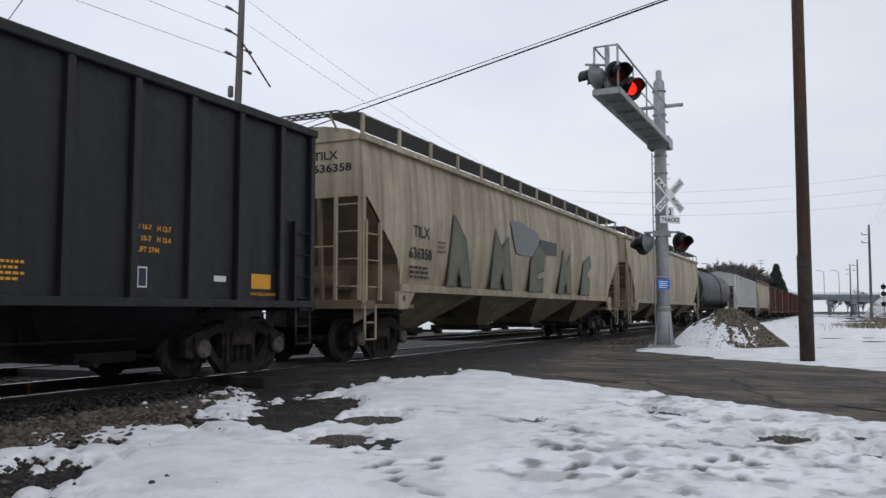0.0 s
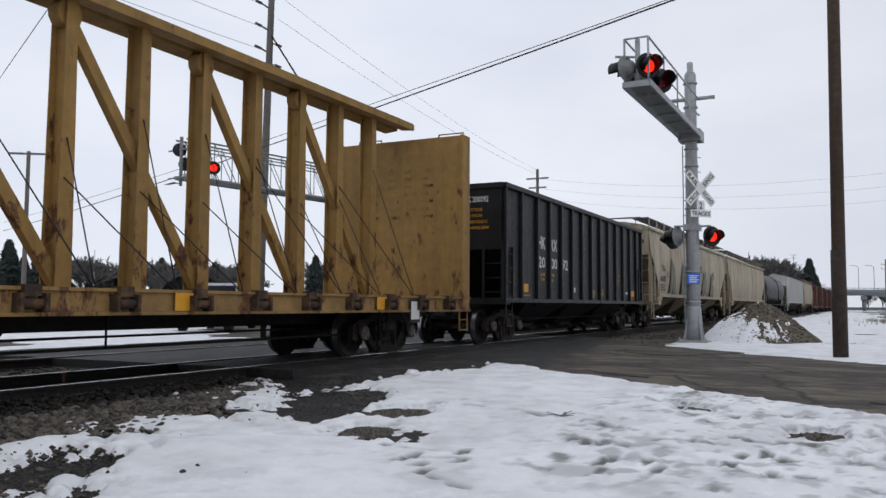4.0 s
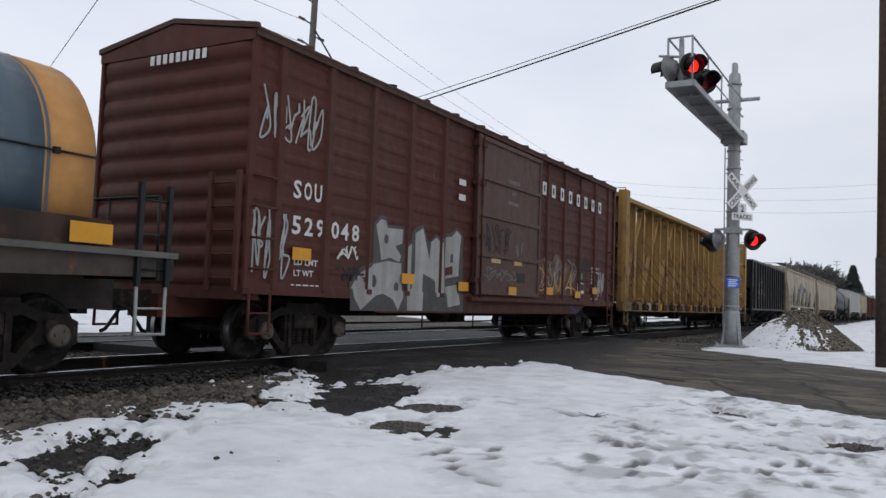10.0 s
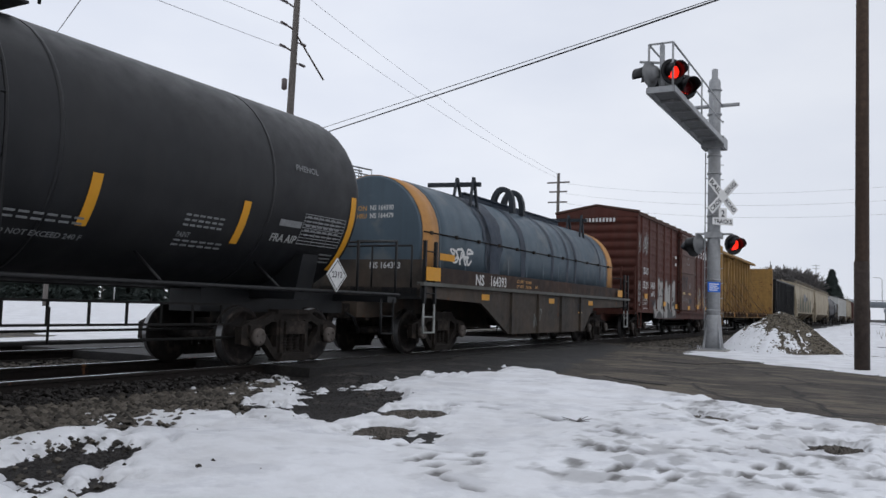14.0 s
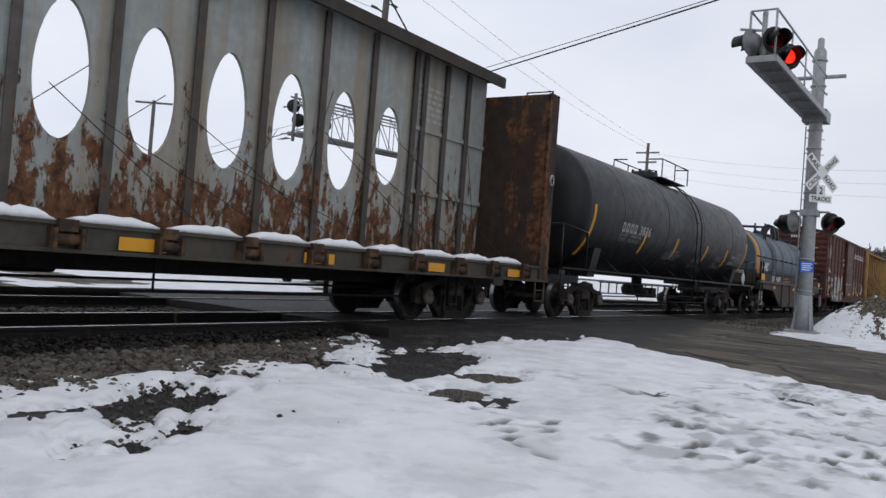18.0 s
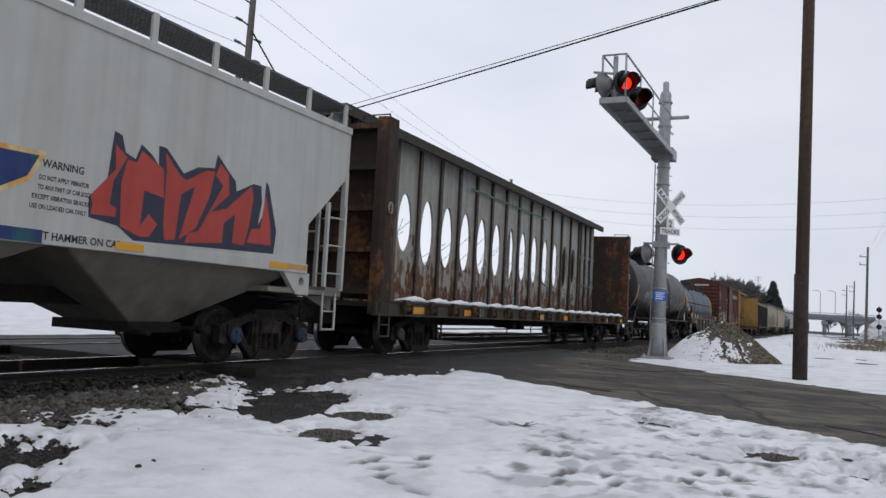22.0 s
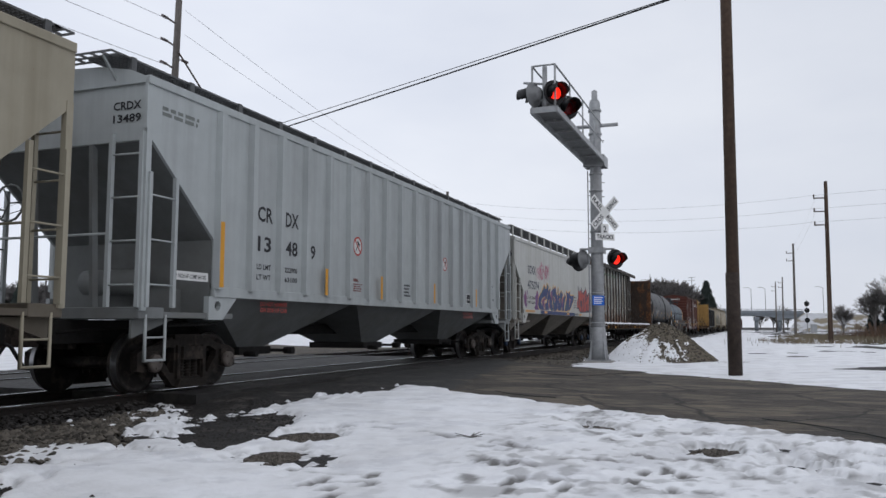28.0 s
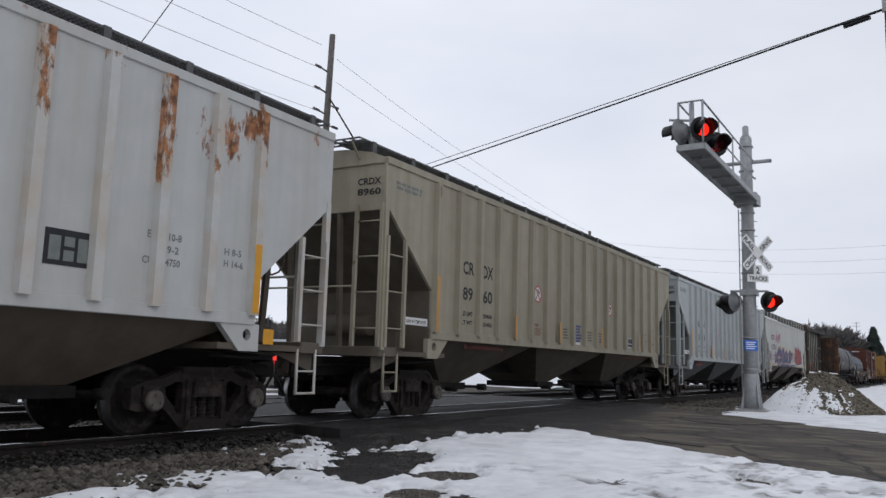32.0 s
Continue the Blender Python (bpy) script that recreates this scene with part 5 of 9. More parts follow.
def bare_tree(seed, height, twig=0.02):
    """A leafless tree: trunk and limbs, and a crown of fine twigs."""
    rnd = random.Random(seed)
    limbs, twigs = Geo(), Geo()

    def grow(p, d, length, r, level):
        q = p + d * length
        (limbs if level < 3 else twigs).tube(p, q, r, 5 if level < 3 else 3, r * 0.7, caps=False)
        if level == 6:
            return
        for i in range((6, 4, 4, 3, 3, 3)[level]):
            w = 0.75 if level else 0.6
            nd = (d + Vector((rnd.uniform(-w, w), rnd.uniform(-w, w), rnd.uniform(-0.25, 0.45)))).normalized()
            at = 1.0 if i == 0 else rnd.uniform(0.45, 1.0)
            grow(p + (q - p) * at, nd, length * rnd.uniform(0.62, 0.86), max(twig, r * (0.72 if i == 0 else 0.5)), level + 1)

    grow(Vector((0, 0, -0.3)), Vector((0, 0, 1)), height * 0.24, height * 0.020, 0)
    t = thing("tree", "leafless grey-brown tree with a fine twig crown", "tree", "bare trees")
    part("trunk", limbs, "bark", t)
    part("crown", twigs, "bark", t)
    return t


def conifer(seed, height):
    rnd = random.Random(seed)
    t = thing("conifer", "dark green spruce with drooping layered boughs", "tree", "conifers")
    part("trunk", Geo().tube((0, 0, -0.3), (0, 0, height * 0.97), height * 0.018, 6, 0.03), "bark", t)
    v, f = [], []
    for k in range(3600):
        u = rnd.random() ** 0.8
        z = height * (0.06 + 0.94 * u)
        reach = height * 0.33 * (1 - u) ** 0.95 * (0.92 + 0.14 * math.sin(u * 40)) + 0.12
        a = rnd.uniform(0, 6.283)
        rr = reach * rnd.uniform(0.35, 1.05)
        c = Vector((rr * math.cos(a), rr * math.sin(a), z - rr * 0.25))
        s = height * 0.045 * rnd.uniform(0.6, 1.3)
        o = Vector((math.cos(a), math.sin(a), -0.35)) * s
        w = Vector((-math.sin(a), math.cos(a), rnd.uniform(-0.3, 0.3))) * s * 0.5
        n = len(v)
        v += [c - o, c + w, c + o, c - w, c + Vector((0, 0, s * 0.35))]
        f += [(n, n + 1, n + 4), (n + 1, n + 2, n + 4), (n + 2, n + 3, n + 4), (n + 3, n, n + 4)]
    part("foliage", Geo().add(v, f), "needle", t)
    return t


bare = [bare_tree(3, 9.0), bare_tree(8, 8.0), bare_tree(14, 10.0), bare_tree(21, 9.5, 0.045), bare_tree(33, 9.0, 0.045)]
firs = [conifer(2, 10.0), conifer(6, 8.0)]
spots = [(-21.5, 345, 2.5, 3), (-24.0, 352, 2.8, 4), (-27.0, 340, 3.0, 3), (-30.0, 355, 3.3, 4), (-32.5, 345, 3.2, 3), (-35.0, 350, 3.2, 4), (-38.0, 340, 2.9, 3), (-41.5, 352, 2.6, 4), (-19.0, 356, 2.5, 3), (-45.0, 346, 2.2, 4), (-25.5, 362, 3.0, 3), (-34.0, 364, 3.1, 4),
         (4.8, 300, 1.0, 0), (9.0, 300, 1.1, 1), (11.5, 296, 1.0, 2), (13.5, 300, 1.1, 0), (16.0, 120, 1.02, 1), (12.0, 118, 0.62, 0), (18.5, 122, 1.0, 2), (20.5, 118, 0.9, 0), (26, 165, 1.0, 0), (31, 158, 1.05, 1), (-9.5, 372, 1.2, 2), (-6.5, 380, 1.1, 1)]
rnd = random.Random(37)
for k in range(26):
    a = radians(rnd.uniform(24, 62))
    r = rnd.uniform(165, 215)
    spots.append((-r * math.sin(a), r * math.cos(a), rnd.uniform(1.1, 1.7), (3, 4, 3)[k % 3]))
used = [False] * 5
for x, y, s, k in spots:
    m = Matrix.Translation((x, y, -0.1)) @ Matrix.Rotation(rnd.uniform(0, 6.28), 4, "Z")
    if not used[k]:
        bare[k].matrix_basis, bare[k].scale, used[k] = m, (s, s, s), True
    else:
        c = copy_thing(bare[k], m)
        c.scale = (s, s, s)
spots = [(-14.3, 345, 1.95, 0), (-12.0, 350, 1.6, 1), (-17.4, 350, 1.5, 1), (16.6, 126, 0.5, 1), (18.4, 124, 0.52, 0), (20.0, 128, 0.55, 1)]
for k in range(40):
    a = radians(rnd.choice((rnd.uniform(44, 48), rnd.uniform(47.5, 57), rnd.uniform(30, 62))))
    r = rnd.uniform(160, 200)
    spots.append((-r * math.sin(a), r * math.cos(a), rnd.uniform(0.95, 1.35), k % 2))
am = thing("antenna_mast", "thin steel antenna mast behind the far trees", "mast")
part("mast", Geo().tube((-20.0, 348, 0), (-20.0, 348, 21.5), 0.12, 6), "galv_dull", am)
for z in (20.0, 21.2):
    part("aerial", Geo().tube((-21.3, 348, z), (-18.7, 348, z), 0.07, 5), "galv_dull", am)
used = [False] * 2
for x, y, s, k in spots:
    m = Matrix.Translation((x, y, -0.1)) @ Matrix.Rotation(rnd.uniform(0, 6.28), 4, "Z")
    if not used[k]:
        firs[k].matrix_basis, firs[k].scale, used[k] = m, (s, s, s), True
    else:
        c = copy_thing(firs[k], m)
        c.scale = (s, s, s)
v, f = [], []
for k in range(7000):
    x, y = rnd.uniform(3, 30), rnd.uniform(56, 120)
    if fbm(x, y * 0.6, 0.25) < 0.02 + 0.3 * (x < 5):
        continue
    n, s = len(v), rnd.uniform(0.08, 0.35)
    v += [(x - 0.05, y, -0.1), (x + 0.05, y, -0.1), (x + rnd.uniform(-0.3, 0.3), y, s)]
    f.append((n, n + 1, n + 2))
for k in range(500):
    x, y = rnd.gauss(3.2, 1.2), rnd.gauss(62, 5)
    n, s = len(v), rnd.uniform(0.1, 0.3)
    v += [(x - 0.02, y, -0.1), (x + 0.02, y, -0.1), (x + rnd.uniform(-0.1, 0.1), y, s)]
    f.append((n, n + 1, n + 2))
g = Geo()
for k in range(420):
    x, y = rnd.gauss(11.8, 1.7), rnd.gauss(84, 4)
    a = rnd.uniform(0, 6.28)
    g.tube((x, y, -0.1), (x + 0.35 * math.cos(a), y + 0.35 * math.sin(a), rnd.uniform(0.5, 1.5)), 0.02, 3, 0.01, caps=False)
tagged(part("brushwood", g, "scrub", None), "low reddish-brown leafless brushwood in the field", "bush", kind="stuff")
tagged(part("dry_grass", Geo().add(v, f), "grass", None), "dry straw-coloured grass beside the railway", "grass", kind="stuff")


def vehicle(x, y, turn, mat, label):
    """A pickup seen from behind across the tracks: body, cab, glass, wheels, tail lamps."""
    c = thing("pickup_truck", label, "car", "", at=pose(x, y, -0.03, 0, 0, turn))
    prof = [(-2.7, 0.5), (-2.7, 1.15), (-0.6, 1.18), (-0.35, 1.75), (0.9, 1.78), (1.5, 1.2), (2.6, 1.08), (2.75, 0.85), (2.7, 0.45)]
    part("body", Geo().prism(prof, "x", -0.92, 0.92), mat, c, soft=0.08)
    part("side_glass", Geo().prism([(-0.28, 1.2), (-0.22, 1.68), (0.85, 1.70), (1.3, 1.22)], "x", -0.928, 0.928), "glass_dark", c)
    part("rear_glass", Geo().box(-0.7, 0.7, -0.53, -0.47, 1.25, 1.65), "glass_dark", c)
    part("bumper", Geo().box(-0.9, 0.9, -2.82, -2.68, 0.45, 0.65), "galv", c)
    for s in (-1, 1):
        part("tail_lamp", Geo().box(min(s * 0.78, s * 0.93), max(s * 0.78, s * 0.93), -2.73, -2.66, 0.8, 1.12), "tail_red", c)
        for yy in (-1.75, 1.75):
            w = part("wheel", Geo().turned([(s * 0.70, 0.36), (s * 0.92, 0.36), (s * 0.94, 0.30)], 18, "x", (0, yy, 0.38)), "tyre", c)
            part("rim", Geo().turned([(s * 0.935, 0.22), (s * 0.945, 0.05)], 14, "x", (0, yy, 0.38)), "car_silver", w)
    return c


vehicle(-21.1, 23.5, 27, "car_silver", "silver pickup truck with red tail lamps on the street")
ss_ = thing("stop_sign", "red octagonal stop sign on a steel post beyond the street", "road sign")
q = Vector((-36.0, 21.5, 0))
part("post", Geo().tube((q.x, q.y, -0.2), (q.x, q.y, 2.9), 0.04, 8), "galv", ss_)
m = Matrix.Translation((q.x, q.y, 2.55)) @ Matrix.Rotation(radians(-32), 4, "Z")
pl = part("plate", Geo().turned([(0.03, 0.40), (0.036, 0.40)], 8), "paint_red", ss_, at=m)
lettering("STOP", "white_sign", pl, on_side(0.04, -0.27, -0.11), 0.54, 0.22)
fp = thing("flagpole", "white flagpole far behind the street", "flagpole")
part("pole", Geo().tube((-128, 108, 0), (-128, 108, 11), 0.12, 8), "white_sign", fp)

# ---- railway cars: local x to the crossing side, y in the direction of travel, z from the rail head ----
WHEEL_R = 0.43
MESHES = {}
WHEELSETS = []
CARS = []


def truck_meshes():
    if MESHES:
        return MESHES
    g = Geo()
    for s in (-1, 1):
        prof = [(0.655, 0.15), (0.655, 0.33), (0.665, 0.355), (0.665, 0.455), (0.685, 0.462), (0.70, 0.435), (0.80, 0.425), (0.80, 0.36), (0.745, 0.33), (0.72, 0.20), (0.80, 0.14), (0.80, 0.09)]
        g.cur = 0
        g.turned([(s * a, r) for a, r in prof], 36)
        g.cur = 1
        g.turned([(s * 0.70, 0.4358), (s * 0.799, 0.4268)], 36, caps=False)
        g.cur = 2
        g.turned([(s * 0.80, 0.085), (s * 1.10, 0.085)], 14)
        g.turned([(s * 1.08, 0.13), (s * 1.15, 0.13), (s * 1.165, 0.10)], 18)
        for k in range(3):
            a = 2 * math.pi * k / 3
            g.turned([(s * 1.16, 0.022), (s * 1.185, 0.022)], 6, at=(0, 0.07 * math.cos(a), 0.07 * math.sin(a)))
    g.cur = 0
    g.turned([(-0.66, 0.085), (0.66, 0.085)], 14)
    MESHES["wheelset"] = g
    outer = [(-1.16, 0.33), (-1.16, 0.58), (-0.98, 0.66), (-0.70, 0.69), (-0.42, 0.80), (0.42, 0.80), (0.70, 0.69), (0.98, 0.66), (1.16, 0.58), (1.16, 0.33), (1.05, 0.30),
             (0.70, 0.34), (0.60, 0.28), (0.42, 0.10), (0.34, 0.07), (-0.34, 0.07), (-0.42, 0.10), (-0.60, 0.28), (-0.70, 0.34), (-1.05, 0.30)]
    hole1 = [(-0.66, 0.58), (-0.47, 0.66), (-0.38, 0.64), (-0.38, 0.27), (-0.44, 0.25), (-0.54, 0.38), (-0.64, 0.48)]
    hole2 = [(-0.26, 0.20), (0.26, 0.20), (0.26, 0.66), (-0.26, 0.66)]
    hole3 = [(-y, z) for y, z in reversed(hole1)]
    for key, s in (("side_frame", 1), ("side_frame_far", -1)):
        g = Geo()
        g.plate(outer, [hole1, hole2, hole3], "x", s * 0.93, s * 1.05)
        for y in (-0.875, 0.875):
            g.box(min(s * 0.90, s * 1.10), max(s * 0.90, s * 1.10), y - 0.15, y + 0.15, 0.42, 0.60)
        g.prism([(-0.42, 0.77), (0.42, 0.77), (0.42, 0.84), (-0.42, 0.84)], "x", s * 0.90, s * 1.10)
        g.prism([(-0.36, 0.05), (0.36, 0.05), (0.30, 0.17), (-0.30, 0.17)], "x", s * 0.88, s * 1.12)
        g.prism([(-0.34, 0.17), (-0.27, 0.17), (-0.27, 0.68), (-0.34, 0.68)], "x", s * 0.90, s * 1.09)
        g.prism([(0.27, 0.17), (0.34, 0.17), (0.34, 0.68), (0.27, 0.68)], "x", s * 0.90, s * 1.09)
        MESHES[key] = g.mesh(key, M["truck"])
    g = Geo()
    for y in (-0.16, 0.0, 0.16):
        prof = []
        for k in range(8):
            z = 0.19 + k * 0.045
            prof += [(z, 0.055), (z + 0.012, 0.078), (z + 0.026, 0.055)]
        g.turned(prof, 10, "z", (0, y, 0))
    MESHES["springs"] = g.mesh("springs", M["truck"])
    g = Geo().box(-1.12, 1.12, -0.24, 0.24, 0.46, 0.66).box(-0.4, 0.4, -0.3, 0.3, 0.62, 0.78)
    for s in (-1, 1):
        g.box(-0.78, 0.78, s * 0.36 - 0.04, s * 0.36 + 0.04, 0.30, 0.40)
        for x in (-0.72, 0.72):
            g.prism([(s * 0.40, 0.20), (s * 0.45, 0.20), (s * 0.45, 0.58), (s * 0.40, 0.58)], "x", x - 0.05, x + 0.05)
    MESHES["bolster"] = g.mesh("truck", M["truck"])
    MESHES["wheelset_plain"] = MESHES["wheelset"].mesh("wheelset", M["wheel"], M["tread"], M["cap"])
    MESHES["wheelset_blue"] = MESHES["wheelset"].mesh("wheelset", M["wheel"], M["tread"], M["blue_cap"])
    g = Geo().box(-0.09, 0.09, -0.75, 0.05, 0.72, 0.92).box(-0.13, 0.13, 0.02, 0.26, 0.68, 0.97).box(-0.22, 0.22, -0.55, -0.40, 0.64, 1.0)
    g.prism([(-0.13, 0.2), (0.02, 0.2), (0.10, 0.36), (-0.02, 0.40), (-0.13, 0.3)], "z", 0.70, 0.95)
    MESHES["coupler"] = g.mesh("coupler", M["truck"])
    g = Geo()
    g.path([(0.25, 0.0, 0.78), (0.30, 0.18, 0.70), (0.30, 0.32, 0.52), (0.24, 0.45, 0.42), (0.16, 0.58, 0.40)], 0.026, 6)
    MESHES["air_hose"] = g.mesh("air_hose", M["black"])
    return MESHES


def truck(car, y, caps="plain"):
    t = truck_meshes()
    b = part("truck", t["bolster"], None, car, at=pose(0, y, 0))
    part("side_frame", t["side_frame"], None, b)
    part("side_frame", t["side_frame_far"], None, b)
    for s in (-1, 1):
        part("spring_nest", t["springs"], None, b, at=pose(s * 0.99, 0, 0))
    for dy in (-0.875, 0.875):
        w = part("wheelset", t["wheelset_" + caps], None, b, at=pose(0, dy, WHEEL_R))
        WHEELSETS.append((w, dy))
    return b


def start_car(name, label, y0, y1, inset, group="cars of the freight train", caps="plain", category="freight car"):
    """An empty car frame between the body ends y0 and y1, on two trucks, with couplers. Returns the thing and half its length."""
    car = thing(name, label, category, group)
    CARS.append((car, (y0 + y1) / 2))
    h = (y1 - y0) / 2
    for s in (-1, 1):
        truck(car, s * (h - (inset if not isinstance(inset, tuple) else inset[(s + 1) // 2])), caps)
        turn = pose(0, s * (h + 0.25), 0, 0, 0, 0 if s > 0 else 180)
        part("coupler", truck_meshes()["coupler"], None, car, at=turn)
        part("air_hose", truck_meshes()["air_hose"], None, car, at=turn)
    return car, h


def ladder(car, mat, x, y, z0, z1, width, along="y", rungs=5, name="ladder"):
    g = Geo()
    a = (0, width, 0) if along == "y" else (width, 0, 0)
    for k in (0, 1):
        px, py = x + a[0] * k, y + a[1] * k
        g.box(px - 0.03, px + 0.03, py - 0.03, py + 0.03, z0, z1)
    for i in range(rungs):
        z = z0 + (z1 - z0) * (i + 0.5) / rungs
        g.tube((x, y, z), (x + a[0], y + a[1], z), 0.014, 6)
    return part(name, g, mat, car)


def stirrup(car, mat, x, y, z0, z1, width):
    g = Geo().path([(x, y, z1), (x, y, z0), (x, y + width, z0), (x, y + width, z1)], 0.02, 6)
    g.tube((x, y, (z0 + z1) / 2), (x, y + width, (z0 + z1) / 2), 0.014, 6)
    return part("stirrup_step", g, mat, car)


def brake_gear(car, h, z=0.75):
    g = Geo()
    g.turned([(-0.6, 0.05), (-0.55, 0.2), (0.55, 0.2), (0.6, 0.05)], 14, "y", (-0.55, 1.2, z + 0.1))
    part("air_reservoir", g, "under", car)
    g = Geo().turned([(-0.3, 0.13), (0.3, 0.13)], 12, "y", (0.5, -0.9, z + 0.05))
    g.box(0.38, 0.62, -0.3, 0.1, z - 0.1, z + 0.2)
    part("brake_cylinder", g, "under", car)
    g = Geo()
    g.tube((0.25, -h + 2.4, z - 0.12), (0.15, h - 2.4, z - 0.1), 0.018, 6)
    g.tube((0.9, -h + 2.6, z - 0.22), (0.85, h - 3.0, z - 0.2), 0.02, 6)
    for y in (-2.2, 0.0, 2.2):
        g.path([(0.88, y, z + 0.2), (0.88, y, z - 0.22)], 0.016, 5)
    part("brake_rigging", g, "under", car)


def grating(car, mat, x0, x1, y0, y1, z, step=0.07, rows=10):
    g = Geo()
    for i in range(rows):
        x = x0 + (x1 - x0) * i / (rows - 1)
        g.box(x - 0.007, x + 0.007, y0, y1, z, z + 0.03)
    n = int((y1 - y0) / step)
    for i in range(n + 1):
        y = y0 + (y1 - y0) * i / n
        g.box(x0, x1, y - 0.012, y + 0.012, z + 0.004, z + 0.03)
    return part("running_board", g, mat, car)


def graffiti(car, x, y0, y1, z0, z1, fills, outline, letters, seed, spike=0.25, thick=0.20, shine=None):
    """Sprayed letter shapes: thick angular strokes over wider strokes in the outline colour."""
    rnd = random.Random(seed)
    w = (y1 - y0) / letters

    def layer(lines, width, xx):
        g = Geo()
        for k, ((a, b), (c, d)) in enumerate(lines):
            u = Vector((c - a, d - b)).normalized() * width * 0.45
            n_ = Vector((-u.y, u.x)).normalized() * width * 0.5
            f_ = rnd.uniform(0.75, 1.2)
            poly = [(a - u.x - n_.x, b - u.y - n_.y), (c + u.x * 0.4 - n_.x * f_, d + u.y * 0.4 - n_.y * f_), (c + u.x * 1.6, d + u.y * 1.6), (c + u.x * 0.4 + n_.x * f_, d + u.y * 0.4 + n_.y * f_), (a - u.x + n_.x, b - u.y + n_.y)]
            g.prism(poly, "x", xx + 0.00025 * k, xx + 0.00025 * k + 0.001)
        return g

    for i in range(letters):
        a = y0 + i * w
        top = z1 - rnd.random() * spike * (z1 - z0)
        bot = z0 + rnd.random() * 0.10 * (z1 - z0)
        lean = rnd.uniform(-0.12, 0.2) * w
        # a zigzag spur with two cross strokes, no letter of any alphabet
        pts = [(-0.05, rnd.uniform(0.0, 0.3)), (rnd.uniform(0.1, 0.25), rnd.uniform(0.7, 1.0)), (rnd.uniform(0.3, 0.45), rnd.uniform(0.1, 0.45)), (rnd.uniform(0.5, 0.65), rnd.uniform(0.75, 1.05)), (rnd.uniform(0.7, 0.9), rnd.uniform(0.0, 0.25)), (1.12, rnd.uniform(0.5, 0.85))]
        cuts = [[(rnd.uniform(-0.1, 0.2), rnd.uniform(0.35, 0.6)), (rnd.uniform(0.5, 0.9), rnd.uniform(0.3, 0.7))], [(rnd.uniform(0.1, 0.4), rnd.uniform(0.0, 0.15)), (rnd.uniform(0.6, 1.1), rnd.uniform(0.0, 0.3))]]
        lines = []
        for poly in [pts] + cuts:
            line = [(a + w * u + lean * v, bot + (top - bot) * v) for u, v in poly]
            lines += list(zip(line, line[1:]))
        wide = min(thick * 1.25, thick * 0.5 + 0.16 * w)
        letter = part("graffiti_letter", layer(lines, wide, x + 0.0065 + 0.0004 * i), fills[i % len(fills)], car)
        part("outline", layer(lines, wide + 0.10, x + 0.0005 + 0.0004 * i), outline, letter)
        if shine:
            off = [((p[0] - wide * 0.22, p[1] + wide * 0.22), (q[0] - wide * 0.22, q[1] + wide * 0.22)) for p, q in lines]
            part("highlight", layer(off, 0.03, x + 0.0125 + 0.0004 * i), shine, letter)


def grown(poly, d):
    """An outline swollen by d, for the line round a sprayed letter."""
    n = len(poly)
    area = sum(poly[i][0] * poly[(i + 1) % n][1] - poly[(i + 1) % n][0] * poly[i][1] for i in range(n))
    sgn = 1 if area > 0 else -1
    out = []
    for i in range(n):
        p, q, r = Vector(poly[i - 1]), Vector(poly[i]), Vector(poly[(i + 1) % n])
        a, b = (q - p).normalized(), (r - q).normalized()
        na, nb = Vector((a.y, -a.x)) * sgn, Vector((b.y, -b.x)) * sgn
        m = na + nb
        m = m / max(0.45, m.length_squared / 2) if m.length > 1e-3 else na
        out.append((q.x + m.x * d, q.y + m.y * d))
    return out


def clipped(poly, lo, hi, k):
    """The part of an outline whose coordinate k lies between lo and hi."""
    for sign, c in ((1, lo), (-1, -hi)):
        out = []
        for i in range(len(poly)):
            p, q = poly[i - 1], poly[i]
            a, b = sign * p[k] - c, sign * q[k] - c
            if a * b < 0:
                t = a / (a - b)
                out.append((p[0] + (q[0] - p[0]) * t, p[1] + (q[1] - p[1]) * t))
            if b >= 0:
                out.append(q)
        poly = out
        if len(poly) < 3:
            return []
    return poly


def sprayed(car, name, x, poly, mat, layer=0, posts=(), post_x=0.0, sill=None):
    """One painted shape on a car side at x; on ribbed sides it also lies on the post faces and on the sill below."""
    t = 0.0009
    top = clipped(poly, sill[0], 9.0, 1) if sill else poly
    ob = None
    for piece, xx in [(top, x)] + [(clipped(top, y - 0.058, y + 0.058, 0), post_x) for y in posts] + ([(clipped(poly, 0.0, sill[0], 1), sill[1])] if sill else []):
        if len(piece) > 2:
            a = xx + 0.0012 + t * layer
            made = part(name if ob is None else "paint_on_post", Geo().plate(piece, [], "x", a, a + t * 0.8), mat, car if ob is None else ob)
            ob = ob or made
    return ob


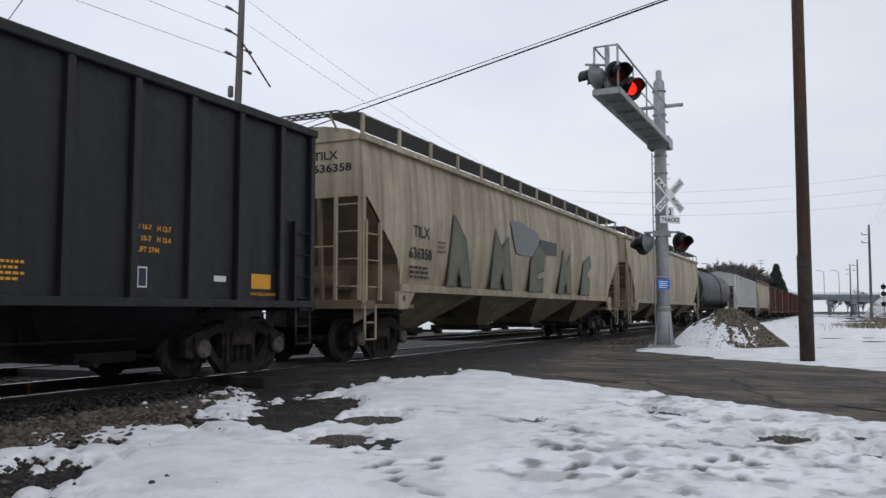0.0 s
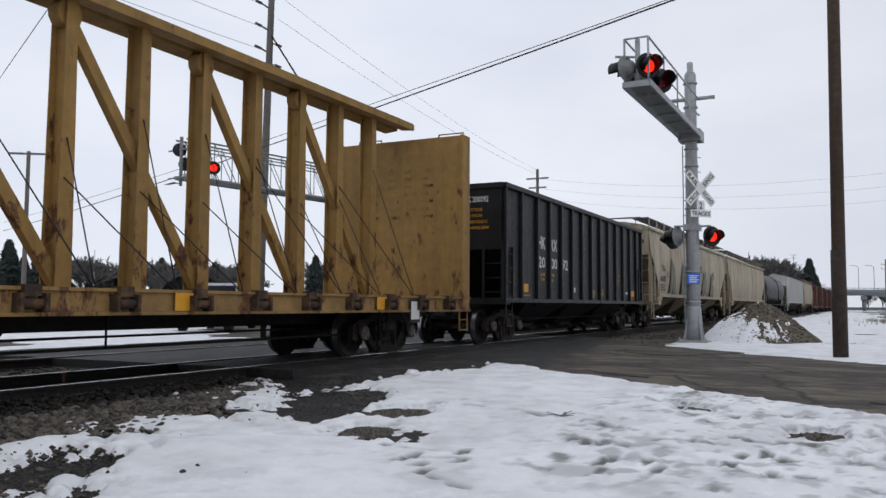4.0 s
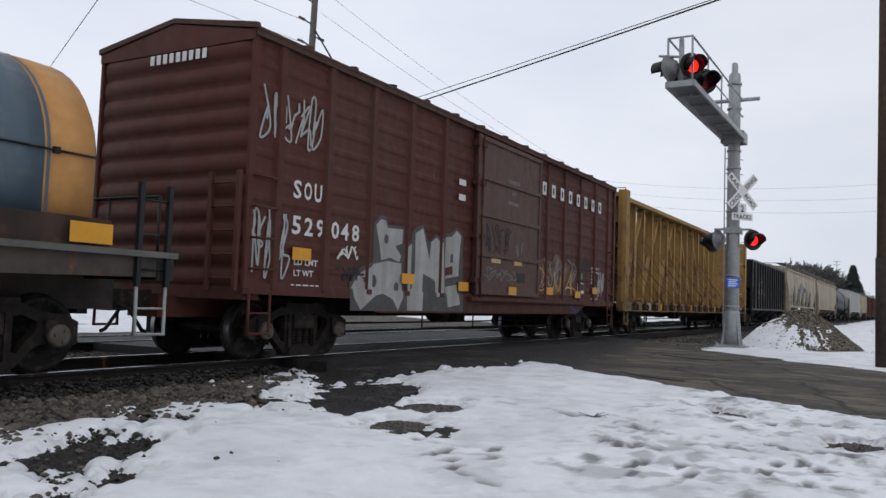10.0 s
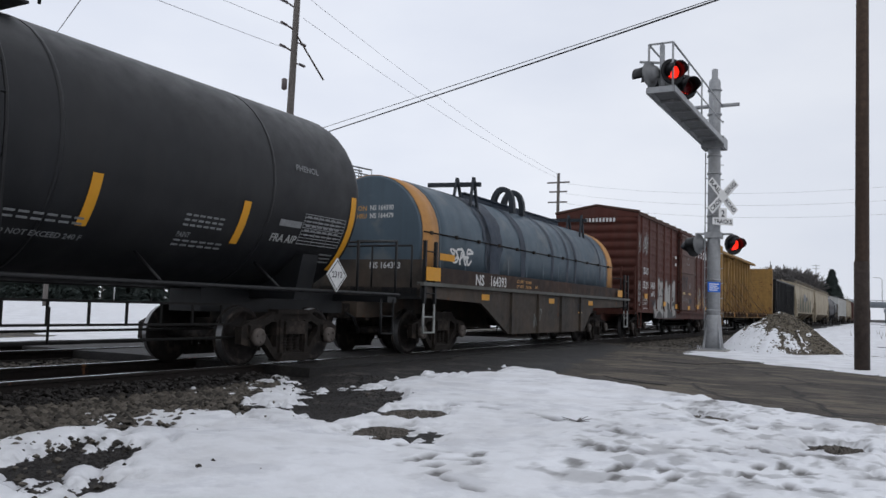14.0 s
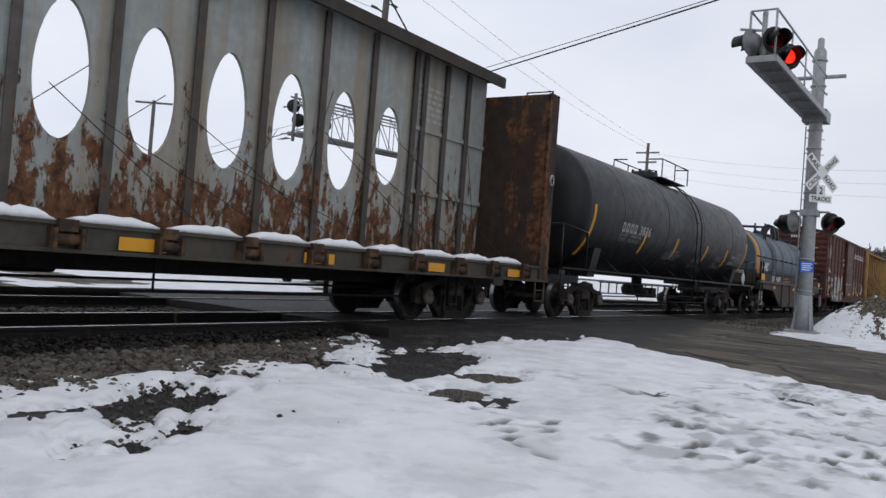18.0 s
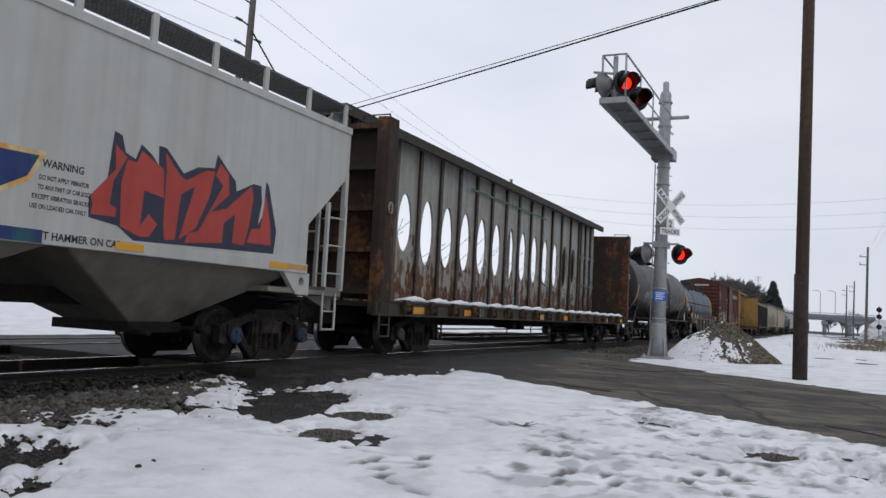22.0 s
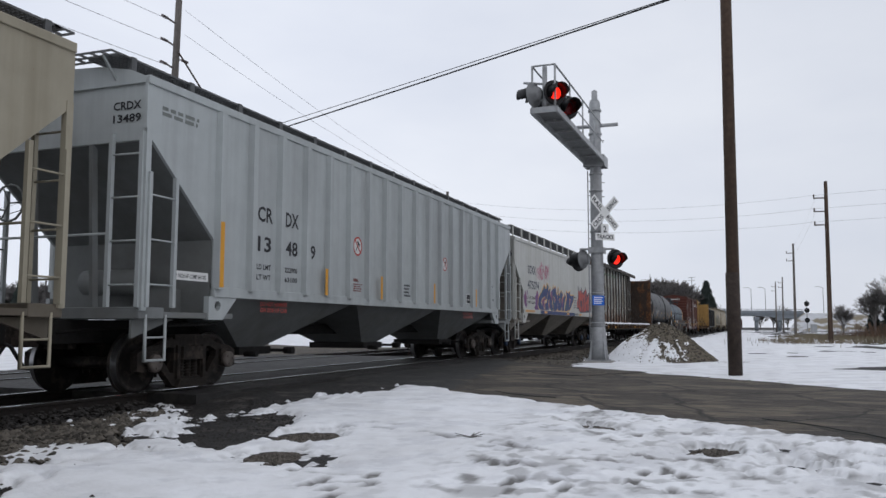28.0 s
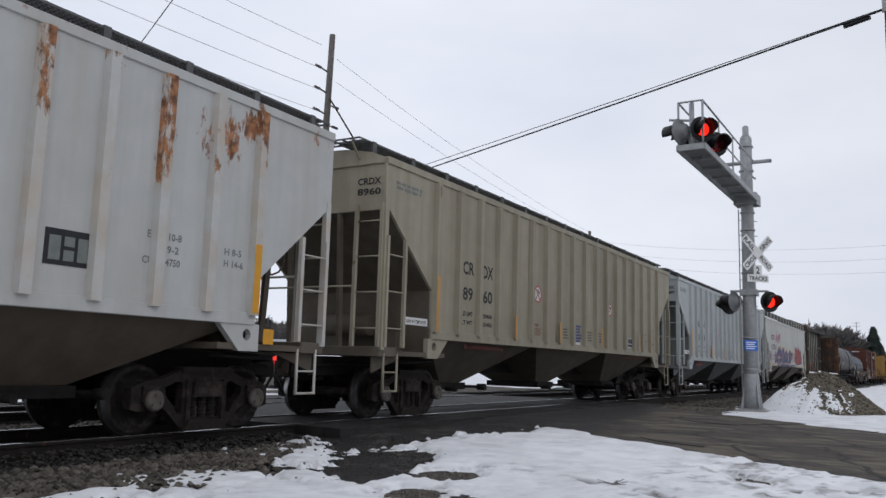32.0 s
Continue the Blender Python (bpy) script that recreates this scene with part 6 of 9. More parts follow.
def tag_scrawl(car, mat, x, y0, y1, z0, z1, strokes, seed, width=0.035):
    """A sprayed tag: looping strokes, each a bent ribbon."""
    rnd = random.Random(seed)
    for i in range(strokes):
        y = y0 + (y1 - y0) * (i + 0.3 * rnd.random()) / strokes
        pts = [Vector((y + rnd.uniform(-0.5, 1.4) * (y1 - y0) / strokes, rnd.uniform(z0, z1))) for _ in range(5)]
        soft = []
        for k in range(len(pts) - 1):
            a, b, c, d = pts[max(0, k - 1)], pts[k], pts[k + 1], pts[min(4, k + 2)]
            for q in range(5):
                t = q / 5
                soft.append(0.5 * (2 * b + (c - a) * t + (2 * a - 5 * b + 4 * c - d) * t * t + (3 * b - a - 3 * c + d) * t ** 3))
        soft.append(pts[-1])
        rings = []
        for k, p in enumerate(soft):
            u = soft[min(len(soft) - 1, k + 1)] - soft[max(0, k - 1)]
            u = u.normalized() if u.length > 1e-5 else Vector((1, 0))
            n_ = Vector((-u.y, u.x)) * width * 0.5
            xx = x + 0.002 + 0.0006 * i + 0.00002 * k
            rings.append([(xx, p.x - n_.x, p.y - n_.y), (xx, p.x + n_.x, p.y + n_.y), (xx + 0.0005, p.x + n_.x, p.y + n_.y), (xx + 0.0005, p.x - n_.x, p.y - n_.y)])
        part("graffiti_stroke", Geo().loft(rings, smooth=False), mat, car)


def hopper_bays(car, mat, centres, half, z_top, x_top, z_low=0.62, foot=0.42):
    """Sloping discharge bays with their outlet gates."""
    for c in centres:
        g = Geo()
        top = [(-x_top, c - half, z_top), (x_top, c - half, z_top), (x_top, c + half, z_top), (-x_top, c + half, z_top)]
        low = [(-0.62, c - foot, z_low), (0.62, c - foot, z_low), (0.62, c + foot, z_low), (-0.62, c + foot, z_low)]
        g.loft([top, low], smooth=False)
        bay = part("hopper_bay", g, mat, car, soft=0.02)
        g = Geo().box(-0.72, 0.72, c - 0.5, c + 0.5, z_low - 0.14, z_low - 0.002)
        g.tube((-1.15, c + 0.58, z_low - 0.08), (1.15, c + 0.58, z_low - 0.08), 0.03, 8)
        g.turned([(0.98, 0.07), (1.16, 0.07)], 10, "x", (0, c + 0.58, z_low - 0.08))
        g.turned([(0.80, 0.05), (1.05, 0.05)], 10, "x", (0, c - 0.45, z_low - 0.12))
        part("outlet_gate", g, "under", bay)


def hopper_ends(car, mat, low, h, w, z_side, z_cut, z_eave, z_sill, cut):
    """End bulkhead, slope sheet, platform, corner posts, ladders and steps at both ends."""
    for s in (-1, 1):
        e = s * h
        g = Geo()
        g.loft([[(-w + 0.06, e - s * 0.06, z_cut - 0.1), (w - 0.06, e - s * 0.06, z_cut - 0.1), (w - 0.06, e - s * 0.14, z_cut - 0.1), (-w + 0.06, e - s * 0.14, z_cut - 0.1)],
                [(-w + 0.06, e - s * 0.06, z_eave), (w - 0.06, e - s * 0.06, z_eave), (w - 0.06, e - s * 0.14, z_eave), (-w + 0.06, e - s * 0.14, z_eave)]], smooth=False)
        g.prism([(-w + 0.06, z_eave), (w - 0.06, z_eave), (w * 0.7, z_eave + 0.16), (0, z_eave + 0.24), (-w * 0.7, z_eave + 0.16)], "y", e - s * 0.14, e - s * 0.06)
        part("end_sheet", g, mat, car)
        g = Geo()
        low_z = z_cut - cut * 0.86
        line = [(e - s * 0.06, z_cut - 0.05), (s * (h - cut), low_z), (s * (h - cut), z_sill - 0.05)]
        g.loft([[(-w + 0.03, y, z), (w - 0.03, y, z)] for y, z in line], smooth=False, closed=False, caps=False)
        # the low tone carries the shade under the car end, on top of dust
        part("slope_sheet", g, low, car, "dusty slope sheet under the car end, its shade in the colour")
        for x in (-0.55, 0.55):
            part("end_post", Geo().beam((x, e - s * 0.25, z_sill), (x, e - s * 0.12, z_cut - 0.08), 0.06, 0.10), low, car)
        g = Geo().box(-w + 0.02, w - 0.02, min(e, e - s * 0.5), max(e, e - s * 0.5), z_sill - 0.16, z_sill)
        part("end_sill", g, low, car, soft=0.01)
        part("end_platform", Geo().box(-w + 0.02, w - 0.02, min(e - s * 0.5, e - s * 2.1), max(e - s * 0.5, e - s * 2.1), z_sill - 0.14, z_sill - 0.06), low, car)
        part("draft_sill", Geo().box(-0.35, 0.35, min(e + s * 0.3, e - s * 3.0), max(e + s * 0.3, e - s * 3.0), z_sill - 0.50, z_sill - 0.17), "under", car, soft=0.01)
        # air pipe and bracing under the platform
        part("train_pipe", Geo().path([(w - 0.25, e - s * 2.0, z_sill - 0.22), (w - 0.3, e - s * 0.8, z_sill - 0.25), (0.5, e - s * 0.3, z_sill - 0.3), (0.35, e + s * 0.2, z_sill - 0.35)], 0.022, 6), "under", car)
        for x in (-w + 0.2, w - 0.2):
            part("platform_gusset", Geo().prism([(e - s * 0.05, z_sill - 0.16), (e - s * 0.9, z_sill - 0.16), (e - s * 0.05, z_sill - 0.42)], "x", x - 0.02, x + 0.02), low, car)
        for x in (-w + 0.03, w - 0.03):
            g = Geo().box(x - 0.04, x + 0.04, e - s * 0.05 - 0.05, e - s * 0.05 + 0.05, z_sill - 0.05, z_cut + 0.05)
            part("corner_post", g, mat, car)
            y = min(e - s * 0.08, e - s * 0.62)
            ladder(car, mat, x + math.copysign(0.045, x), y, z_sill, z_cut - 0.55, 0.54, rungs=3)
            stirrup(car, mat, x, y + 0.06, z_sill - 0.72, z_sill - 0.1, 0.40)
        ladder(car, mat, w - 0.58, e, z_sill, z_cut, 0.52, along="x", rungs=4, name="end_ladder")
        g = Geo().tube((-w + 0.1, e, z_sill + 1.0), (w - 0.6, e, z_sill + 1.0), 0.018, 6)
        part("grab_iron", g, mat, car)
        g = Geo().tube((-0.6, s * (h - 1.3), z_sill + 0.42), (0.45, s * (h - 1.3), z_sill + 0.42), 0.2, 14)
        g.box(0.55, 1.0, s * (h - 1.5) - 0.2, s * (h - 1.5) + 0.2, z_sill - 0.05, z_sill + 0.3)
        part("brake_equipment", g, low, car)
        if s < 0:
            g = Geo()
            for k in range(12):
                a0, a1 = 2 * math.pi * k / 12, 2 * math.pi * (k + 1) / 12
                g.tube((-0.75 + 0.27 * math.cos(a0), e - 0.08, z_sill + 1.5 + 0.27 * math.sin(a0)), (-0.75 + 0.27 * math.cos(a1), e - 0.08, z_sill + 1.5 + 0.27 * math.sin(a1)), 0.018, 5)
            for k in range(3):
                a0 = 2 * math.pi * k / 3
                g.tube((-0.75, e - 0.08, z_sill + 1.5), (-0.75 + 0.27 * math.cos(a0), e - 0.08, z_sill + 1.5 + 0.27 * math.sin(a0)), 0.012, 5)
            part("brake_wheel", g, low, car)


def covered_hopper(name, label, y0, y1, mat, low, rib_mat=None, ribs=0, smooth=False, bays=3, z_side=1.5, z_cut=3.4, z_eave=4.35, cut=1.55, inset=1.75, posts=False, caps="plain", bulge=0.0, end_mat=None):
    car, h = start_car(name, label, y0, y1, inset, caps=caps, category="hopper car")
    w, z_sill = 1.58, z_side - 0.28
    # side sheets with their cut corners
    poly = [(-h, z_eave), (-h, z_cut), (-h + cut, z_cut - cut * 0.86), (-h + cut, z_side), (h - cut, z_side), (h - cut, z_cut - cut * 0.86), (h, z_cut), (h, z_eave)]
    for s in (-1, 1):
        if bulge:
            # the sheet bows outwards between panel seams
            n_p = 26
            g = Geo()
            def zlow(y):
                d = h - abs(y)
                return z_side if d >= cut else (z_cut - 0.86 * d if d < cut else z_side)
            ys = [-h + 2 * h * i / (n_p * 4) for i in range(n_p * 4 + 1)]
            rings = []
            for i, y in enumerate(ys):
                lo = zlow(y)
                ring = []
                for k in range(9):
                    z = lo + (z_eave - lo) * k / 8
                    u = (z - z_side) / (z_eave - z_side)
                    wob = bulge * 0.22 * math.sin(math.pi * (i % 4) / 4)
                    ring.append((s * (w - 0.10 + (bulge + wob) * math.sin(math.pi * min(1, max(0, u))) ** 0.7), y, z))
                rings.append(ring)
            g.loft(rings, smooth=True, closed=False, caps=False)
            part("side_sheet", g, mat, car)
        else:
            part("side_sheet", Geo().prism(poly, "x", s * (w - 0.05), s * w), mat, car)
        g = Geo().box(min(s * (w - 0.06), s * (w + 0.035)), max(s * (w - 0.06), s * (w + 0.035)), -h + cut, h - cut, z_side - 0.1, z_side + 0.06)
        g.box(min(s * (w - 0.06), s * (w + 0.03)), max(s * (w - 0.06), s * (w + 0.03)), -h, h, z_eave - 0.09, z_eave + 0.03)
        part("side_rail", g, mat, car, soft=0.008)
        for e in (-1, 1):
            g = Geo().plate([(e * (h - cut - 0.62), z_side - 0.09), (e * (h - cut + 0.10), z_side - 0.09), (e * (h - cut + 0.10), z_side - 0.44), (e * (h - cut - 0.25), z_side - 0.44)],
                            [[(e * (h - cut - 0.12) + 0.075 * math.cos(a), z_side - 0.23 + 0.075 * math.sin(a)) for a in [2 * math.pi * k / 10 for k in range(10)]]], "x", s * (w - 0.08), s * (w + 0.01))
            part("jacking_plate", g, mat, car)
        if ribs:
            pitch = 2 * (h - cut - 0.08) / (ribs - 1)
            for i in range(ribs):
                y = -h + cut + 0.08 + i * pitch
                g = Geo()
                xa, xb = s * w, s * (w + 0.095)
                g.loft([[(xa, y - 0.085, z_side + 0.02), (xb, y - 0.065, z_side + 0.02), (xb, y + 0.065, z_side + 0.02), (xa, y + 0.085, z_side + 0.02)],
                        [(xa, y - 0.085, z_eave - 0.1), (xb, y - 0.065, z_eave - 0.1), (xb, y + 0.065, z_eave - 0.1), (xa, y + 0.085, z_eave - 0.1)]], smooth=False)
                part("side_post", g, rib_mat or mat, car)
    arch = [(-w, z_eave), (-w * 0.8, z_eave + 0.14), (-w * 0.45, z_eave + 0.24), (0, z_eave + 0.27), (w * 0.45, z_eave + 0.24), (w * 0.8, z_eave + 0.14), (w, z_eave)]
    part("roof", Geo().prism(arch + [(w, z_eave - 0.06), (-w, z_eave - 0.06)], "y", -h + 0.02, h - 0.02), mat, car)
    n = 10
    for i in range(n):
        y = -h + 1.4 + (2 * h - 2.8) * i / (n - 1)
        part("roof_hatch", Geo().turned([(z_eave + 0.22, 0.33), (z_eave + 0.38, 0.33), (z_eave + 0.42, 0.22)], 16, "z", (0, y, 0)), mat, car)
    zb = z_eave + (0.40 if posts else 0.30)
    for s in (-1, 1):
        x0, x1 = (s * 0.80, s * 1.50) if posts else (s * 0.62, s * 1.22)
        grating(car, "grate", min(x0, x1), max(x0, x1), -h - 0.1, h + 0.1, zb)
        k = 15
        for i in range(k):
            y = -h + 0.1 + (2 * h - 0.2) * i / (k - 1)
            xx = s * (1.50 if posts else 1.22)
            g = Geo().box(min(xx - s * 0.02, xx + s * 0.02), max(xx - s * 0.02, xx + s * 0.02), y - 0.05, y + 0.05, z_eave - (0.05 if posts else -0.02), zb + 0.04)
            part("running_board_bracket", g, mat if posts else "grate", car)
    for s in (-1, 1):
        grating(car, "grate", -1.22, 1.22, min(s * h, s * (h + 0.32)), max(s * h, s * (h + 0.32)), zb, 0.11, 14)
        for x in (-1.0, 0.0, 1.0):
            part("platform_brace", Geo().beam((x, s * (h - 0.1), zb - 0.35), (x, s * (h + 0.25), zb), 0.03, 0.03), mat, car)
    hopper_ends(car, end_mat or mat, low, h, w, z_side, z_cut, z_eave, z_sill, cut)
    span = 2 * (h - cut)
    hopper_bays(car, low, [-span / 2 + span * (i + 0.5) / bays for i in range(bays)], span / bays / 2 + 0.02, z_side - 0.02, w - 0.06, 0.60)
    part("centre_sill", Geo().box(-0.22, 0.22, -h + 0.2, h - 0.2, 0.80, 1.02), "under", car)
    return car, h


def open_hopper():
    car, h = start_car("open_hopper", "black open-top steel coal hopper with ribbed sides", -2.89, 11.31, 1.25, category="hopper car")
    w, zb, zt = 1.56, 1.08, 3.94
    for s in (-1, 1):
        part("side_sheet", Geo().prism([(-h + 0.02, zt), (-h + 0.02, zb), (h - 0.02, zb), (h - 0.02, zt)], "x", s * (w - 0.09), s * (w - 0.05)), "hk", car)
        xa, xb = s * (w - 0.05), s * (w + 0.04)
        for y in [-7.0, -5.93] + [-4.78 + 0.995 * i for i in range(12)] + [7.0]:
            part("side_post", Geo().box(min(xa, xb), max(xa, xb), y - 0.055, y + 0.055, zb, zt - 0.08), "hk", car, soft=0.012)
        g = Geo().box(min(xa, s * (w + 0.06)), max(xa, s * (w + 0.06)), -h, h, zt - 0.10, zt + 0.03)
        part("top_chord", g, "hk", car, soft=0.015)
        g = Geo().box(min(xa, s * (w + 0.045)), max(xa, s * (w + 0.045)), -h, h, zb - 0.06, zb + 0.05)
        part("side_sill", g, "hk", car, soft=0.01)
    for s in (-1, 1):
        e = s * h
        g = Geo().box(-w + 0.05, w - 0.05, min(e - s * 0.02, e - s * 0.07), max(e - s * 0.02, e - s * 0.07), 2.35, zt)
        g.box(-w + 0.02, w - 0.02, min(e + s * 0.03, e - s * 0.08), max(e + s * 0.03, e - s * 0.08), zt - 0.1, zt + 0.03)
        g.box(-w + 0.02, w - 0.02, min(e + s * 0.02, e - s * 0.08), max(e + s * 0.02, e - s * 0.08), 2.33, 2.45)
        part("end_sheet", g, "hk", car)
        g = Geo().loft([[(-w + 0.1, e - s * 0.05, 2.36), (w - 0.1, e - s * 0.05, 2.36)], [(-w + 0.1, s * (h - 2.5), 0.95), (w - 0.1, s * (h - 2.5), 0.95)]], smooth=False, closed=False, caps=False)
        part("slope_sheet", g, "hk", car)
        g = Geo().box(-w, w, min(e, e - s * 0.4), max(e, e - s * 0.4), 0.98, 1.14)
        g.box(-0.3, 0.3, min(e + s * 0.3, e - s * 2.4), max(e + s * 0.3, e - s * 2.4), 0.62, 0.98)
        part("end_sill", g, "hk", car)
        for x in (-1.5, -0.5, 0.5, 1.5):
            part("end_post", Geo().box(x - 0.05, x + 0.05, e - s * 0.1 - 0.04, e - s * 0.1 + 0.04, 1.1, 2.4), "hk", car)
        for x in (-w, w):
            y = min(e - s * 0.06, e - s * 0.56)
            ladder(car, "hk", x, y, 1.0, 2.4, 0.48, rungs=4)
            stirrup(car, "hk", x, y + 0.04, 0.45, 1.0, 0.40)
        ladder(car, "hk", w - 0.55, e, 1.1, 2.5, 0.5, along="x", rungs=4, name="end_ladder")
    hopper_bays(car, "hk", [-3.5, 0.05, 3.6], 1.76, zb - 0.02, w - 0.1, 0.44, 0.85)
    part("centre_sill", Geo().box(-0.22, 0.22, -h, h, 0.78, 1.04), "under", car)
    part("slope_floor", Geo().loft([[(-1.4, -5.3, 1.0), (1.4, -5.3, 1.0)], [(-1.4, 5.3, 1.0), (1.4, 5.3, 1.0)]], smooth=False, closed=False, caps=False), "hk", car)
    x = w - 0.045
    for s, y, z, ww, hh in (("HK", -4.60, 2.50, 0.57, 0.34), ("RX", -3.60, 2.49, 0.57, 0.34), ("20", -4.58, 1.98, 0.53, 0.31), ("00", -3.58, 1.98, 0.54, 0.31), ("92", -2.60, 1.99, 0.53, 0.31)):
        lettering(s, "paint_white", car, on_side(x, y, z), ww, hh)
    for s, y, z, ww in (("LD LMT", -4.42, 1.76, 0.34), ("LT WT", -4.40, 1.62, 0.30), ("229700", -3.66, 1.76, 0.34), ("56300", -3.66, 1.62, 0.28)):
        lettering(s, "paint_yellow", car, on_side(x, y, z), ww, 0.085)
    for s, y, z, ww in (("EXW 10-7", 3.14, 1.98, 0.38), ("H 12-7", 3.62, 1.98, 0.24), ("EW 10-7", 3.16, 1.84, 0.36), ("H 12-6", 3.62, 1.84, 0.24), ("CUFT 3744", 3.22, 1.70, 0.44)):
        lettering(s, "paint_yellow", car, on_side(x, y, z), ww, 0.07)
    for y in (-5.82, 5.52):
        decal("reflector", "paint_yellow", car, x, y, y + 0.46, 1.30, 1.52)
        lettering("2 INCH TREAD COND SHOES", "paint_yellow", car, on_side(x, y - 0.02, 1.20), 0.62, 0.045)
    decal("data_plate", "paint_white", car, x, 3.16, 3.46, 1.26, 1.52)
    decal("data_plate_field", "paint_navy", car, x + 0.004, 3.18, 3.30, 1.28, 1.38)
    decal("data_plate_field", "paint_navy", car, x + 0.004, 3.18, 3.30, 1.40, 1.50)
    decal("data_plate_field", "paint_navy", car, x + 0.004, 3.32, 3.44, 1.28, 1.50)
    decal("tag_plate", "paint_white", car, x, -1.66, -1.36, 1.36, 1.50)
    decal("tag_plate", "paint_white", car, x, 4.7, 4.95, 1.38, 1.46)
    text_bars(car, "paint_yellow", x, 0.33, 0.75, 1.45, 4, 0.035, 0.03, 3)
    text_bars(car, "paint_yellow", x, 1.4, 1.75, 1.50, 4, 0.03, 0.03, 4)
    lettering("HKRX 200092", "paint_white", car, on_rear(0.28, -h - 0.002, 3.50), 0.86, 0.15)
    for k, (s, ww) in enumerate((("SPRG 7 OC DS", 0.62), ("SPRG 7 IC DS", 0.62), ("36 IN WHEELS CLASS C", 0.98), ("AAR NO 24 BRAKE BEAM", 1.06))):
        lettering(s, "paint_yellow", car, on_rear(0.72 - ww * 0.4, -h - 0.002, 3.28 - k * 0.15), ww * 0.8, 0.075)
    brake_gear(car, h, 0.8)


def centerbeam_base(name, label, y0, y1, mat, sill, inset):
    car, h = start_car(name, label, y0, y1, inset, category="flat car")
    zt = 1.12
    for s in (-1, 1):
        g = Geo().prism([(s * 1.44, zt + 0.01), (s * 1.60, zt + 0.01), (s * 1.60, zt - 0.03), (s * 1.56, zt - 0.035), (s * 1.56, 0.865), (s * 1.60, 0.86), (s * 1.60, 0.82), (s * 1.44, 0.82)], "y", -h, h)
        part("side_sill", g, sill, car)
    part("deck", Geo().box(-1.5, 1.5, -h + 0.3, h - 0.3, 0.98, 1.08), sill, car)
    g = Geo().box(-0.28, 0.28, -h + 0.1, h - 0.1, 0.60, 0.98)
    part("centre_sill", g, "under", car)
    n = 18
    for s in (-1, 1):
        for i in range(n):
            y = -h + 1.1 + (2 * h - 2.2) * i / (n - 1)
            g = Geo().tube((s * 1.62, y - 0.13, 0.95), (s * 1.62, y + 0.13, 0.95), 0.06, 10)
            g.box(min(s * 1.56, s * 1.70), max(s * 1.56, s * 1.70), y - 0.17, y - 0.13, 0.86, 1.06)
            g.box(min(s * 1.56, s * 1.70), max(s * 1.56, s * 1.70), y + 0.13, y + 0.17, 0.86, 1.06)
            g.box(min(s * 1.52, s * 1.66), max(s * 1.52, s * 1.66), y - 0.10, y + 0.10, 1.03, 1.15)
            part("tie_down_winch", g, "winch_rust", car, "rusty tie-down winch")
    for s in (-1, 1):
        e = s * h
        for x in (-1.56, 1.56):
            stirrup(car, sill, x, min(e - s * 0.1, e - s * 0.5), 0.42, 0.86, 0.4)
        stirrup(car, "under", 1.3, s * 8.0, 0.32, 0.84, 0.25)
    brake_gear(car, h, 0.62)
    return car, h, zt


def bulkhead(car, e, s, mat, post_mat, zt, z1):
    """End bulkhead of a centrebeam car: face plate, side posts and stiffeners behind."""
    g = Geo().box(-1.56, 1.56, min(e - s * 0.36, e - s * 0.42), max(e - s * 0.36, e - s * 0.42), zt, z1)
    part("bulkhead_plate", g, mat, car)
    for x in (-1, 1):
        g = Geo().prism([(x * 1.60, e - s * 0.42), (x * 1.60, e - s * 0.05), (x * 1.50, e), (x * 1.34, e), (x * 1.34, e - s * 0.06), (x * 1.52, e - s * 0.10), (x * 1.52, e - s * 0.42)], "z", zt - 0.28, z1 + 0.02)
        part("bulkhead_post", g, post_mat, car, soft=0.01)
    for k in range(5):
        z = zt + 0.15 + (z1 - zt - 0.3) * k / 4
        part("bulkhead_stiffener", Geo().box(-1.5, 1.5, min(e - s * 0.02, e - s * 0.36), max(e - s * 0.02, e - s * 0.36), z - 0.05, z + 0.05), mat, car)
    for xa, xb in ((-1.2, -0.6), (1.5, 0.9)):
        part("grab_iron", Geo().path([(xa, e - s * 0.2, z1), (xa, e - s * 0.2, z1 + 0.1), (xb, e - s * 0.2, z1 + 0.1), (xb, e - s * 0.2, z1)], 0.015, 6), mat, car)


